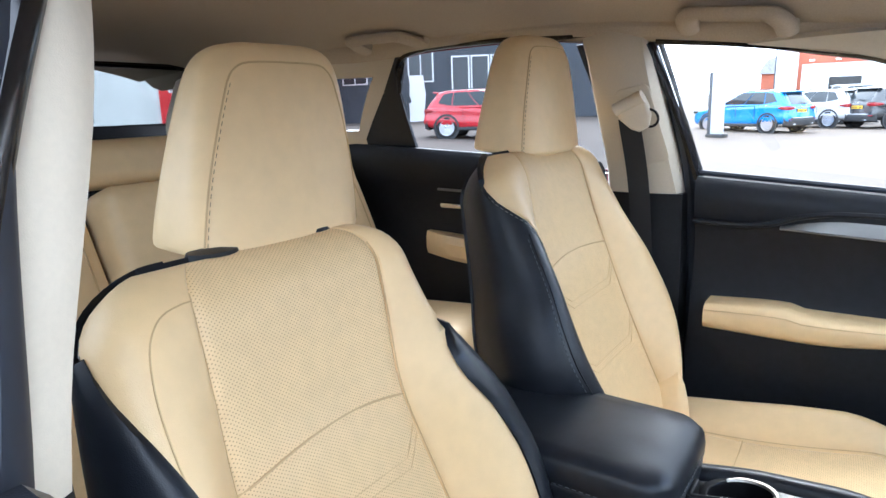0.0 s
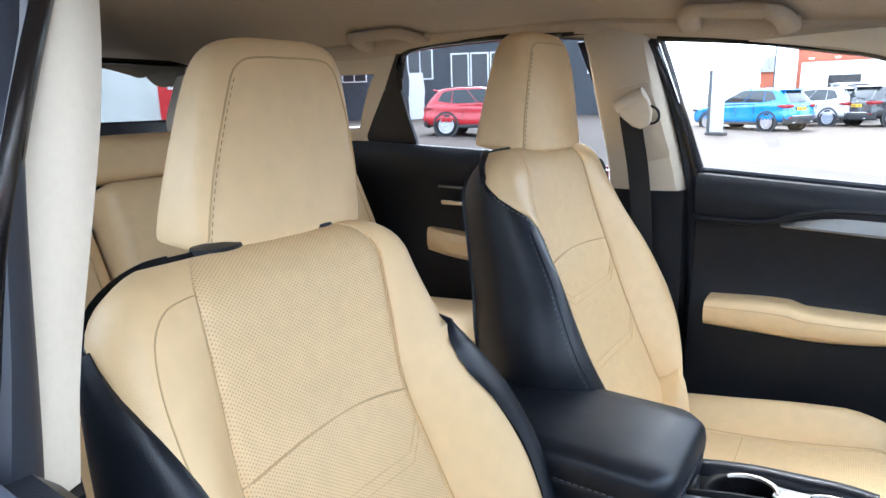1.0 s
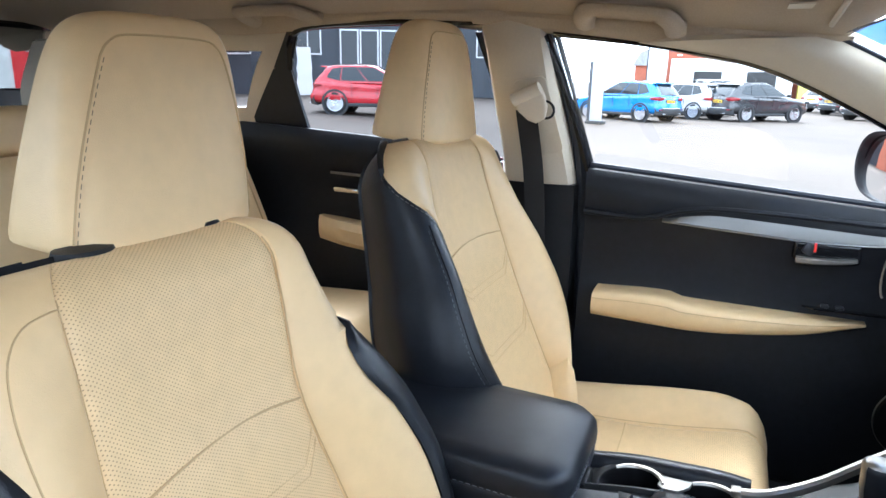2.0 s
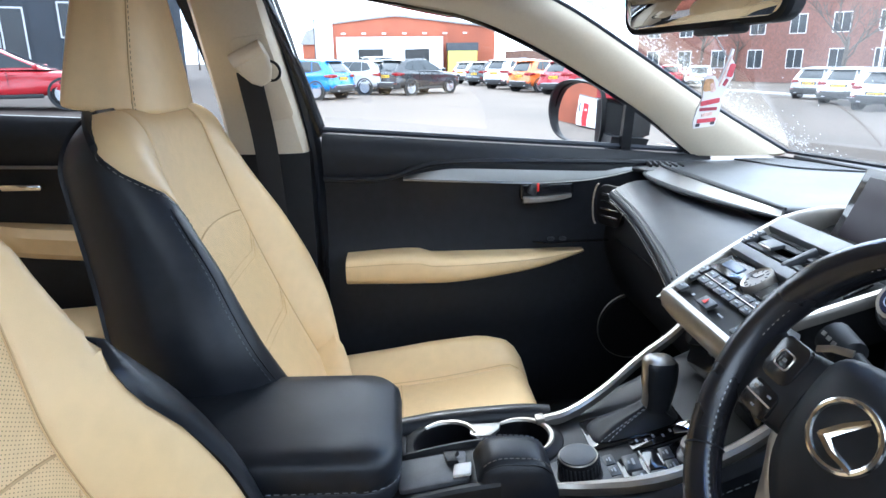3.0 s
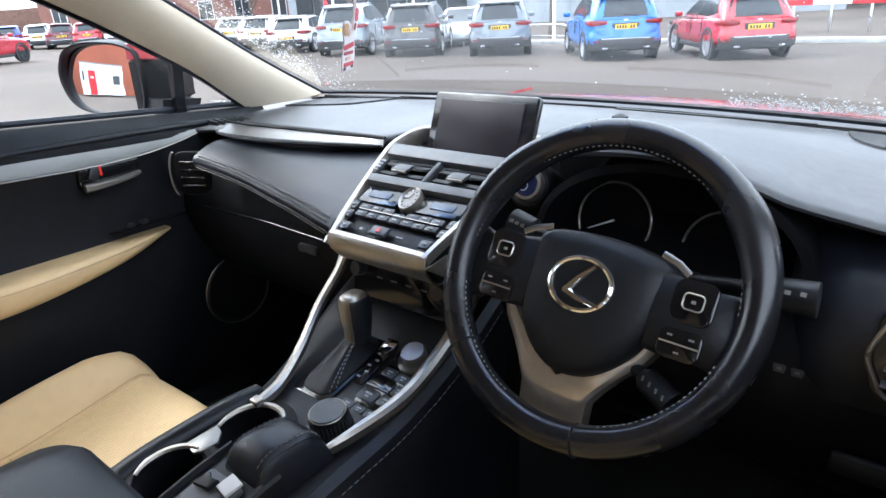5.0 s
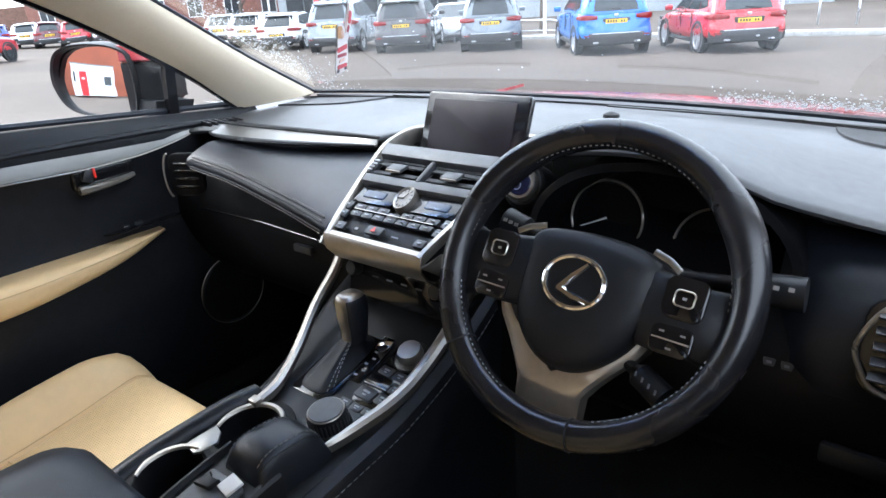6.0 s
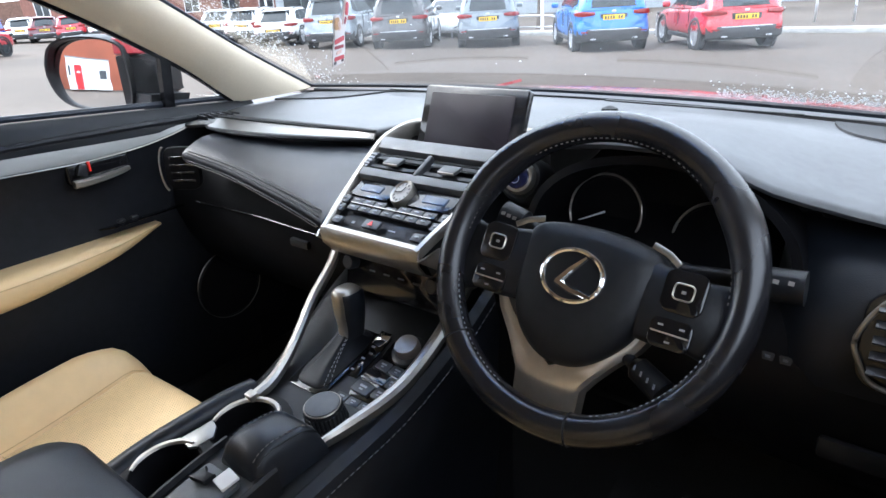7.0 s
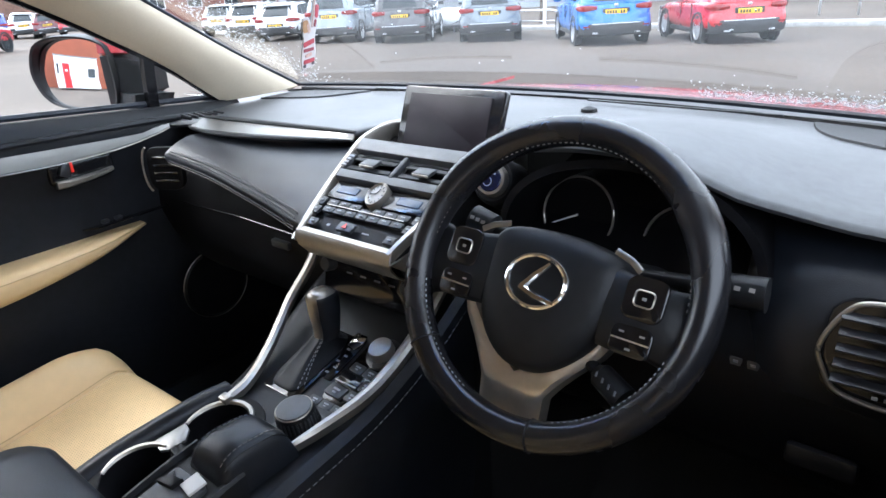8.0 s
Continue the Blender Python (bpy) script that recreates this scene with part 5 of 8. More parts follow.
def lower_fascia():
    rows = []
    for i in range(41):
        x = -0.72 + 1.46 * i / 40
        mid = max(0, 1 - ((x - CX) / 0.22) ** 2)
        rows.append([Vector((x, y + 0.03 * mid, z)) for y, z in ((0.56, 1.06), (0.50, 1.0), (0.465, 0.95), (0.46, 0.90), (0.475, 0.84), (0.50, 0.78), (0.55, 0.73), (0.64, 0.70), (0.80, 0.70))])
    # Near-black instead of plain plastic: the deep shade below the pad is coloured in.
    part("lower_fascia", slab(rows, -0.01), DIAL_SHADE_BLACK, dash, "black glovebox and knee panels, darkened for the shade they lie in", sharp=50)
    part("glovebox_latch", box((-0.27, 0.457, 0.90), (0.05, 0.012, 0.016), 0.004), KEYCAP, dash)
    part("glovebox_gap", tube([(-0.62, 0.462, 0.925), (-0.4, 0.460, 0.93), (-0.15, 0.463, 0.92)], 0.0015, 4), GLOSSBLACK, dash)


lower_fascia()


def cluster():
    """Binnacle with two ringed dials behind the wheel."""
    hood = []
    for i in range(25):
        t = i / 24
        a = math.pi * (1 - t)
        x = 0.385 + 0.165 * math.cos(a)
        z = 1.0 + 0.135 * math.sin(a) ** 0.75
        hood.append([Vector((x, y, z + 0.002 - dz)) for y, dz in ((0.452, 0.0), (0.47, 0.004), (0.50, 0.012), (0.545, 0.02))])
    b = part("binnacle", slab(hood, 0.01), DIAL_SHADE_BLACK, dash, "black hood round the instruments")
    face = prism([(0.0, 0.0), (0.33, 0.0), (0.33, 0.07), (0.28, 0.125), (0.165, 0.14), (0.05, 0.125), (0.0, 0.07)], 0.01, frame_of((0.22, 0.545, 0.985), (1, 0, 0), (0, 0.25, 1)), 0.002)
    part("instrument_face", face, DIAL_SHADE_BLACK, b, "black instrument face")
    part("column_cowl", box((0.375, 0.43, 0.985), (0.15, 0.16, 0.085), 0.03, 4, m=pose(0, 0, 0, -25)), PLASTIC, dash)
    for x, zc, ang in ((0.297, 1.034, 205), (0.438, 1.016, 198)):
        m = frame_of((x, 0.534, zc), (1, 0, 0), (0, 0.25, 1))
        dial = part("dial", lathe([(0.052, 0), (0.052, 0.008), (0.047, 0.008), (0.045, 0.003), (0.001, 0.003)], m, 36), DIAL_SHADE_BLACK, b)
        part("dial_ring", tube([m @ Vector((0.050 * math.cos(a), 0.050 * math.sin(a), 0.010)) for a in (2 * math.pi * k / 48 for k in range(48))], 0.0018, 6, closed=True), SILVER, dial, "satin metal ring")
        part("needle", tube([m @ Vector((0, 0, 0.009)), m @ Vector((0.040 * math.cos(radians(ang)), 0.040 * math.sin(radians(ang)), 0.009))], [0.0016, 0.0009], 5), mat("needle_white", (0.7, 0.72, 0.75), 0.4), dial, "thin white needle")
    # start button on the fascia beside the binnacle
    m = frame_of((0.198, 0.474, 1.083), (1, 0.1, 0), (0, 0.45, 0.9))
    pod = part("start_button", lathe([(0.0225, -0.02), (0.0225, 0.002), (0.020, 0.006), (0.0175, 0.006)], m, 28), SILVER, dash, "silver-ringed blue start button")
    part("button_cap", lathe([(0.0175, 0.0), (0.0175, 0.005), (0.015, 0.007), (0.001, 0.007)], m, 24), mat("deep_blue_enamel", (0.004, 0.006, 0.028), 0.25), pod, "dark blue cap")
    ringpts = [m @ Vector((-0.003 + 0.006 * math.cos(a), 0.006 * math.sin(a) - 0.003, 0.0076)) for a in (radians(120 + 30 * k) for k in range(11))]
    part("button_mark", tube(ringpts, 0.0006, 4), GREYTHREAD, pod)
    part("button_mark", box((0, 0, 0), (0.014, 0.0025, 0.0006), 0, m=m @ pose(0, 0.008, 0.0074)), GREYTHREAD, pod)
    part("button_pod", lathe([(0.034, -0.05), (0.032, -0.01), (0.027, -0.004), (0.0225, -0.004)], m, 24), PLASTIC, dash)
    # outer fascia with the big side vent
    rows = []
    for k in range(9):
        x = 0.515 + 0.24 * k / 8
        tuck = 0.05 * max(0.0, 1 - (x - 0.515) / 0.05) ** 2
        rows.append(smooth_path([Vector((x, y + tuck, z)) for y, z in ((0.53, 1.068), (0.495, 1.058), (0.468, 1.035), (0.452, 1.0), (0.452, 0.95), (0.465, 0.89), (0.485, 0.83), (0.52, 0.78))], 3))
    part("side_fascia", slab(rows, -0.008), BLACKL, dash, sharp=60)
    m = frame_of((0.664, 0.450, 0.984), (1, 0.05, 0), (0, 0.08, 1)) @ Matrix.Diagonal((1, 0.86, 1, 1))
    v = part("air_vent", prism(rounded(0.118, 0.125, 0.03), 0.006, m, 0.002), GLOSSBLACK, dash, "round-cornered side air vent")
    out = [m @ Vector((x * 1.0, y, 0.008)) for x, y in ((0.06, 0.060), (-0.02, 0.060), (-0.045, 0.045), (-0.062, 0.0), (-0.055, -0.03), (-0.04, -0.052), (0.0, -0.06), (0.06, -0.062))]
    part("vent_frame", tube(smooth_path(out, 5), 0.0028, 8), SILVER, v, "silver vent surround")
    for k in range(5):
        part("vent_slat", box((0, 0, 0), (0.105, 0.0035, 0.016), 0.001, m=m @ pose(0.004, 0.042 - 0.019 * k, 0.008, 25)), KEYCAP, v)
    part("vent_tab", box((0, 0, 0), (0.022, 0.007, 0.012), 0.002, m=m @ pose(0.004, 0.004, 0.020)), SILVER, v)
    for k in range(4):
        part("vent_mark", box((0, 0, 0), (0.005, 0.004, 0.001), 0, m=m @ pose(-0.01 + 0.01 * k, -0.047, 0.011)), GREYTHREAD, v)
    # small demister vent on top
    m = frame_of((0.628, 0.575, 1.083), (1, -0.3, 0), (0, 1, 0.25))
    dv = part("demister_vent", prism(rounded(0.07, 0.03, 0.006), 0.006, m, 0.0015), GLOSSBLACK, dash)
    for k in range(5):
        part("vent_slat", box((0, 0, 0), (0.004, 0.024, 0.004), 0.001, m=m @ pose(-0.024 + 0.012 * k, 0, 0.007, 0, 0, -20)), KEYCAP, dv)
    # switches low on the right
    for k in range(3):
        part("switch", box((0.545 + 0.018 * k - 0.02, 0.466, 0.925), (0.014, 0.008, 0.012), 0.002), KEYCAP, dash)
        part("switch_mark", box((0.545 + 0.018 * k - 0.02, 0.4615, 0.926), (0.005, 0.001, 0.003), 0), DARKTHREAD, dash)
    part("bonnet_lever", box((0.62, 0.468, 0.83), (0.07, 0.012, 0.028), 0.006), PLASTIC, dash)


cluster()

# ---- centre stack: u across, v up its slope ----
SX = CX + 0.015
STACK = frame_of((SX, 0.352, 1.008), (1, 0, 0), (0, 0.9, 0.43)) @ Matrix.Diagonal((0.9, 1, 1, 1))


def sp(u, v, w=0.0):
    return STACK @ Vector((u, v, w))


def stack():
    st = root("centre_stack", "sloping centre console with climate keys, clock and silver frame", "control panel")
    body = prism([(-0.098, 0), (0.098, 0), (0.125, 0.10), (0.145, 0.188), (-0.145, 0.188), (-0.125, 0.10)], 0.05, STACK @ Matrix.Translation((0, 0, -0.056)), 0.004)
    part("panel_body", body, PLASTIC, st)
    for sg in (-1, 1):
        path = [sp(sg * u, v, w) for u, v, w in ((0.100, -0.008, 0.002), (0.110, 0.03, 0.005), (0.128, 0.10, 0.006), (0.144, 0.165, 0.005), (0.152, 0.20, 0.003))] + [Vector((SX + sg * x * 0.9, y, z)) for x, y, z in ((0.157, 0.565, 1.104), (0.152, 0.598, 1.110), (0.135, 0.618, 1.111), (0.09, 0.628, 1.110))]
        path = smooth_path(path, 6)
        rows = []
        for i, p in enumerate(path):
            d = (path[min(i + 1, len(path) - 1)] - path[max(i - 1, 0)]).normalized()
            across = d.cross(Vector((0, -0.43, 0.9))).normalized() * -sg
            up = across.cross(d).normalized() * (1 if across.cross(d).z > 0 else -1)
            rows.append([p + across * a + up * h for a, h in ((0.006, -0.024), (0.006, -0.002), (0.004, 0.001), (-0.003, 0.001), (-0.005, -0.003), (-0.005, -0.012))])
        part("silver_frame", slab(rows, 0.002), SILVER, st, "satin silver side rail")
        leg = smooth_path([sp(sg * 0.104, -0.012, -0.01), Vector((SX + sg * 0.103, 0.372, 0.975)), Vector((SX + sg * 0.110, 0.40, 0.95)), Vector((SX + sg * 0.115, 0.43, 0.925))], 5)
        part("silver_leg", slab([[p + Vector((sg * 0.004, -0.006, 0)), p + Vector((sg * 0.010, 0.004, 0.004)), p + Vector((sg * 0.012, 0.03, 0.01))] for p in leg], 0.004), SILVER, st, "satin silver leg joining the console rail")
    rows = []
    for k in range(9):
        u = -0.106 + 0.212 * k / 8
        bow = 0.006 * (u / 0.106) ** 2
        rows.append([sp(u, 0.002 + bow * 0, 0.002), sp(u, -0.006, 0.003), sp(u, -0.013, -0.002), sp(u * 0.98, -0.018, -0.018), sp(u * 0.95, -0.012, -0.042), sp(u * 0.92, 0.0, -0.06)])
    part("silver_frame", slab(rows, 0.003), SILVER, st, "satin silver lower lip")
    # tray in front of the screen and its dark hood
    # silver-lined well round the screen's foot
    well = [Vector((SX + x * 0.9, y, z)) for x, y, z in ((-0.148, 0.535, 1.092), (-0.153, 0.57, 1.100), (-0.146, 0.605, 1.104), (-0.12, 0.625, 1.105), (0.0, 0.635, 1.105), (0.12, 0.625, 1.105), (0.146, 0.605, 1.104), (0.153, 0.57, 1.100), (0.148, 0.535, 1.092))]
    wall = [[p, p + Vector((0, 0.004, -0.02)), p + Vector((0, 0.006, -0.05))] for p in smooth_path(well, 4)]
    part("screen_well", slab(wall, 0.003), SILVER, st, "satin silver well wall")
    part("well_floor", prism([(-0.15, 0), (0.15, 0), (0.15, 0.085), (-0.15, 0.085)], 0.004, STACK @ Matrix.Translation((0, 0.18, -0.045)), 0.001), PLASTIC, st)
    part("vent_hood", prism([(-0.125, 0), (0.125, 0), (0.135, 0.028), (-0.135, 0.028)], 0.012, STACK @ Matrix.Translation((0, 0.165, 0.002)), 0.004), DASH, st)
    # vents
    for sg in (-1, 1):
        part("vent_recess", box((0, 0, 0), (0.106, 0.042, 0.004), 0.001, m=STACK @ Matrix.Translation((sg * 0.060, 0.14, 0.0))), GLOSSBLACK, st)
        for k in range(2):
            part("vent_slat", box((0, 0, 0), (0.098, 0.011, 0.003), 0.001, m=STACK @ pose(sg * 0.060, 0.128 + 0.02 * k, 0.008, -18)), PLASTIC, st)
        tab = part("vent_tab", box((0, 0, 0), (0.034, 0.020, 0.006), 0.002, m=STACK @ pose(sg * 0.060 + 0.0, 0.137, 0.014, -14)), KEYCAP, st)
        part("tab_edge", box((0, 0, 0), (0.032, 0.002, 0.004), 0.0005, m=STACK @ pose(sg * 0.060 + 0.0, 0.1265, 0.0165, -14)), SILVER, tab)
    part("vent_bar", box((0, 0, 0), (0.010, 0.048, 0.012), 0.004, m=STACK @ Matrix.Translation((0, 0.14, 0.008))), KEYCAP, st)
    roller = part("vent_roller", box((0, 0, 0), (0.014, 0.036, 0.014), 0.005, m=STACK @ Matrix.Translation((-0.118, 0.138, 0.006))), KEYCAP, st)
    for k in range(4):
        part("roller_rib", box((0, 0, 0), (0.012, 0.003, 0.002), 0, m=STACK @ Matrix.Translation((-0.118, 0.127 + 0.007 * k, 0.0135))), GREYTHREAD, roller)
    part("clock_shelf", prism([(-0.118, 0), (0.118, 0), (0.122, 0.018), (-0.122, 0.018)], 0.012, STACK @ Matrix.Translation((0, 0.103, 0.0)), 0.004), DASH, st)
    # displays and clock
    lcd = lit("blue_lcd", (0.015, 0.026, 0.05), 0.35)
    for sg in (-1, 1):
        part("display_recess", box((0, 0, 0), (0.086, 0.034, 0.004), 0.001, m=STACK @ Matrix.Translation((sg * 0.064, 0.082, 0.002))), GLOSSBLACK, st)
        part("display", box((0, 0, 0), (0.046, 0.014, 0.003), 0.001, m=STACK @ Matrix.Translation((sg * 0.068, 0.083, 0.0045))), lcd, st, "dim blue temperature display")
    m = STACK @ pose(0, 0.084, 0.003, 8) @ Matrix.Diagonal((0.84, 0.98, 1, 1))
    clock = part("clock", lathe([(0.0225, -0.008), (0.0225, 0.006), (0.021, 0.009), (0.018, 0.007), (0.0175, 0.004)], m, 36), SILVER, st, "small analogue clock in a chrome ring")
    part("clock_face", lathe([(0.0178, 0.001), (0.0178, 0.0065), (0.001, 0.0065)], m, 32), mat("clock_silver", (0.24, 0.22, 0.20), 0.4, vary=0.1, scale=300), clock)
    for ang, ln in ((65, 0.013), (190, 0.017)):
        part("clock_hand", tube([m @ Vector((0, 0, 0.0078)), m @ Vector((ln * 0.8 * math.cos(radians(ang)), ln * 0.8 * math.sin(radians(ang)), 0.0078))], 0.0007, 4), PLASTIC, clock)
    hours = bmesh.new()
    for k in range(12):
        a = radians(30 * k)
        box((0, 0, 0), (0.004, 0.001, 0.0008), 0, m=m @ pose(0.0150 * math.cos(a), 0.0150 * math.sin(a), 0.0068, 0, 0, 30 * k), bm=hours)
    part("clock_marks", hours, PLASTIC, clock)
    # key rows
    def key(u, v, w, h, mark=True, color=None, material=KEYCAP):
        kk = part("key", prism(rounded(w, h, 0.002, 2), 0.004, STACK @ Matrix.Translation((u, v, 0.0)), 0.0012), material, st)
        if mark:
            part("key_mark", box((0, 0, 0), (w * 0.36, h * 0.16, 0.0006), 0, m=STACK @ Matrix.Translation((u, v, 0.0055))), GREYTHREAD, kk)
        return kk
    for k in range(7):
        u = -0.078 + 0.026 * k
        key(u, 0.056 - (0.006 if k in (3,) else 0.0), 0.024, 0.011)
        key(u * 0.97, 0.042, 0.024, 0.011)
    part("key_line", box((0, 0, 0), (0.17, 0.0012, 0.001), 0, m=STACK @ Matrix.Translation((0, 0.049, 0.0055))), SILVER, st)
    for sg in (-1, 1):
        key(sg * 0.106, 0.056, 0.016, 0.016)
        key(sg * 0.102, 0.038, 0.016, 0.015)
        key(sg * 0.086, 0.014, 0.02, 0.014)
    hz = key(-0.012, 0.018, 0.034, 0.016, mark=False)
    tri = prism([(-0.005, -0.004), (0.005, -0.004), (0, 0.005)], 0.0008, STACK @ Matrix.Translation((-0.012, 0.018, 0.0052)))
    part("hazard_mark", tri, mat("hazard_red", (0.65, 0.03, 0.02), 0.4), hz, "red hazard triangle")
    part("key_mark", box((0, 0, 0), (0.014, 0.002, 0.0008), 0, m=STACK @ Matrix.Translation((0.032, 0.016, 0.001))), GREYTHREAD, st)
    part("key_mark", box((0, 0, 0), (0.006, 0.004, 0.0008), 0, m=STACK @ Matrix.Translation((-0.052, 0.016, 0.001))), GREYTHREAD, st)
    # fixed screen standing on the tray
    sc = root("display_screen", "dark flat screen standing on the dashboard, switched off", "screen")
    m = frame_of((0.0215, 0.610, 1.117), (1, 0.0, 0), (0, 0.38, 0.92))
    part("screen_body", prism(rounded(0.205, 0.112, 0.006), 0.010, m @ Matrix.Translation((0, 0, -0.004)), 0.002), GLOSSBLACK, sc)
    part("screen_glass", prism(rounded(0.166, 0.088, 0.002), 0.002, m @ Matrix.Translation((-0.004, 0.0, 0.0055)), 0.0006), mat("smeared_screen", (0.012, 0.009, 0.013), 0.42, spec=0.16, vary=0.2, scale=20, stain=0.3, stain_scale=12), sc, "dusty dark glass")
    part("screen_foot", box((0.0155, 0.63, 1.085), (0.16, 0.04, 0.05), 0.01), PLASTIC, sc)


stack()


# ---- console between the seats ----
def console():
    c = root("centre_console", "black centre console with silver rails and cupholders", "console")
    tab = [(-0.42, 0.70), (-0.05, 0.775), (0.05, 0.795), (0.20, 0.812), (0.30, 0.835), (0.40, 0.872), (0.47, 0.892)]
    CUPS = ((-0.034, 0.032), (-0.014, 0.134))
    bm = bmesh.new()
    rows = []
    for i in range(141):
        y = -0.42 + 0.89 * i / 140
        z = lerp(tab, y)
        hl, hr = lerp([(-0.4, 0.115), (0.0, 0.105), (0.18, 0.10), (0.30, 0.125), (0.47, 0.165)], y), lerp([(-0.4, 0.115), (0.14, 0.115), (0.25, 0.12), (0.36, 0.135), (0.47, 0.155)], y)
        row = [(CX - hl - 0.01, 0.38), (CX - hl - 0.008, z - 0.03), (CX - hl, z - 0.006)]
        row += [(CX - hl + 0.012 + (hl + hr - 0.024) * k / 30, z) for k in range(31)]
        row += [(CX + hr, z - 0.006), (CX + hr + 0.012, z - 0.06), (CX + hr + 0.01, 0.38)]
        rows.append([Vector((x, y, zz)) for x, zz in row])
    sheet(bm, rows)
    inside = [f for f in bm.faces if any((f.calc_center_median().xy - Vector(c)).length < 0.0500 and f.calc_center_median().z > 0.7 for c in CUPS)]
    bmesh.ops.delete(bm, geom=inside, context="FACES")
    part("console_body", bm, PLASTIC, c, sharp=50)

    def rail(pts, wid, label):
        path = smooth_path(pts, 6)
        bm = bmesh.new()
        rws = []
        for i, p in enumerate(path):
            t = i / (len(path) - 1)
            w = lerp(wid, t)
            rws.append([p + Vector((-w, 0, -0.010)), p + Vector((-w, 0, 0.0)), p + Vector((-w * 0.4, 0, 0.004)), p + Vector((w * 0.4, 0, 0.004)), p + Vector((w, 0, 0.0)), p + Vector((w, 0, -0.010))])
        part("silver_rail", loft(rws, bm=bm), SILVER, c, label, sharp=20)

    rail([(-0.046, 0.172, 0.819), (-0.049, 0.212, 0.828), (-0.070, 0.268, 0.850), (-0.094, 0.33, 0.888), (-0.104, 0.385, 0.925), (-0.106, 0.41, 0.96)], [(0, 0.0075), (0.5, 0.0085), (1, 0.009)], "satin silver rail")
    rail([(0.110, 0.143, 0.821), (0.121, 0.195, 0.829), (0.136, 0.250, 0.843), (0.139, 0.30, 0.857), (0.135, 0.37, 0.885), (0.133, 0.44, 0.935)], [(0, 0.002), (0.22, 0.0075), (0.6, 0.0095), (1, 0.009)], "satin silver rail")
    part("rail_end", box((-0.0455, 0.171, 0.8195), (0.017, 0.013, 0.010), 0.002, m=pose(0, 0, 0, 8)), SILVER, c, "satin silver rail end")
    # padded black edge along the passenger seat
    rows = []
    for p in smooth_path([(-0.098, -0.04, 0.790), (-0.096, 0.03, 0.803), (-0.088, 0.09, 0.812), (-0.077, 0.15, 0.821), (-0.066, 0.19, 0.824)], 5):
        rows.append([p + Vector((dx, 0, dz)) for dx, dz in ((-0.020, -0.12), (-0.016, -0.03), (-0.012, -0.006), (-0.006, 0.0), (0.004, 0.0), (0.010, -0.004), (0.013, -0.012), (0.014, -0.05))])
    part("padded_edge", slab(rows, -0.003), BLACKL, c, "padded black edge beside the seat", sharp=60)
    knee = []
    for y, z, o in ((-0.05, 0.78, 0.135), (0.12, 0.81, 0.14), (0.25, 0.835, 0.148), (0.36, 0.88, 0.155), (0.44, 0.93, 0.16)):
        knee.append([Vector((CX + o - 0.012, y, z)), Vector((CX + o, y, z - 0.008)), Vector((CX + o + 0.008, y, z - 0.05)), Vector((CX + o + 0.004, y, z - 0.12)), Vector((CX + o - 0.005, y, 0.40))])
    pad = part("knee_pad", slab([[Vector(q) for q in col] for col in zip(*[smooth_path(r, 4) for r in zip(*knee)])], -0.012), BLACKL, c, "black leather knee pad")
    part("seam", stitches([r[1] + Vector((0.004, 0, -0.012)) for r in zip(*[smooth_path(q, 4) for q in zip(*knee)])], 0.006, 0.004, 0.0008), DARKTHREAD, pad)
    # cupholders; a silver band runs round their seat side and across the bridge between them
    spans = ((100, 215), (25, 205))
    for (x, y), (a0, a1) in zip(CUPS, spans):
        z = lerp(tab, y) + 0.005
        m = Matrix.Translation((x, y, z)) @ pose(0, 0, 0, 7)
        cup = part("cupholder", lathe([(0.063, -0.006), (0.062, -0.003), (0.047, 0.0012), (0.0455, 0.001), (0.0445, 0.0), (0.043, -0.006), (0.039, -0.060), (0.0005, -0.060)], m, 40, caps=False), DIAL_SHADE_BLACK, c)
        rws = []
        for k in range(25):
            a = radians(a0 + (a1 - a0) * k / 24)
            w = 0.0045 * min(1.0, 0.25 + 3 * min(k, 24 - k) / 24)
            rws.append([m @ Vector((r * math.cos(a), r * math.sin(a), h)) for r, h in ((0.0426, 0.0006), (0.0436, 0.0026), (0.0448, 0.0038), (0.0450 + w, 0.0038), (0.0462 + w, 0.0012))])
        part("cup_rim", slab(rws, 0.0012), SILVER, cup, "satin silver band")
    plate = [(-0.066, 0.073), (-0.042, 0.069), (-0.033, 0.076), (-0.029, 0.098), (-0.043, 0.112), (-0.058, 0.116)]
    part("cup_bridge", prism([(x + 0.046, y - 0.092) for x, y in plate], 0.004, Matrix.Translation((-0.046, 0.092, lerp(tab, 0.092) + 0.002)) @ pose(0, 0, 0, 8), 0.0012), BRUSHED, c, "satin metal bridge between the cupholders")
    # raised tray beside the cups: lid with a bright tab, and the padded wrist rest
    rise = lambda y: lerp(tab, y) + 0.034
    rows = []
    for k in range(9):
        y = -0.040 + 0.130 * k / 8
        rows.append([Vector((x, y, rise(y) + dz)) for x, dz in ((0.0165, -0.045), (0.0165, -0.002), (0.019, 0.001), (0.0225, 0.001), (0.025, -0.006), (0.108, -0.006), (0.1105, 0.001), (0.116, 0.001), (0.119, -0.003), (0.121, -0.045))])
    tray = part("side_tray", slab(rows, 0.003), PLASTIC, c, "raised black tray beside the cupholders", sharp=30)
    part("tray_lid", prism(rounded(0.062, 0.088, 0.006), 0.006, Matrix.Translation((0.067, 0.012, rise(0.012) - 0.006)) @ pose(0, 0, 0, 9), 0.002), DASH, tray, "grey flap of the tray")
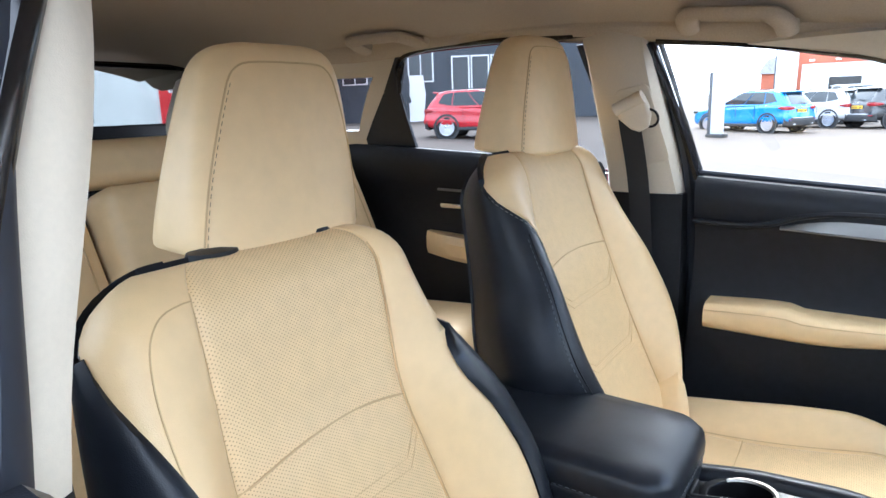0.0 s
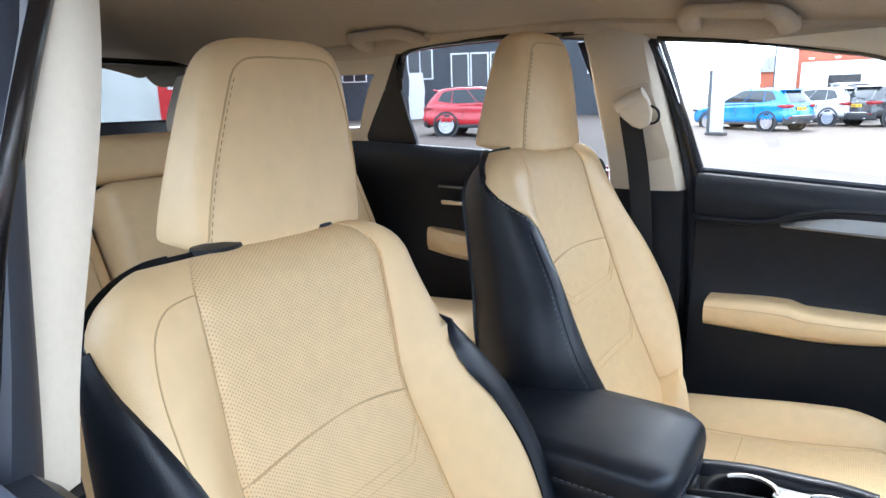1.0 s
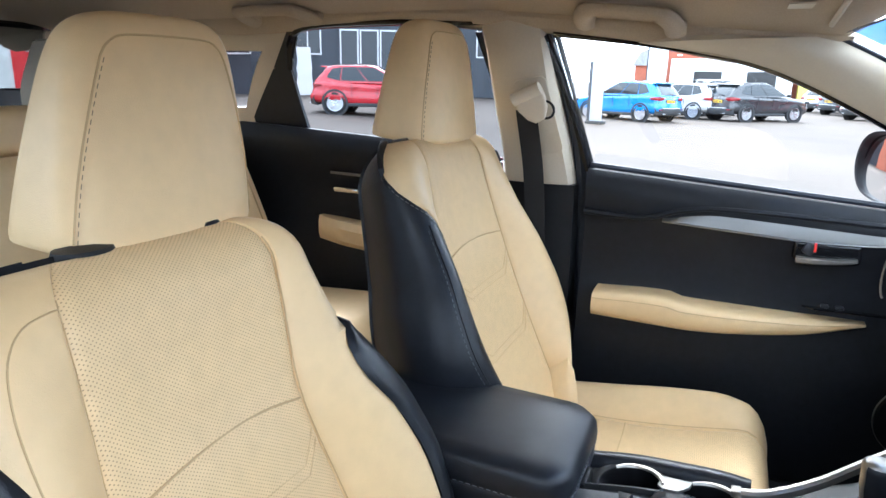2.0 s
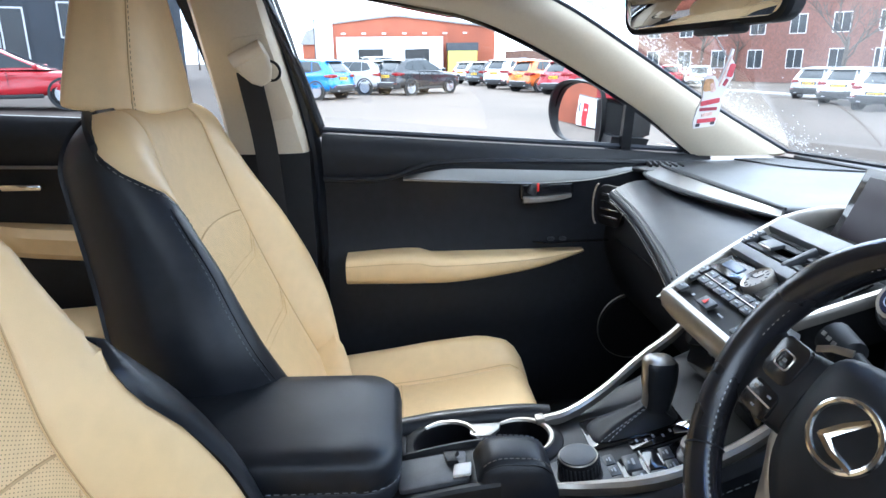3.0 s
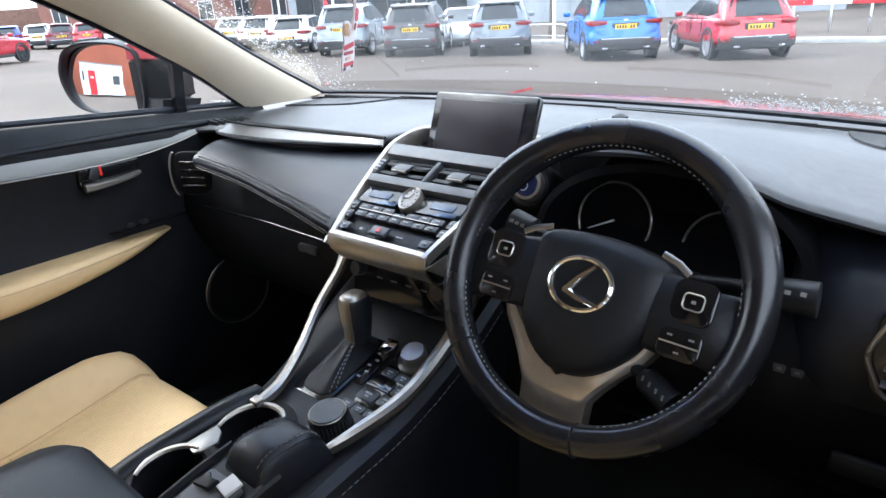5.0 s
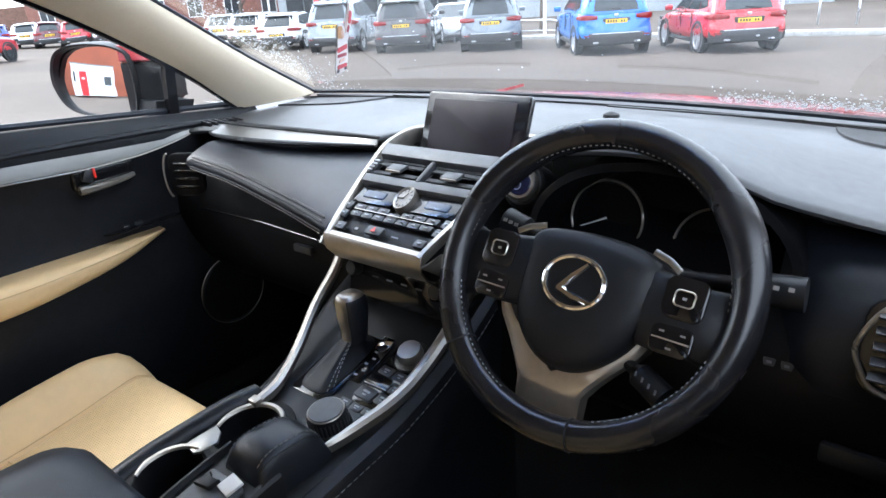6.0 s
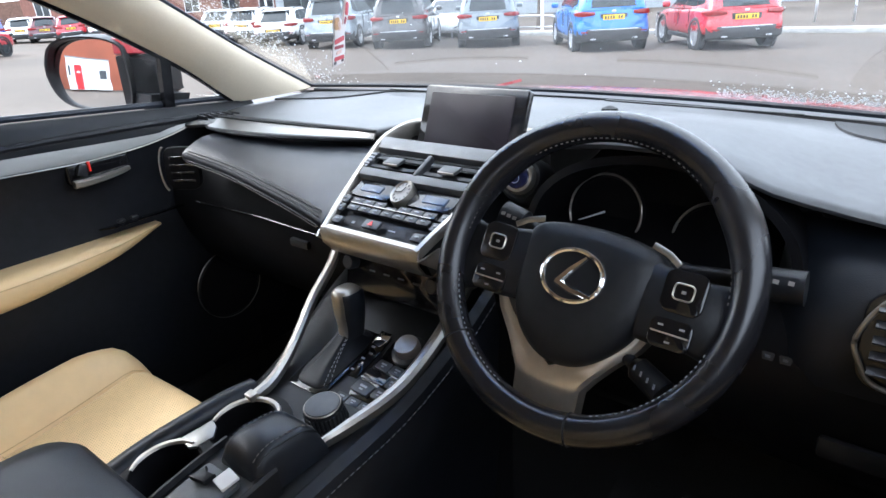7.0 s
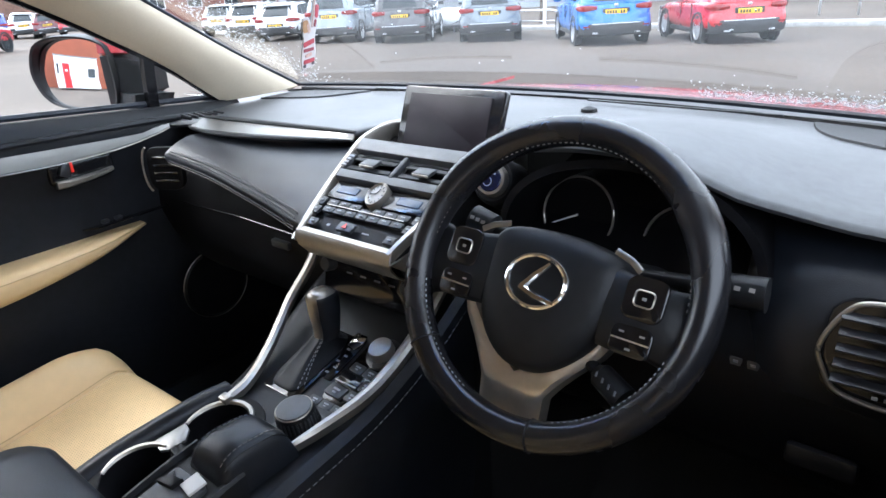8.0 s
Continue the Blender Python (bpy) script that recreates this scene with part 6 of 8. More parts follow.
    part("lid_tab", box((0.082, 0.047, rise(0.047) + 0.002), (0.024, 0.022, 0.004), 0.001, m=pose(0, 0, 0, 12, 0, -8)), mat("pale_tab", (0.62, 0.60, 0.58), 0.45), tray, "small bright tab")
    part("lid_catch", prism([(-0.014, -0.010), (0.010, -0.006), (0.012, 0.008), (0.0, 0.004), (-0.008, 0.010)], 0.006, Matrix.Translation((0.056, 0.036, rise(0.036) + 0.001)) @ pose(0, 0, 0, 10), 0.001), PLASTIC, tray)
    # wrist rest: flat padded top with stitched edges
    rows = []
    for k in range(15):
        t = k / 14
        y = 0.064 + 0.096 * t
        top = lerp([(0, 0.836), (0.06, 0.848), (0.16, 0.857), (0.35, 0.862), (0.7, 0.861), (0.86, 0.854), (0.95, 0.842), (1, 0.826)], t)
        base = lerp(tab, y) + 0.004
        x0, x1 = 0.046 + 0.010 * t, 0.116 + 0.006 * t
        mid, half = (x0 + x1) / 2, (x1 - x0) / 2
        rows.append([Vector((mid + half * u, y, base + (top - base) * v)) for u, v in ((-1, 0), (-1.0, 0.5), (-0.98, 0.80), (-0.90, 0.93), (-0.74, 0.985), (-0.35, 1.0), (0.05, 1.0), (0.42, 0.985), (0.64, 0.95), (0.80, 0.87), (0.92, 0.70), (1.0, 0.42), (1.02, 0))])
    wr = part("wrist_rest", loft(rows, closed=True), BLACKL, c, "padded black leather wrist rest", sharp=60)
    part("seam", stitches([r[8] + Vector((0.0, 0, 0.0012)) for r in rows[1:-1]], 0.0045, 0.0025, 0.0007), MIDTHREAD, wr)
    part("seam", stitches([r[3] + Vector((0.0, 0, 0.0012)) for r in rows[1:-1]], 0.0045, 0.0025, 0.0007), DARKTHREAD, wr)
    part("seam", tube([r[9] + Vector((0.0004, 0, 0.0004)) for r in rows[1:-1]], 0.0010, 5), PLASTIC, wr)
    # turning knob and keys behind it
    slope = lambda y: math.degrees(math.atan((lerp(tab, y + 0.01) - lerp(tab, y - 0.01)) / 0.02))
    on_top = lambda x, y, up=0.0, turn=0.0: Matrix.Translation((x, y, lerp(tab, y) + up)) @ pose(0, 0, 0, slope(y), 0, turn)

    def console_key(x, y, w, h, turn, tall=0.002):
        m = on_top(x, y, 0.0005, turn)
        kk = part("key", prism(rounded(w, h, 0.002, 2), tall, m, 0.0007), KEYCAP, c)
        part("key_mark", box((0, 0, 0), (w * 0.4, h * 0.16, 0.0006), 0, m=m @ Matrix.Translation((0, h * 0.1, tall + 0.0003))), GREYTHREAD, kk)
        part("key_mark", box((0, 0, 0), (w * 0.2, h * 0.12, 0.0006), 0, m=m @ Matrix.Translation((0, -h * 0.18, tall + 0.0003))), GREYTHREAD, kk)

    part("knob_plate", prism(rounded(0.068, 0.072, 0.012), 0.003, on_top(0.079, 0.198, 0.0), 0.001), KEYCAP, c)
    m = on_top(0.079, 0.197, 0.002)
    kn = part("control_knob", lathe([(0.029, 0), (0.0285, 0.005), (0.026, 0.007), (0.0255, 0.024), (0.0245, 0.028), (0.022, 0.0295), (0.001, 0.0295)], m, 36), PLASTIC, c, "black rotary control knob")
    part("knob_top", lathe([(0.0225, 0.027), (0.0225, 0.0305), (0.020, 0.0312), (0.001, 0.0312)], m, 32), DASH, kn)
    for k in range(30):
        a = 2 * math.pi * k / 30
        part("knob_rib", box((0, 0, 0), (0.0012, 0.0022, 0.016), 0, m=m @ pose(0.0262 * math.cos(a), 0.0262 * math.sin(a), 0.0155, 0, 0, math.degrees(a))), KEYCAP, kn)
    part("knob_ring", tube([m @ Vector((0.0238 * math.cos(a), 0.0238 * math.sin(a), 0.0285)) for a in (2 * math.pi * k / 36 for k in range(36))], 0.0011, 5, closed=True), SILVER, kn)
    for x in (0.062, 0.084, 0.106):
        console_key(x, 0.239, 0.0205, 0.013, 0)
    # gear lever in its gaiter
    part("gear_plate", prism(rounded(0.072, 0.135, 0.006), 0.004, on_top(0.0, 0.290, 0.0), 0.0015), GLOSSBLACK, c)
    rows = []
    for t, w, d in ((0.0, 0.031, 0.058), (0.08, 0.030, 0.056), (0.25, 0.024, 0.044), (0.5, 0.0175, 0.029), (0.75, 0.0135, 0.019), (1.0, 0.012, 0.014)):
        x, y = 0.0 + 0.002 * t, 0.288 + 0.032 * t
        base = lerp(tab, 0.288) + 0.005 + 0.034 * t
        rows.append([Vector((x + w * math.copysign(abs(math.cos(a)) ** 0.5, math.cos(a)), y + d * math.copysign(abs(math.sin(a)) ** 0.5, math.sin(a)), base + (1 - t) * 0.27 * d * math.copysign(abs(math.sin(a)) ** 0.5, math.sin(a)) + 0.0012 * math.sin(a * 9) * math.sin(math.pi * t))) for a in (2 * math.pi * k / 40 for k in range(40))])
    rows = [[Vector(q) for q in col] for col in zip(*[smooth_path(cc, 3) for cc in zip(*rows)])]
    gt = part("gaiter", loft(rows), DOORSKIN, c, "black leather gaiter", sharp=60)
    for k in (35, 37):
        part("seam", stitches([r[k] + Vector((0.0008, -0.0008, 0.0008)) for r in rows], 0.004, 0.003, 0.0006), GREYTHREAD, gt)
    rows = []
    for z, w, d, y in ((0.862, 0.0150, 0.018, 0.318), (0.880, 0.0160, 0.019, 0.320), (0.900, 0.0180, 0.022, 0.320), (0.917, 0.0190, 0.0225, 0.320), (0.929, 0.0180, 0.022, 0.319), (0.936, 0.0130, 0.016, 0.318), (0.938, 0.006, 0.007, 0.318)):
        rows.append([Vector((0.004 + w * math.copysign(abs(math.cos(a)) ** 0.75, math.cos(a)), y + d * math.copysign(abs(math.sin(a)) ** 0.75, math.sin(a)), z)) for a in (2 * math.pi * k / 24 for k in range(24))])
    rows = [[Vector(q) for q in col] for col in zip(*[smooth_path(cc, 3) for cc in zip(*rows)])]
    lever = part("gear_knob", loft(rows), SILVER, c, "satin silver gear knob with black leather grip", sharp=60)
    grip = [[p + Vector((0.0016, 0.0006, 0.0)) for p in (r[20:] + r[:6])] for r in rows[:-5]]
    part("knob_grip", slab(grip, 0.002), BLACKL, lever, "black leather grip")
    lens = part("gear_display", prism(rounded(0.026, 0.082, 0.003), 0.003, on_top(0.043, 0.312), 0.001), GLOSSBLACK, c)
    for k in range(5):
        part("display_mark", box((0, 0, 0), (0.006, 0.003, 0.0006), 0, m=on_top(0.040 + 0.005 * (k % 2), 0.282 + 0.011 * k, 0.0034)), GREYTHREAD, lens)
    part("chrome_corner", prism([(-0.011, -0.012), (0.006, -0.014), (0.012, 0.0), (0.010, 0.013), (-0.011, 0.013)], 0.002, on_top(0.043, 0.342, 0.002), 0.0006), CHROME, lens)
    # drive mode dial, keys and a small tray
    part("key_panel", prism(rounded(0.066, 0.125, 0.008), 0.003, on_top(0.096, 0.307), 0.001), GLOSSBLACK, c)
    m = on_top(0.101, 0.338, 0.002)
    dm = part("mode_dial", lathe([(0.0265, 0), (0.026, 0.006), (0.022, 0.008)], m, 32), KEYCAP, c)
    part("dial_cap", lathe([(0.0185, 0.004), (0.018, 0.018), (0.0165, 0.021), (0.001, 0.022)], m, 32), SILVER, dm, "satin silver dial cap")
    for x, y, w, h in ((0.080, 0.306, 0.024, 0.015), (0.106, 0.305, 0.024, 0.015), (0.114, 0.285, 0.016, 0.018), (0.080, 0.263, 0.032, 0.020), (0.110, 0.264, 0.022, 0.018)):
        console_key(x, y, w, h, -4, 0.0042)
    part("key_tray", prism(rounded(0.042, 0.020, 0.003), 0.0035, on_top(0.083, 0.286, 0.001), 0.001), GLOSSBLACK, c)
    part("tray_edge", box((0, 0, 0), (0.040, 0.0016, 0.001), 0, m=on_top(0.083, 0.2765, 0.0048)), SILVER, c)
    # radio slot under the stack
    rad = root("radio", "black radio unit with a disc slot and two knobs", "radio")
    m = frame_of((CX, 0.418, 0.938), (1, 0, 0), (0, 0.22, 1))
    part("radio_face", prism(rounded(0.205, 0.118, 0.008), 0.012, m @ Matrix.Translation((0, 0, -0.004)), 0.003), GLOSSBLACK, rad)
    part("disc_slot", box((0, 0, 0), (0.15, 0.006, 0.003), 0.001, m=m @ Matrix.Translation((0, 0.022, 0.009))), PLASTIC, rad)
    part("radio_line", box((0, 0, 0), (0.125, 0.0025, 0.002), 0, m=m @ Matrix.Translation((0, 0.0, 0.009))), SILVER, rad, "thin bright line")
    for sg in (-1, 1):
        part("radio_knob", lathe([(0.012, 0), (0.012, 0.014), (0.010, 0.017), (0.001, 0.017)], m @ Matrix.Translation((sg * 0.085, -0.012, 0.008)), 20), KEYCAP, rad)
    for k in range(4):
        part("radio_mark", box((0, 0, 0), (0.012, 0.0025, 0.001), 0, m=m @ Matrix.Translation((-0.045 + 0.03 * k, -0.02, 0.0086))), DARKTHREAD, rad)
    part("pocket", box((CX, 0.47, 0.885), (0.21, 0.05, 0.05), 0.008), PLASTIC, rad)
    # armrest lid
    a = root("armrest", "padded black leather armrest lid with pale stitching", "armrest")
    def ring(k, z, bow=0.0):
        out = []
        for x, y in rounded(0.235 * k, 0.355 * k, 0.045 * k, 5):
            out.append(Vector((-0.004 + x, -0.205 + y, z + bow - 0.02 * (-0.205 + y + 0.03) - 0.012)))
        return out
    rows = [ring(0.93, 0.795), ring(0.97, 0.80), ring(0.985, 0.815), ring(0.99, 0.832), ring(0.975, 0.8345), ring(0.99, 0.838), ring(1.0, 0.85), ring(0.985, 0.866), ring(0.93, 0.876), ring(0.7, 0.880), ring(0.35, 0.881)]
    lid = part("armrest_lid", loft(rows), BLACKL, a, sharp=60)
    loop = [p.lerp(Vector((-0.004, -0.205, p.z)), -0.004) for p in rows[5]]
    part("seam", stitches(loop + loop[:1], 0.006, 0.004, 0.0008), DARKTHREAD, lid)
    part("armrest_box", box((-0.004, -0.21, 0.70), (0.225, 0.35, 0.20), 0.01), PLASTIC, a)
    part("box_latch", box((0.0, -0.026, 0.80), (0.05, 0.008, 0.03), 0.003), PLASTIC, a)


console()


# ---- steering wheel ----
def steering_wheel():
    w = root("steering_wheel", "worn black leather steering wheel turned slightly, silver lower spoke", "steering wheel")
    nrm = Vector((0.053, -0.84, 0.54))
    m = frame_of((0.370, 0.322, 1.044), (0.25, 0.007, -0.016), (0.0, 0.52, 0.854))
    R, r = 0.1565, 0.0162
    rows = []
    for i in range(96):
        a = 2 * math.pi * i / 96
        thick = 1 + 0.14 * sum(math.exp(-((((math.degrees(a) - c + 180) % 360) - 180) / 16) ** 2) for c in (35, 145))
        row = []
        for k in range(14):
            b = 2 * math.pi * k / 14
            row.append(m @ Vector(((R + r * thick * math.cos(b)) * math.cos(a), (R + r * thick * math.cos(b)) * math.sin(a), 0.0175 * thick * math.sin(b))))
        rows.append(row)
    bm = bmesh.new()
    sheet(bm, rows, close_u=True, close_v=True)
    rim = part("rim", bm, WHEELL, w, "worn shiny leather rim", sharp=60)
    for ang in (43, 137, 222, 283):
        a = radians(ang)
        pts = [m @ Vector(((R + r * 1.03 * math.cos(b)) * math.cos(a), (R + r * 1.03 * math.cos(b)) * math.sin(a), 0.0182 * math.sin(b))) for b in (2 * math.pi * k / 16 for k in range(16))]
        part("rim_seam", tube(pts, 0.0009, 4, closed=True), PLASTIC, rim)
    for a0, a1 in ((3, 177), (196, 252), (292, 344)):
        pts = []
        for k in range(61):
            a = radians(a0 + (a1 - a0) * k / 60)
            rr = R - r * 0.93
            pts.append(m @ Vector((rr * math.cos(a), rr * math.sin(a), 0.0075)))
        part("rim_stitching", stitches(pts, 0.0026, 0.0036, 0.0006), MIDTHREAD if a0 == 3 else GREYTHREAD, rim, "grey cross stitching")
    # hub pad: rounded shield
    shield = smooth_path([(-0.062, 0.048, 0), (0.0, 0.055, 0), (0.062, 0.046, 0), (0.078, 0.02, 0), (0.074, -0.02, 0), (0.054, -0.060, 0), (0.018, -0.090, 0), (-0.024, -0.092, 0), (-0.059, -0.064, 0), (-0.076, -0.02, 0), (-0.078, 0.022, 0)], 5, closed=True)
    def sring(k, z):
        return [m @ Vector((p.x * k, p.y * k - 0.002 * (1 - k) - 0.004, z - 0.030)) for p in shield]
    hub = part("hub_pad", loft([sring(0.96, -0.045), sring(1.0, -0.01), sring(1.0, 0.012), sring(0.975, 0.022), sring(0.9, 0.030), sring(0.7, 0.036), sring(0.4, 0.039), sring(0.1, 0.040)]), PLASTIC, w, "grained black airbag cover", sharp=60)
    c = Vector((-0.006, -0.006, -0.030))
    ov = [m @ (c + Vector((0.0325 * math.cos(a), 0.0265 * math.sin(a), 0.0395))) for a in (2 * math.pi * k / 40 for k in range(40))]
    badge = part("badge_ring", tube(ov, 0.0030, 8, closed=True, up=nrm), CHROME, hub, "chrome oval badge")
    part("badge_stroke", tube([m @ (c + Vector(p)) for p in ((0.010, 0.021, 0.040), (-0.002, 0.006, 0.0415), (-0.013, -0.010, 0.0415))], [0.0024, 0.0040, 0.0044], 6, up=nrm), CHROME, badge)
    part("badge_stroke", tube([m @ (c + Vector(p)) for p in ((-0.014, -0.009, 0.0415), (0.004, -0.015, 0.0415), (0.026, -0.017, 0.040))], [0.0044, 0.0040, 0.0026], 6, up=nrm), CHROME, badge)
    part("embossed_mark", box((0, 0, 0), (0.03, 0.003, 0.001), 0, m=m @ pose(0.0, -0.045, 0.0045)), DASH, hub)
    # side spokes with key clusters
    face = m
    m = face @ Matrix.Translation((0, -0.006, -0.012))
    for sg in (-1, 1):
        rows = []
        for x, y0, y1, z in ((0.066, 0.038, -0.040, 0.006), (0.09, 0.034, -0.042, 0.008), (0.118, 0.030, -0.040, 0.006), (0.142, 0.032, -0.046, 0.002), (0.152, 0.036, -0.052, -0.004)):
            rows.append([m @ Vector((sg * x, y, z + dz)) for y, dz in ((y0, -0.02), (y0, 0.0), (y0 - 0.006, 0.006), ((y0 + y1) / 2, 0.009), (y1 + 0.006, 0.006), (y1, 0.0), (y1, -0.02))])
        spoke = part("spoke", loft(rows), PLASTIC, w, sharp=70)
        pad = part("key_pad", prism(rounded(0.040, 0.042, 0.010), 0.005, m @ Matrix.Translation((sg * 0.102, 0.014, 0.0125)), 0.002), GLOSSBLACK, spoke)
        part("key_ring", tube([m @ Vector((sg * 0.102 + x * 0.85, 0.014 + y * 0.85, 0.0185)) for x, y in rounded(0.022, 0.018, 0.005)], 0.0009, 5, closed=True), SPOKE, pad, "chrome key outline")
        part("key_mark", box((0, 0, 0), (0.004, 0.003, 0.001), 0, m=m @ Matrix.Translation((sg * 0.102, 0.014, 0.0180))), MIDTHREAD, pad)
        low = part("key_pad", prism(rounded(0.040, 0.029, 0.008), 0.005, m @ Matrix.Translation((sg * 0.100, -0.027, 0.0115)), 0.002), GLOSSBLACK, spoke)
        part("key_line", box((0, 0, 0), (0.036, 0.0016, 0.0012), 0, m=m @ Matrix.Translation((sg * 0.100, -0.027, 0.0168))), SPOKE, low)
        for dx, dy in ((-0.010, 0.007), (0.010, 0.007), (0, -0.008)):
            part("key_mark", box((0, 0, 0), (0.005, 0.002, 0.0008), 0, m=m @ Matrix.Translation((sg * 0.100 + dx, -0.027 + dy, 0.0167))), MIDTHREAD, low)
        part("spoke_trim", tube([m @ Vector((sg * x, y, z)) for x, y, z in ((0.060, 0.052, 0.008), (0.078, 0.046, 0.010), (0.090, 0.038, 0.011))], 0.0034, 8, flat=0.35, up=nrm), SILVER, spoke)
    m = face @ Matrix.Translation((0, -0.004, -0.036))
    # lower spoke: silver fork widening to the hub
    rows = []
    for y, xo, xi, z in ((-0.040, 0.088, 0.074, 0.010), (-0.056, 0.080, 0.060, 0.011), (-0.080, 0.060, 0.030, 0.013), (-0.098, 0.047, 0.0, 0.015), (-0.113, 0.038, 0.0, 0.015), (-0.116, 0.0375, 0.0, 0.014), (-0.130, 0.037, 0.0, 0.009), (-0.146, 0.0365, 0.0, 0.003)):
        rows.append((y, xo, xi, z))
    for sg in (-1, 1):
        rws = [[m @ Vector((sg * x - 0.011, y, zz)) for x, zz in ((xo, z - 0.022), (xo, z), (xo - 0.005, z + 0.004), (xi * 0.5 + xo * 0.5, z + 0.005), (xi, z + 0.005), (xi, z - 0.022))] for y, xo, xi, z in rows]
        part("lower_spoke", loft(rws), SPOKE, w, "satin silver fork spoke")
    m = face
    part("column", lathe([(0.045, -0.12), (0.04, -0.03), (0.05, -0.02)], m, 20), PLASTIC, w)
    # stalks
    for sg, lab in ((-1, "black lights stalk with white marks"), (1, "black wiper stalk with white marks")):
        stk = root("column_stalk", lab, "stalk", "column stalks")
        a, b = m @ Vector((sg * 0.05, 0.03, -0.055)), m @ Vector((sg * (0.135 if sg < 0 else 0.192), 0.045 if sg < 0 else 0.046, -0.05))
        part("stalk_arm", tube([a, a.lerp(b, 0.6), a.lerp(b, 0.66), b], [0.007, 0.009, 0.016, 0.017], 14), PLASTIC, stk)
        for k in range(3):
            p = a.lerp(b, 0.74 + 0.09 * k) + nrm * 0.0172
            part("stalk_mark", box((0, 0, 0), (0.005, 0.004, 0.001), 0, m=Matrix.Translation(p) @ m.to_3x3().to_4x4()), MIDTHREAD, stk)
    low = root("cruise_stalk", "short black cruise control stalk below the wheel", "stalk")
    a, b = m @ Vector((0.045, -0.06, -0.03)), m @ Vector((0.105, -0.088, -0.02))
    part("stalk_arm", tube([a, a.lerp(b, 0.4), a.lerp(b, 0.5), b], [0.006, 0.007, 0.013, 0.014], 12), PLASTIC, low)
    for k in range(4):
        p = a.lerp(b, 0.5 + 0.13 * k) + nrm * 0.0145
        part("stalk_mark", box((0, 0, 0), (0.0018, 0.005, 0.001), 0, m=Matrix.Translation(p) @ m.to_3x3().to_4x4()), DARKTHREAD, low)


steering_wheel()

# ---- car park ----
def tarmac():
    m = mat("wet_asphalt", (0.110, 0.091, 0.077), 0.80, spec=0.12, vary=0.18, scale=14, stain=0.35, stain_scale=0.16, bump=0.4, bump_scale=90)
    bm = bmesh.new()
    n = 130
    rows = []
    for i in range(n + 1):
        r = 1500 * (i / n) ** 3.2
        rows.append([(r * math.cos(a), r * math.sin(a), ground_at(r * math.sin(a))) for a in (2 * math.pi * k / 144 for k in range(144))])
    sheet(bm, rows[1:], close_u=True)
    bm.faces.new([bm.verts.new(p) for p in rows[1]])
    bmesh.ops.remove_doubles(bm, verts=bm.verts, dist=1e-5)
    thing("ground", bm, m, "wet grey asphalt of the car park", kind="structure")


tarmac()

TYRE = mat("tyre_rubber", (0.015, 0.015, 0.016), 0.8, vary=0.2, scale=40)
ALLOY = mat("alloy_rim", (0.55, 0.56, 0.58), 0.3, metal=0.9, vary=0.1, scale=30)
CARGLASS = mat("dark_car_glass", (0.020, 0.026, 0.030), 0.08, vary=0.1, scale=2)
TAIL = mat("tail_lamp_red", (0.22, 0.008, 0.010), 0.15, vary=0.2, scale=15)
PLATE = mat("yellow_plate", (0.80, 0.50, 0.03), 0.45)
PLATEBAR = mat("plate_bars", (0.03, 0.03, 0.03), 0.6)
CLADDING = mat("grey_cladding", (0.03, 0.031, 0.033), 0.65, vary=0.2, scale=20)


def paint(name, color):
    return mat(name, color, 0.28, vary=0.05, scale=8, coat=0.7, stain=0.08, stain_scale=1.5)


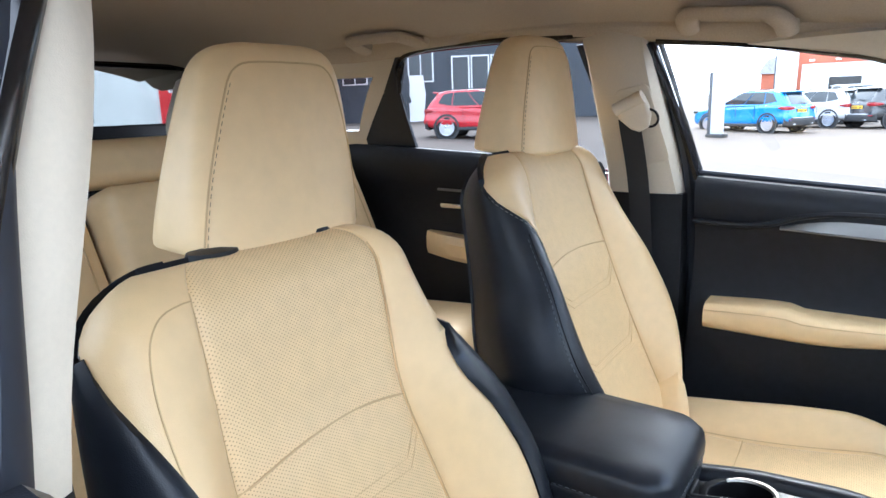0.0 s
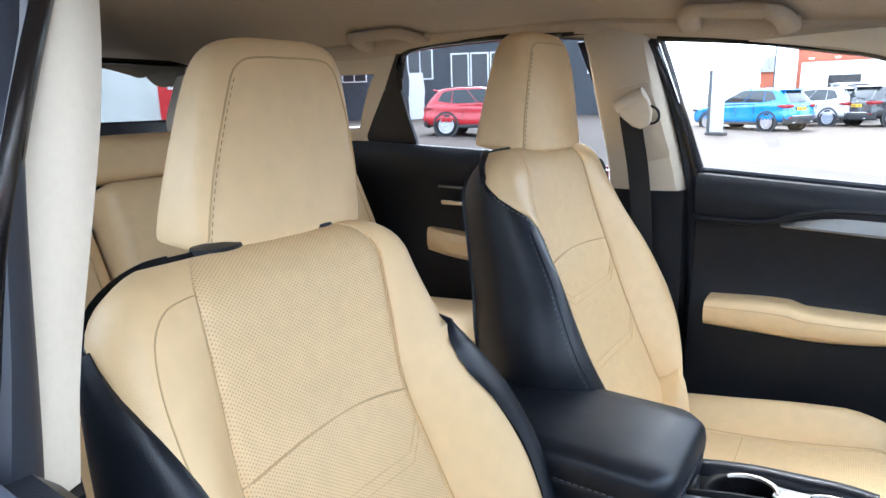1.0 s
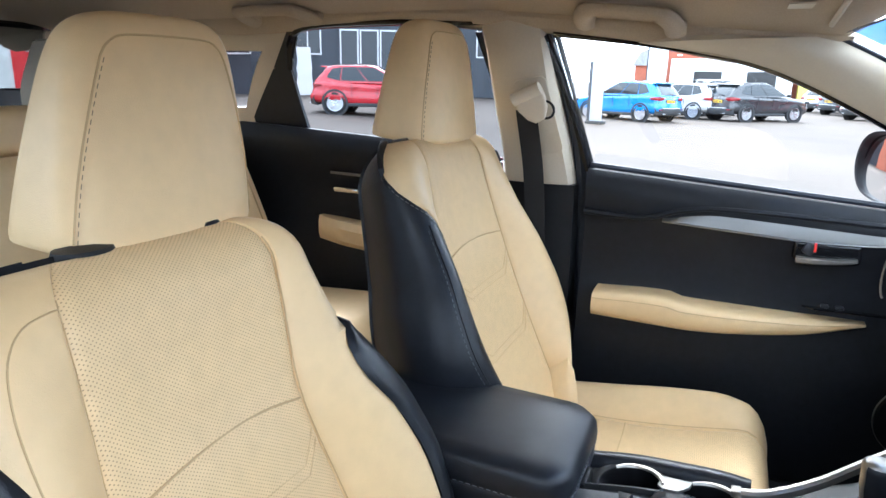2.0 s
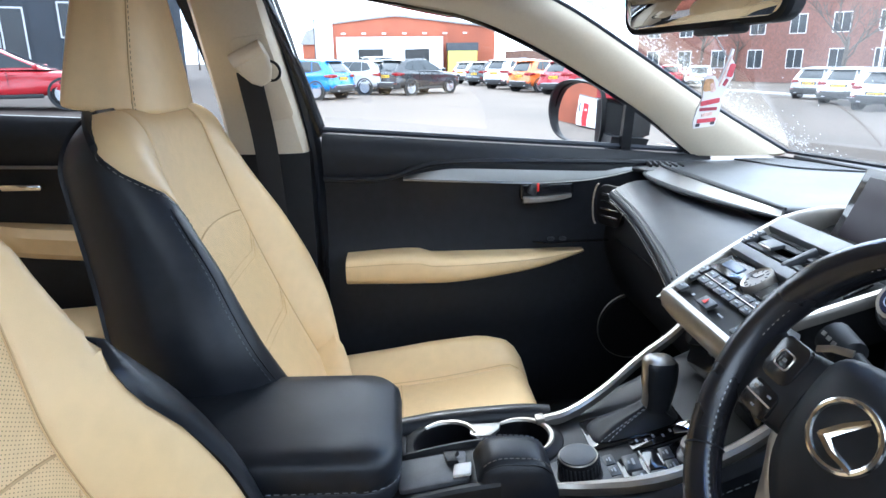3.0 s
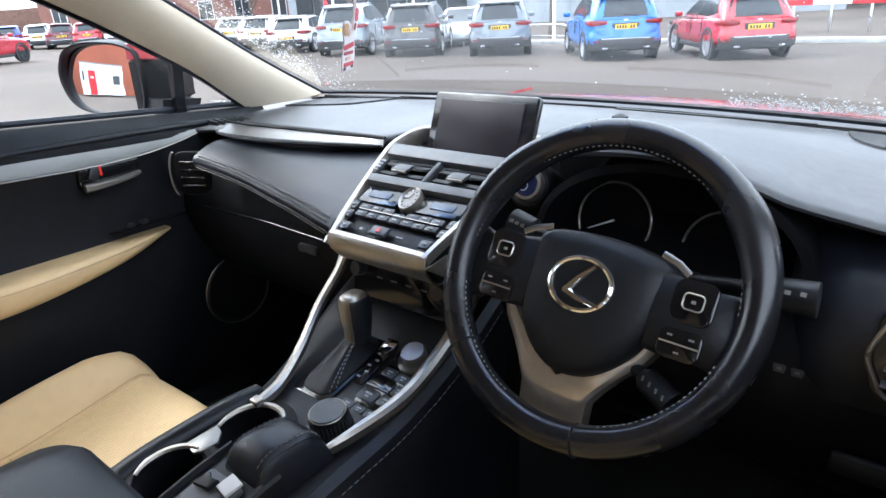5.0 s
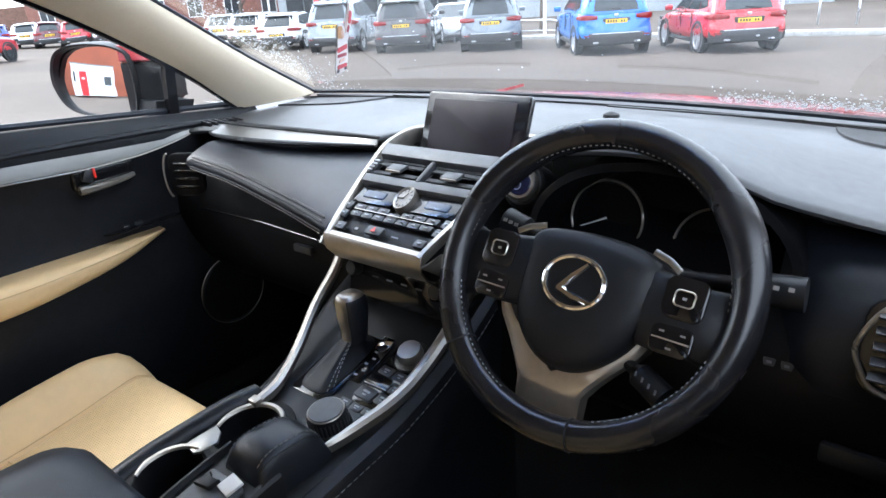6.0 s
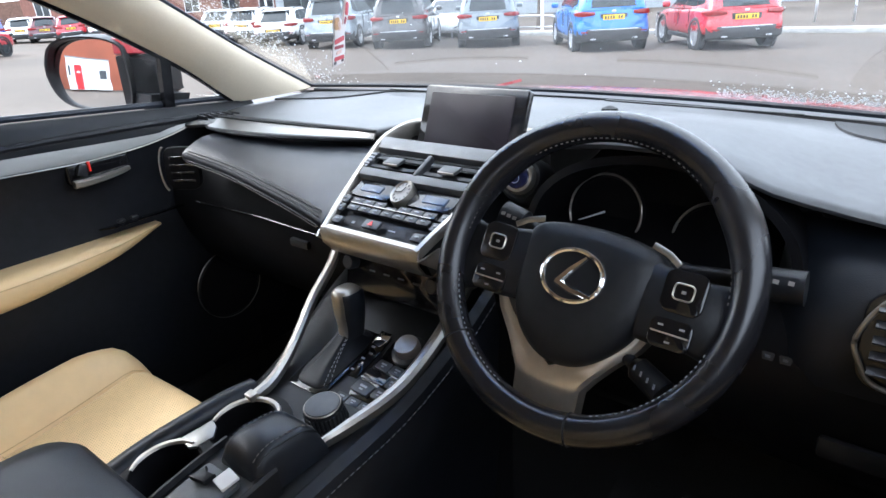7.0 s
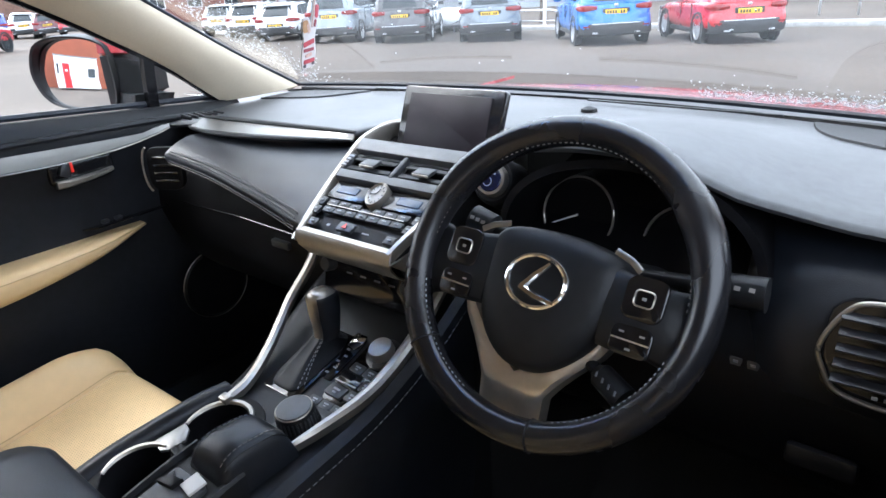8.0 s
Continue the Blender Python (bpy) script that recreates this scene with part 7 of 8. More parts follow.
def parked_car(label, color, at, heading, length=4.35, width=1.80, height=1.55, boxy=0.0, rim=ALLOY, low=0.0, silver_line=True):
    """A parked hatchback or SUV: rear axle over the point, pointing along the heading (degrees, 0 = +y, anticlockwise)."""
    car = root("parked_car", label, "car", "parked cars", at=(at[0], at[1], ground_at(at[1])))
    car.rotation_euler = (0, 0, radians(heading))
    body_paint = paint("car_paint", color)
    L, W, Hh = length, width / 2, height
    y0 = -0.82
    belt = Hh * 0.64
    wheel_r = 0.335

    def tail(z):
        """How far the tail leans forward at a height."""
        return lerp([(0.25, 0.10), (0.40, 0.02), (0.52, 0.0), (0.64, 0.05), (0.80, 0.075), (belt - 0.08, 0.09), (belt + 0.05, 0.16)], z)

    # body: sections from tail to nose
    sec = []
    for f, w, lo, top in ((0.0, 0.80, 0.42, belt - 0.10), (0.012, 0.90, 0.36, belt - 0.02), (0.035, 0.955, 0.34, belt + 0.02), (0.08, 0.985, 0.32, belt + 0.03), (0.14, 1.0, 0.31, belt + 0.03), (0.22, 1.0, 0.30, belt + 0.02), (0.32, 0.985, 0.24, belt), (0.45, 0.985, 0.23, belt - 0.02), (0.58, 0.99, 0.25, belt - 0.04), (0.70, 1.0, 0.30, belt - 0.05), (0.79, 1.0, 0.30, belt - 0.075), (0.87, 0.975, 0.28, belt - 0.12), (0.93, 0.92, 0.26, belt - 0.18), (0.97, 0.83, 0.27, belt - 0.26), (1.0, 0.66, 0.36, belt - 0.38)):
        ww = W * w
        half = [(0, lo), (0.78, lo), (0.92, lo + 0.05), (0.985, lo + 0.13), (1.0, lo + 0.24), (0.985, lo + 0.36), (0.965, top - 0.24), (0.985, top - 0.15), (0.97, top - 0.075), (0.90, top - 0.022), (0.78, top), (0.45, top + 0.022), (0, top + 0.03)]
        k = max(0.0, 1 - f / 0.10)
        row = [Vector((ww * x, y0 + L * f + tail(z) * k, z)) for x, z in half]
        sec.append(row + [Vector((-p.x, p.y, p.z)) for p in reversed(row[1:-1])])
    part("body", loft(sec), body_paint, car, sharp=50)
    # greenhouse: painted shell, the panes lie on it
    b0, b1 = y0 + 0.13, y0 + L * 0.735
    r0, r1 = y0 + 0.20 + 0.44 * (1 - boxy), y0 + L * 0.47
    UP = (0.0, 0.2, 0.45, 0.7, 0.86, 0.94, 0.985, 1.0)

    def shell(v):
        """Half width, tail end, front end, height and corner radius up the greenhouse."""
        w = W * lerp([(0, 0.905), (0.45, 0.845), (0.86, 0.745), (0.95, 0.69), (1, 0.52)], v)
        a = b0 + (r0 - b0) * v ** (1.15 + 0.5 * boxy)
        b = b1 + (r1 - b1) * v ** 0.92
        if v > 0.9:
            a, b = a + 0.55 * (v - 0.9) / 0.1 * 0.35, b - 0.5 * (v - 0.9) / 0.1 * 0.4
        return w, a, b, belt - 0.015 + (Hh - belt + 0.015) * v, lerp([(0, 0.20), (0.8, 0.24), (1, 0.22)], v)

    def roof_fall(y, v):
        return v * (0.030 * max(0.0, y0 + L * 0.40 - y) ** 2 * (1.4 - boxy) + 0.02 * max(0.0, y - y0 - L * 0.40) ** 2)

    rings = []
    for v in UP:
        w, a, b, z, r = shell(v)
        rings.append([Vector((x, (a + b) / 2 + yy, z - roof_fall((a + b) / 2 + yy, v))) for x, yy in rounded(2 * w, b - a, r, 4)])
    part("cabin_shell", loft(rings), body_paint, car, sharp=60)

    def wall_pt(sg, y, v, out=0.006):
        w, a, b, z, r = shell(v)
        return Vector((sg * (w + out), y, z - roof_fall(y, v)))

    for sg in (-1, 1):
        # side glass in three panes, kicked up towards the tail
        for fa, fb in ((0.02, 0.235), (0.25, 0.575), (0.59, 0.985)):
            rows = []
            for i in range(7):
                t = i / 6
                f = fa + (fb - fa) * t
                lowv = 0.10 + 0.20 * max(0.0, 1 - f / 0.30) ** 1.5
                row = []
                for k in range(5):
                    v = lowv + (0.84 - 0.06 * max(0.0, 1 - f / 0.2) - lowv) * k / 4
                    w, ya, yb, z, r = shell(v)
                    ya, yb = ya + 0.27 + 0.10 * boxy * v, yb - 0.15
                    row.append(wall_pt(sg, ya + (yb - ya) * f, v))
                rows.append(row)
            part("side_window", slab(rows, 0.004), CARGLASS, car, "dark window glass")
        rail = [wall_pt(sg, r0 + 0.15 + (r1 - 0.1 - r0 - 0.15) * k / 8, 0.93, -0.02) + Vector((0, 0, 0.035)) for k in range(9)]
        part("roof_rail", tube(rail, 0.018, 6), ALLOY if boxy > 0.5 else CLADDING, car)
    pane_rows = []
    for i in range(9):
        u = i / 4 - 1
        row = []
        for k in range(6):
            v = 0.10 + 0.74 * k / 5
            w, a, b, z, r = shell(v)
            row.append(Vector(((w - 0.13) * u, a - 0.007 + 0.03 * u ** 4, z - roof_fall(a, v))))
        pane_rows.append(row)
    part("rear_window", slab(pane_rows, 0.004), CARGLASS, car, "dark rear window")
    pane_rows = []
    for i in range(7):
        u = i / 3 - 1
        row = []
        for k in range(5):
            v = 0.04 + 0.84 * k / 4
            w, a, b, z, r = shell(v)
            row.append(Vector(((w - 0.12) * u, b + 0.008 - 0.03 * u ** 4, z - roof_fall(b, v))))
        pane_rows.append(row)
    part("windscreen", slab(pane_rows, 0.004), CARGLASS, car, "dark windscreen")
    w, a, b, z, r = shell(0.9)
    part("roof_spoiler", box((0, a - 0.03, z - roof_fall(a, 0.9) + 0.01), (W * 1.34, 0.20, 0.04), 0.016, 3, m=pose(0, 0, 0, -6)), body_paint, car)
    part("rear_wiper", box((0.10, b0 - 0.004, belt + 0.07), (0.40, 0.014, 0.018), 0.004, m=pose(0, 0, 0, 0, 7, 0)), TYRE, car)
    for sg in (-1, 1):
        # wrap-round tail lamp, lying on the corner of the tail
        rows = []
        for x, y, hgt in ((0.50, 0.070, 0.035), (0.62, 0.068, 0.05), (0.74, 0.075, 0.062), (0.84, 0.10, 0.066), (0.92, 0.17, 0.058), (0.965, 0.30, 0.035), (0.975, 0.40, 0.012)):
            zc = belt - 0.10
            rows.append([Vector((sg * W * x * 1.008, y0 + y, zc - hgt)), Vector((sg * W * x * 1.02, y0 + y - 0.014, zc)), Vector((sg * W * x * 1.005, y0 + y + 0.006, zc + hgt * 0.9))])
        part("tail_lamp", slab(rows, 0.02), TAIL, car, "red tail lamp")
        part("rear_reflector", box((sg * W * 0.78, y0 + 0.015, 0.50), (0.17, 0.03, 0.035), 0.01, m=pose(0, 0, 0, 0, 0, sg * 10)), TAIL, car)
        part("wing_mirror", box((sg * (W + 0.09), y0 + L * 0.655, belt + 0.06), (0.20, 0.11, 0.14), 0.045, 3), body_paint, car)
        part("side_sill", box((sg * (W * 0.955), y0 + L * 0.475, 0.29), (0.08, L * 0.40, 0.11), 0.03, 3), CLADDING, car)
        for f in (0.315, 0.50):
            part("door_gap", box((sg * W * 0.972, y0 + L * f, (belt + 0.40) / 2), (0.02, 0.010, belt - 0.46), 0), CLADDING, car)
            part("door_pull", box((sg * W * 0.985, y0 + L * f + 0.12 - 0.0, belt - 0.14), (0.03, 0.19, 0.025), 0.010), body_paint, car)
        part("headlamp", box((sg * W * 0.74, y0 + L * 0.945, belt - 0.24), (0.34, 0.24, 0.11), 0.04, 3), CARGLASS, car)
        for y in (0.0, L * 0.60):
            hub = frame_of((sg * W * 0.972, y, wheel_r), (0, 1, 0), (0, 0, sg))
            part("wheel_arch", lathe([(wheel_r + 0.085, -0.01), (wheel_r + 0.08, 0.03), (wheel_r + 0.02, 0.032), (wheel_r + 0.012, -0.05)], hub, 26), CLADDING, car)
            m = frame_of((sg * (W - 0.115), y, wheel_r), (0, 1, 0), (0, 0, sg))
            tyre = lathe([(0.20, -0.10), (0.31, -0.10), (0.333, -0.07), (wheel_r, 0.06), (0.318, 0.105), (0.255, 0.112), (0.245, 0.09)], m, 28)
            wheel = part("wheel", tyre, TYRE, car)
            part("rim", lathe([(0.248, 0.085), (0.24, 0.06), (0.06, 0.05), (0.001, 0.05)], m, 24), TYRE, wheel)
            spokes = lathe([(0.25, 0.092), (0.248, 0.112), (0.228, 0.110), (0.224, 0.09)], m, 28)
            for k in range(5):
                for dd in (-0.13, 0.13):
                    ang = 2 * math.pi * k / 5 + 0.3 + dd
                    box((0, 0, 0), (0.175, 0.026, 0.022), 0.006, m=m @ pose(0.14 * math.cos(ang), 0.14 * math.sin(ang), 0.094, 0, 0, math.degrees(ang)), bm=spokes)
            lathe([(0.06, 0.09), (0.055, 0.108), (0.001, 0.11)], m, 14, bm=spokes)
            part("spokes", spokes, rim, wheel, "spoked rim")
    # lower tail: dark bumper with a bright line, plate, badge
    rows = []
    for k in range(13):
        u = k / 6 - 1
        bow = 0.20 * abs(u) ** 5
        rows.append([Vector((W * 0.955 * u, y0 + yy + bow, z)) for yy, z in ((0.10, 0.27), (0.00, 0.31), (-0.028, 0.40), (-0.030, 0.50), (-0.012, 0.55), (0.03, 0.555))])
    part("rear_bumper", slab(rows, 0.02), CLADDING, car, "dark lower bumper")
    if silver_line:
        part("bumper_trim", tube([r[4] + Vector((0, -0.006, 0.004)) for r in rows[2:-2]], 0.014, 6), ALLOY, car, "bright bumper line")
    for sg in (-1, 1):
        part("exhaust", box((sg * W * 0.55, y0 - 0.01, 0.335), (0.14, 0.05, 0.04), 0.015), ALLOY, car)
    zp = belt - 0.21 - low
    yp = y0 + tail(zp) - 0.006
    part("plate_recess", box((0, yp + 0.012, zp), (0.66, 0.03, 0.17), 0.012), CLADDING, car)
    pl = part("number_plate", box((0, yp - 0.010, zp), (0.52, 0.012, 0.112), 0.003), PLATE, car, "yellow plate with plain bars")
    for k in range(7):
        if k != 4:
            part("plate_bar", box((-0.20 + 0.065 * k, yp - 0.0175, zp), (0.042, 0.003, 0.07), 0), PLATEBAR, pl)
    part("badge", box((0, y0 + tail(belt - 0.06) - 0.006, belt - 0.055), (0.10, 0.02, 0.06), 0.015), ALLOY, car)
    return car


BLUE, RED, WHITE, GREY, DARK, BLACKP, MAROON, ORANGE = (0.012, 0.15, 0.52), (0.46, 0.018, 0.03), (0.72, 0.73, 0.74), (0.17, 0.20, 0.23), (0.055, 0.052, 0.055), (0.02, 0.021, 0.024), (0.10, 0.012, 0.02), (0.65, 0.16, 0.03)

# row in front
parked_car("bright blue parked SUV with black lower bumper", BLUE, (-7.02, 15.95), 38, 4.45, 1.84, 1.64, 0.5)
parked_car("red parked SUV with silver spoked wheels", RED, (-4.15, 16.65), 38, 4.2, 1.80, 1.52, 0.25)
parked_car("slate grey parked SUV with a chrome bumper line", GREY, (-11.28, 16.78), 34, 4.6, 1.84, 1.64, 0.75)
parked_car("dark grey parked people carrier", DARK, (-14.17, 16.07), 33, 4.45, 1.83, 1.66, 0.8)
parked_car("silver blue parked SUV with wide tail lamps", (0.26, 0.30, 0.34), (-17.1, 15.8), 31, 4.65, 1.82, 1.74, 0.6)
parked_car("white parked hatchback with dark windows", WHITE, (-20.9, 16.45), 31, 4.3, 1.77, 1.43, 0.1, low=0.12)
parked_car("white parked hatchback seen behind frosted glass", WHITE, (-24.6, 17.6), 31, 4.3, 1.77, 1.5, 0.3)
parked_car("silver parked car far along the row", (0.4, 0.42, 0.44), (-28.6, 18.9), 31, 4.3, 1.78, 1.5, 0.3)
parked_car("pale silver parked car in front of the dark grey one", (0.5, 0.52, 0.54), (-17.2, 22.6), 214, 4.3, 1.78, 1.5, 0.3)
# left of the car
parked_car("crimson parked SUV with black wheels", (0.36, 0.018, 0.03), (-30.2, 7.5), 37, 4.4, 1.82, 1.59, 0.3, rim=CARGLASS)
parked_car("orange parked hatchback behind a red SUV", ORANGE, (-33.2, 6.4), 38, 4.1, 1.78, 1.58, 0.3)
parked_car("white parked SUV in the side row", WHITE, (-36.6, 5.6), 38, 4.5, 1.83, 1.66, 0.4)
parked_car("dark parked hatchback in the side row", BLACKP, (-41.5, 5.0), 38, 4.3, 1.8, 1.5, 0.3)
parked_car("white parked hatchback far in the side row", WHITE, (-45.0, 4.4), 38, 4.3, 1.8, 1.5, 0.3)
parked_car("black parked SUV with silver rear bumper edge", BLACKP, (-29.7, -0.3), 44, 4.35, 1.82, 1.60, 0.2)
parked_car("vivid blue parked SUV beside a white post", (0.012, 0.19, 0.52), (-26.7, -3.1), 152, 4.38, 1.82, 1.59, 0.2)
parked_car("silver parked hatchback behind the blue SUV", (0.5, 0.5, 0.5), (-30.4, -1.4), 152, 4.2, 1.78, 1.55, 0.3)
parked_car("white parked hatchback beyond the blue SUV", WHITE, (-33.9, -1.3), 152, 4.2, 1.78, 1.55, 0.3)
parked_car("maroon parked hatchback beyond the blue SUV", MAROON, (-37.4, -1.2), 152, 4.2, 1.78, 1.5, 0.3)
parked_car("white parked SUV at the end of the blue SUV's row", WHITE, (-41.0, -1.1), 152, 4.4, 1.8, 1.6, 0.3)
parked_car("silver parked van at the far shed", (0.55, 0.56, 0.58), (-56.0, -2.6), 35, 4.9, 1.9, 1.9, 1.0)
parked_car("red parked hatchback by the grey showroom", (0.50, 0.02, 0.03), (-17.1, -11.6), 20, 4.3, 1.76, 1.50, 0.3)
# far row past the door mirror
for x, y, col, lab in ((-43.8, 18.2, RED, "red parked hatchback in the far row"), (-45.6, 17.4, MAROON, "maroon parked hatchback in the far row"), (-47.5, 16.7, WHITE, "white parked hatchback in the far row"), (-50.4, 15.9, (0.03, 0.06, 0.3), "dark blue parked hatchback in the far row"), (-41.6, 19.2, WHITE, "white parked hatchback beyond the far row")):
    parked_car(lab, col, (x, y), 66, 4.1, 1.76, 1.5, 0.3)


# ---- buildings ----
BRICK = mat("red_brick", (0.34, 0.10, 0.055), 0.85, vary=0.25, scale=9, stain=0.2, stain_scale=0.4)
RENDER_W = mat("white_panels", (0.72, 0.73, 0.72), 0.6, vary=0.06, scale=6, stain=0.12, stain_scale=0.7)
SLATE = mat("slate_cladding", (0.05, 0.058, 0.07), 0.6, vary=0.15, scale=5, stain=0.2, stain_scale=0.5)
ROOFING = mat("grey_roofing", (0.28, 0.28, 0.28), 0.7, vary=0.15, scale=4, stain=0.2)
WINGLASS = mat("building_glass", (0.03, 0.035, 0.04), 0.08, vary=0.1, scale=1)
FRAMEW = mat("white_frames", (0.75, 0.75, 0.75), 0.5, vary=0.05, scale=10)
REDSIGN = mat("red_sign", (0.62, 0.02, 0.025), 0.5, vary=0.05, scale=5)


def wall_frame(at, facing):
    """Local x to the viewer's right along the wall, y up, z out of the wall."""
    out = Vector((math.sin(radians(facing)) * -1, math.cos(radians(facing)), 0))
    return frame_of((*at, GROUND), Vector((0, 0, 1)).cross(out), (0, 0, 1))


def block(m, x, y, w, h, depth, material, name, parent, label="", bev=0.0):
    bm = box((0, 0, 0), (w, h, depth), bev, 1, m=m @ Matrix.Translation((x, y + h / 2, -depth / 2)))
    return part(name, bm, material, parent, label)


def window(m, x, y, w, h, parent, panes=2):
    f = block(m @ Matrix.Translation((0, 0, 0.05)), x, y, w, h, 0.10, FRAMEW, "window", parent, "", 0.01)
    f.location = (0, 0, 0)
    for k in range(panes):
        pw = (w - 0.1) / panes - 0.06
        px = x - w / 2 + 0.05 + (w - 0.1) * (k + 0.5) / panes
        part("pane", box((0, 0, 0), (pw, h - 0.16, 0.03), 0, m=m @ Matrix.Translation((px, y + h / 2, 0.042))), WINGLASS, f)
    return f


def text_on(m, x, y, size, words, material, parent):
    cu = bpy.data.curves.new("lettering", "FONT")
    cu.body, cu.size, cu.extrude, cu.align_x = words, size, 0.01, "CENTER"
    cu.materials.append(material)
    ob = new("lettering", cu)
    ob.matrix_world = m @ Matrix.Translation((x, y, 0.06))
    dg = bpy.context.evaluated_depsgraph_get()
    me = bpy.data.meshes.new_from_object(ob.evaluated_get(dg))
    mw = ob.matrix_world.copy()
    bpy.data.objects.remove(ob)
    me.transform(mw)
    lt = new("lettering", me)
    lt.parent = parent
    return lt


def showroom():
    b = root("showroom", "dark grey clad showroom with white framed doors", "building")
    n = Vector((0.8885, 0.4588, 0))
    c = Vector((-31.2, -16.5, 0)) - n * 2
    m = frame_of((c.x, c.y, ground_at(c.y)), Vector((0, 0, 1)).cross(n), (0, 0, 1))
    block(m, -8, 0, 29, 5.6, 10, SLATE, "wall", b)
    block(m, -8, 5.6, 29.6, 0.35, 10.4, ROOFING, "roof", b)
    for k in range(24):
        part("cladding_rib", box((0, 0, 0), (0.05, 5.4, 0.05), 0, m=m @ Matrix.Translation((-22 + 1.2 * k, 2.8, 0.01))), SLATE, b)
    for x, w in ((-2.2, 3.4),):
        for k in range(3):
            window(m, x - 1.1 + 1.12 * k, 0.3, 1.05, 3.3, b, 1)
    for x in (-5.6, 1.6, 4.6, -9.5, -13.0):
        window(m, x, 2.2, 1.5, 1.7, b)
    part("sign_board", box((0, 0, 0), (6.6, 0.75, 0.08), 0.01, m=m @ Matrix.Translation((-0.6, 4.55, 0.06))), GLOSSBLACK, b, "black sign board")
    part("sign_panel", box((0, 0, 0), (1.1, 0.6, 0.03), 0, m=m @ Matrix.Translation((-2.5, 4.55, 0.12))), REDSIGN, b)
    text_on(m @ Matrix.Translation((0, 0, 0.06)), -0.6, 4.35, 0.62, "SALES", FRAMEW, b)
    block(m @ Matrix.Translation((0, 0, 0.06)), -5.9, 0, 0.9, 2.6, 0.12, FRAMEW, "notice_board", b, "tall white notice board")
    return b


showroom()


def warehouse():
    b = root("warehouse", "large red brick warehouse with a shallow gabled front", "building")
    m = frame_of((-80, 0, GROUND), (0, 1, 0), (0, 0, 1))
    face = prism([(-8.4, 0), (11, 0), (11, 5.2), (-0.8, 6.6), (-8.4, 5.7)], 10, m @ Matrix.Translation((0, 0, -10)))
    part("wall", face, BRICK, b)
    part("roof", prism([(-8.7, 5.69), (-0.8, 6.62), (11.3, 5.18), (11.3, 5.4), (-0.8, 6.85), (-8.7, 5.9)], 10.4, m @ Matrix.Translation((0, 0, -10.2))), ROOFING, b)
    for k in range(7):
        block(m, -7 + 2.4 * k, 4.6, 0.5, 0.16, -0.15, FRAMEW, "wall_lamp", b)
    s = root("white_shed", "low white shed with two dark openings", "building")
    m2 = frame_of((-77, 0, GROUND), (0, 1, 0), (0, 0, 1))
    block(m2, -1.5, 0, 12.2, 4.2, 2.5, RENDER_W, "wall", s)
    for x in (-3.7, 1.6):
        part("opening", box((0, 0, 0), (2.8, 1.9, 0.1), 0, m=m2 @ Matrix.Translation((x, 1.9, 0.02))), GLOSSBLACK, s)
    y = root("yellow_store", "small store with a yellow hoarding", "building")
    block(m2, 6.9, 0, 3.4, 2.6, 2, mat("yellow_hoarding", (0.62, 0.55, 0.12), 0.6, vary=0.1), "wall", y)
    block(m2, 6.9, 2.6, 3.6, 0.9, 2.2, SLATE, "roof", y)
    low = root("low_terrace", "low brown brick terrace beyond the cars", "building")
    m3 = frame_of((-85, 26, ground_at(26)), (0.35, 1, 0), (0, 0, 1))
    block(m3, 0, 0, 26, 3.2, 8, mat("brown_brick", (0.20, 0.12, 0.09), 0.85, vary=0.2, scale=6, stain=0.2), "wall", low)
    block(m3, 8, 3.2, 7, 1.2, 6, BRICK, "wall", low)
    hall = root("far_hall", "far brick hall with a pale grey roof", "building")
    m4 = frame_of((-112, -11.5, GROUND), (0.15, 1, 0), (0, 0, 1))
    block(m4, 0, 0, 10.5, 4.3, 8, BRICK, "wall", hall)
    part("roof", prism([(-5.6, 4.3), (5.6, 4.3), (4.6, 6.6), (-1.2, 6.9), (-2.0, 7.5), (-3.0, 6.9), (-4.4, 6.4)], 9, m4 @ Matrix.Translation((0, 0, -8.6))), ROOFING, hall)


warehouse()


def cabin():
    """White portable cabin with a red door, in front of a brick wall, seen in the door mirror and through the tailgate."""
    b = root("site_cabin", "white portable cabin with a red door", "building")
    n = Vector((0.50, 0.866, 0)).normalized()
    m = frame_of((-11.3, -20.7, ground_at(-20.7)), Vector((0, 0, 1)).cross(n), (0, 0, 1))
    block(m, 0.2, 0.15, 6.0, 2.75, 3.0, RENDER_W, "wall", b, "", 0.03)
    block(m, 0.2, 2.9, 6.2, 0.12, 3.2, ROOFING, "roof", b)
    d = block(m @ Matrix.Translation((0, 0, 0.05)), 1.6, 0.2, 1.0, 2.1, 0.10, REDSIGN, "door", b, "bright red door")
    d.location = (0, 0, 0)
    part("door_sign", box((0, 0, 0), (0.4, 0.16, 0.02), 0, m=m @ Matrix.Translation((1.6, 1.7, 0.055))), FRAMEW, d)
    window(m, -1.9, 1.1, 1.1, 0.95, b, 1)
    window(m, 2.8, 1.3, 0.4, 1.0, b, 1)
    w = root("brick_building", "tall plain brick building behind the cabin", "building")
    m2 = frame_of((-14.6, -26.6, ground_at(-26.6)), Vector((0, 0, 1)).cross(n), (0, 0, 1))
    block(m2, -3.0, 0, 24, 8.5, 8, BRICK, "wall", w)


cabin()


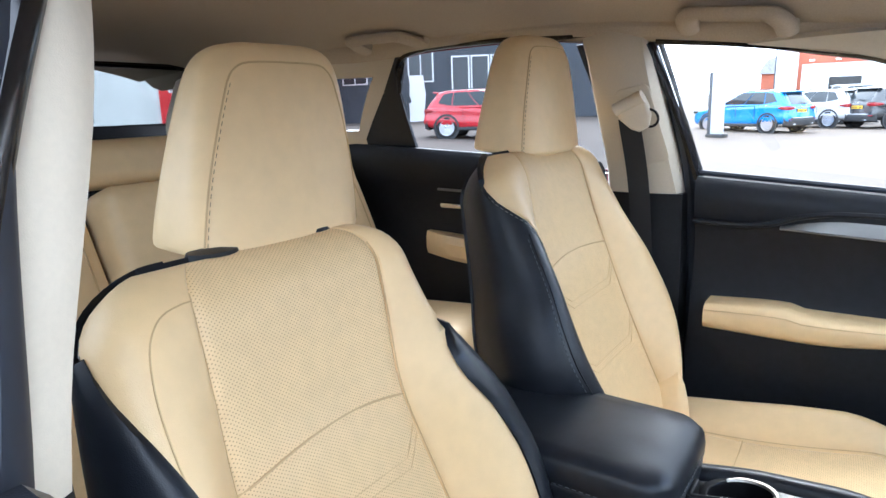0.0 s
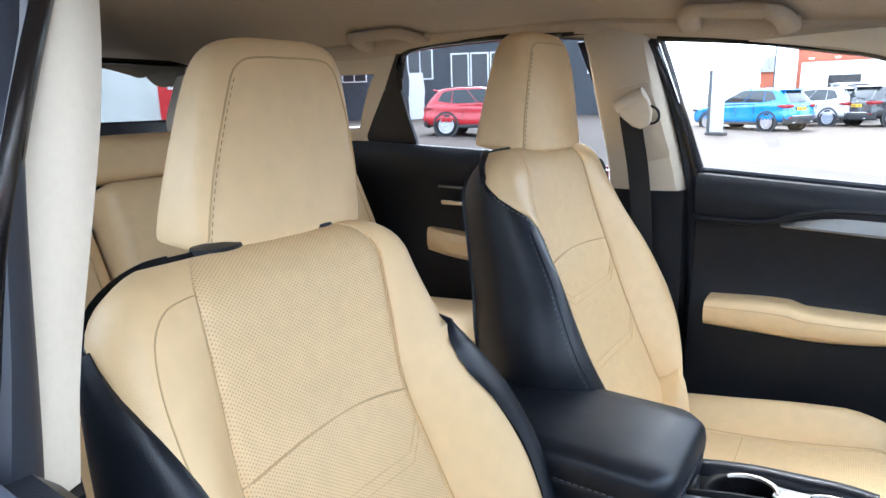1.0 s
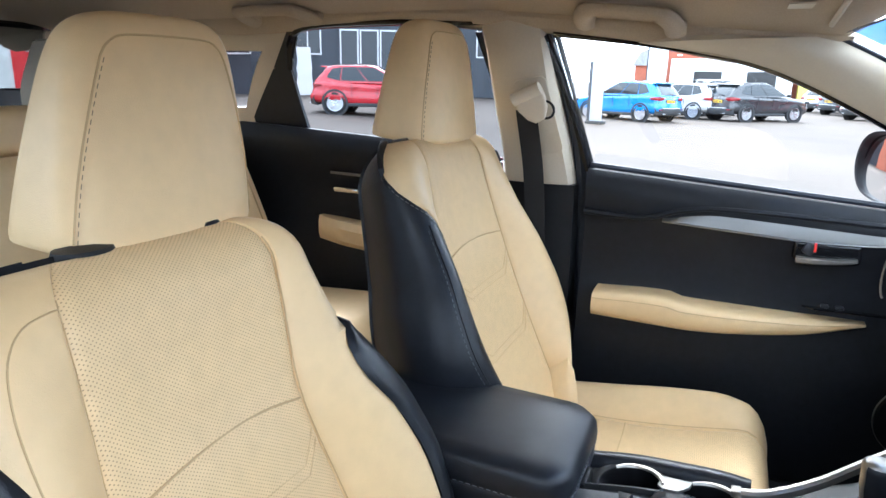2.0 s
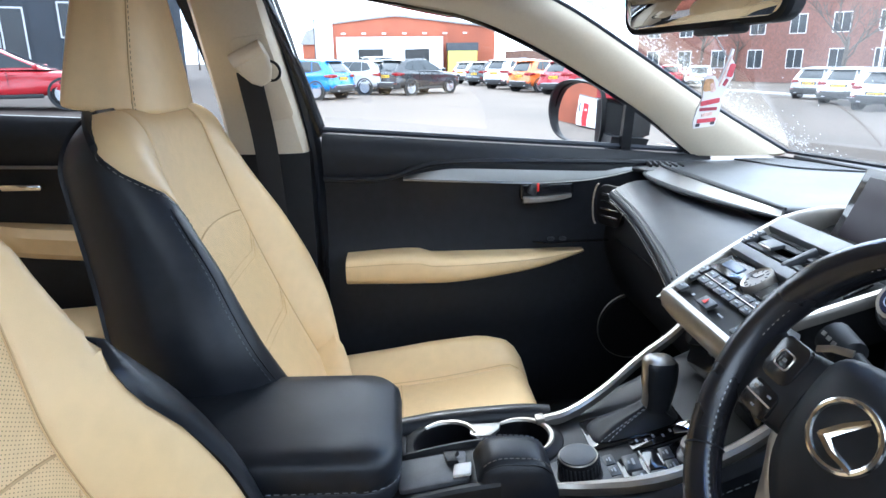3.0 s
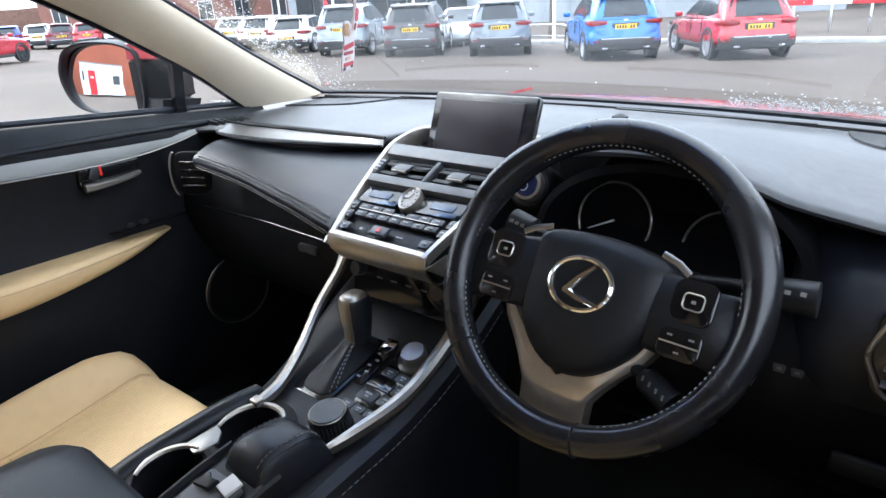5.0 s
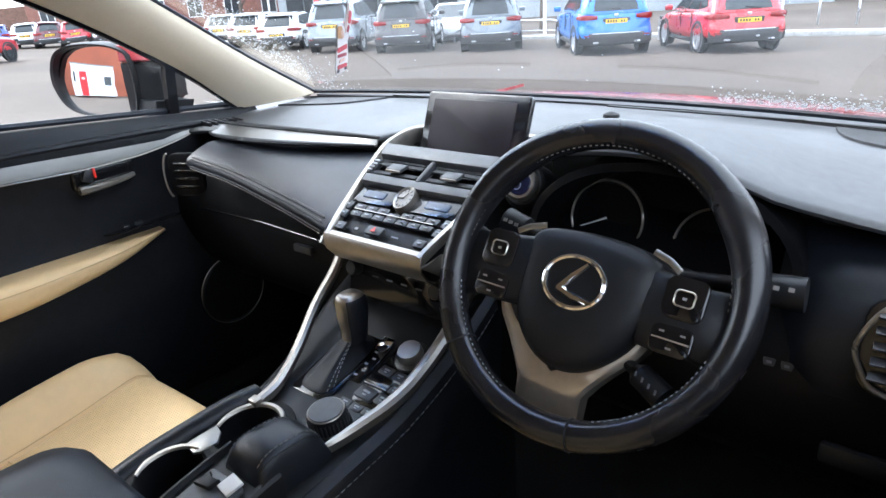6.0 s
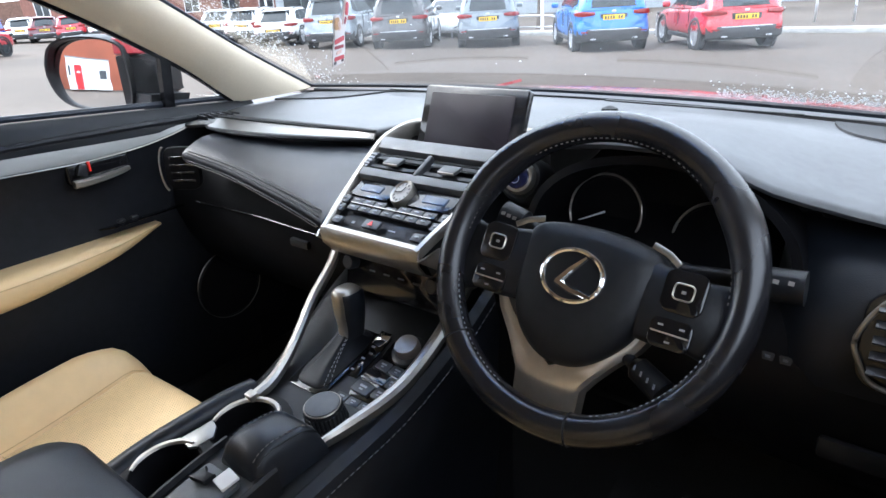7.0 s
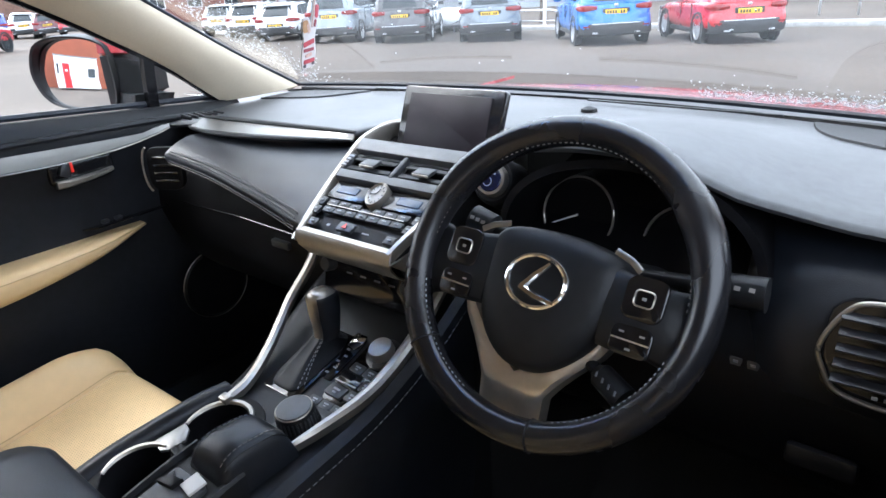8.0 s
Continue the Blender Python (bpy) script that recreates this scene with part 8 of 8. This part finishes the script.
def front_background():
    b = root("retail_hall", "pale grey metal clad hall with a dark glazed bay", "building")
    m = frame_of((-34, 47, ground_at(47)), (0.93, 0.36, 0), (0, 0, 1))
    PALE = mat("pale_cladding", (0.30, 0.325, 0.345), 0.65, vary=0.06, scale=3, stain=0.1, stain_scale=0.3)
    block(m, 4, 0, 46, 12, 12, PALE, "wall", b)
    for k in range(22):
        part("cladding_rib", box((0, 0, 0), (0.12, 11.8, 0.12), 0, m=m @ Matrix.Translation((-17.5 + 2.05 * k, 5.95, 0.03))), PALE, b)
    for k in range(9):
        part("glazed_bay", box((0, 0, 0), (1.7, 6.2, 0.12), 0.01, m=m @ Matrix.Translation((-17.2 + 1.85 * k, 3.3, 0.12))), WINGLASS, b)
    part("fascia_board", box((0, 0, 0), (17.0, 0.9, 0.3), 0.02, m=m @ Matrix.Translation((-9.6, 7.2, 0.1))), SLATE, b)
    t = root("brick_terrace", "brick terrace beyond the road", "building")
    m = frame_of((-62, 38, ground_at(38)), (0.75, 0.66, 0), (0, 0, 1))
    block(m, 0, 0, 34, 8.5, 8, mat("dull_brick", (0.22, 0.10, 0.075), 0.85, vary=0.2, scale=6, stain=0.2), "wall", t)
    for k in range(9):
        window(m, -15 + 3.7 * k, 4.6, 1.5, 1.8, t)
        window(m, -15 + 3.7 * k, 1.4, 1.5, 1.8, t)
    # Made-up wall with windows, standing in for a brown-grey hedge and fence.
    e = root("brick_terrace", "dark brown wall in place of the hedge and fence beyond the barrier", "building")
    m = frame_of((8, 62, ground_at(62)), (1, -0.1, 0), (0, 0, 1))
    block(m, 0, 0, 64, 9.5, 8, mat("dark_brown_wall", (0.13, 0.095, 0.08), 0.85, vary=0.2, scale=6, stain=0.25), "wall", e)
    for k in range(15):
        window(m, -28 + 4.0 * k, 5.4, 1.6, 2.0, e)
        window(m, -28 + 4.0 * k, 1.8, 1.6, 2.0, e)
    # kerb and far road strip
    kerb = box((-10, 21.6, ground_at(21.6) + 0.05), (60, 0.5, 0.20), 0.03, 2, m=pose(0, 0, 0, 0, 0, 4))
    thing("kerb", kerb, mat("kerb_concrete", (0.36, 0.36, 0.35), 0.8, vary=0.15, scale=8, stain=0.15), "pale concrete kerb at the edge of the car park", kind="structure")


front_background()


def hoop_barrier(x, y, turn, w=1.7):
    h = root("hoop_barrier", "galvanised hoop barrier on the kerb", "barrier", "hoop barriers", at=(x, y, ground_at(y)))
    h.rotation_euler = (0, 0, radians(turn))
    out = smooth_path([(-w / 2, 0, 0), (-w / 2, 0, 0.55), (-w / 2 + 0.12, 0, 0.72), (0, 0, 0.74), (w / 2 - 0.12, 0, 0.72), (w / 2, 0, 0.55), (w / 2, 0, 0)], 5)
    part("hoop", tube(out, 0.035, 8), ALLOY, h)
    part("rail", tube([(-w / 2, 0, 0.36), (w / 2, 0, 0.36)], 0.025, 8), ALLOY, h)


for k in range(9):
    hoop_barrier(-27.5 + 2.6 * k, 19.4 + 0.16 * k, 4)


def road_barrier():
    b = root("traffic_barrier", "red and white striped road barrier on posts", "barrier")
    for k in range(16):
        part("board", box((-7.0 + 1.25 * k, 28.0, ground_at(28.0) + 1.12), (1.25, 0.06, 0.22), 0.01), REDSIGN if k % 2 else FRAMEW, b)
        part("post", box((-7.0 + 1.25 * k, 28.06, ground_at(28.06) + 0.52), (0.08, 0.06, 1.04), 0.01), ALLOY, b)


road_barrier()


def lamp_post(x, y, h):
    p = root("lamp_post", "slim white lamp post in the car park", "lamp post", "lamp posts", at=(x, y, ground_at(y)))
    part("post", tube([(0, 0, 0), (0, 0, h)], [0.07, 0.04], 10), FRAMEW, p)
    part("lamp_head", box((0, -0.3, h), (0.2, 0.6, 0.09), 0.03), ALLOY, p)


for x, y in ((-20.4, 23.0), (-13.2, 23.2), (-33, 25), (-27, 24)):
    lamp_post(x, y, 7)


def sign_totem(x, y, w, h, material, label, turn=0):
    p = root("totem_sign", label, "sign", "", at=(x, y, ground_at(y)))
    p.rotation_euler = (0, 0, radians(turn))
    part("panel", box((0, 0, h / 2), (w, 0.16, h), 0.02), material, p)
    part("panel_edge", box((-w / 2 - 0.05, 0, h / 2), (0.1, 0.2, h + 0.05), 0.01), SLATE, p)
    part("base", box((0, 0, 0.06), (w + 0.2, 0.4, 0.12), 0.02), CLADDING, p)


sign_totem(-23.0, -4.65, 0.42, 2.15, mat("grey_totem", (0.42, 0.44, 0.47), 0.5, vary=0.05), "slim pale grey sign post", 75)
sign_totem(-60.0, -7.0, 1.6, 5.0, RENDER_W, "tall white totem sign by the warehouse", 80)


def flag(x, y, h, col):
    p = root("feather_flag", "red feather flag on a thin pole", "flag", "feather flags", at=(x, y, ground_at(y)))
    part("pole", tube([(0, 0, 0), (0, 0, h)], [0.03, 0.015], 8), ALLOY, p)
    rows = [[Vector((0.02, 0, z)), Vector((0.02 + w * 0.5, 0.06 * math.sin(z * 3), z)), Vector((0.02 + w, 0.1 * math.sin(z * 4 + 1), z + 0.05))] for z, w in ((h * 0.62, 0.12), (h * 0.72, 0.28), (h * 0.84, 0.32), (h * 0.95, 0.22), (h, 0.06))]
    part("cloth", slab(rows, 0.006), REDSIGN, p, "red cloth")


for x, y in ((-26.6, 23.0), (-15.9, 23.0), (-10.9, 23.0), (-6.6, 23.2)):
    flag(x, y, 2.1, RED)


def bare_tree(x, y, h, seed):
    rnd = random.Random(seed)
    t = root("bare_tree", "leafless winter tree beyond the car park", "tree", "trees", at=(x, y, ground_at(y)))
    trunk, crown = bmesh.new(), bmesh.new()
    tube([(0, 0, 0), (0.05, 0, h * 0.3), (0.0, 0.1, h * 0.5)], [0.16, 0.12, 0.08], 7, bm=trunk)

    def grow(p, d, ln, r, depth):
        q = p + d * ln
        mid = p.lerp(q, 0.5) + Vector((rnd.uniform(-1, 1), rnd.uniform(-1, 1), rnd.uniform(0, 1))) * ln * 0.08
        tube([p, mid, q], [r, r * 0.8, r * 0.6], 4, bm=crown)
        if depth:
            for _ in range(3):
                nd = (d + Vector((rnd.uniform(-1, 1), rnd.uniform(-1, 1), rnd.uniform(-0.2, 0.7))) * 0.75).normalized()
                grow(q, nd, ln * rnd.uniform(0.55, 0.8), r * 0.6, depth - 1)
    for k in range(5):
        a = 2 * math.pi * k / 5
        grow(Vector((0, 0.05, h * (0.3 + 0.04 * k))), Vector((math.cos(a), math.sin(a), 1.1)).normalized(), h * 0.2, 0.06, 3)
    bark = mat("bark", (0.10, 0.08, 0.065), 0.9, vary=0.3, scale=12)
    part("trunk", trunk, bark, t)
    part("crown", crown, bark, t, "bare twigs")


for k, (x, y, h) in enumerate(((-27, 25, 7), (-15, 26, 8), (-33, 23, 6), (-52, 24, 8), (-66, 34, 8), (-95, -6, 9), (-100, -30, 9), (-96, 10, 9))):
    bare_tree(x, y, h, k)
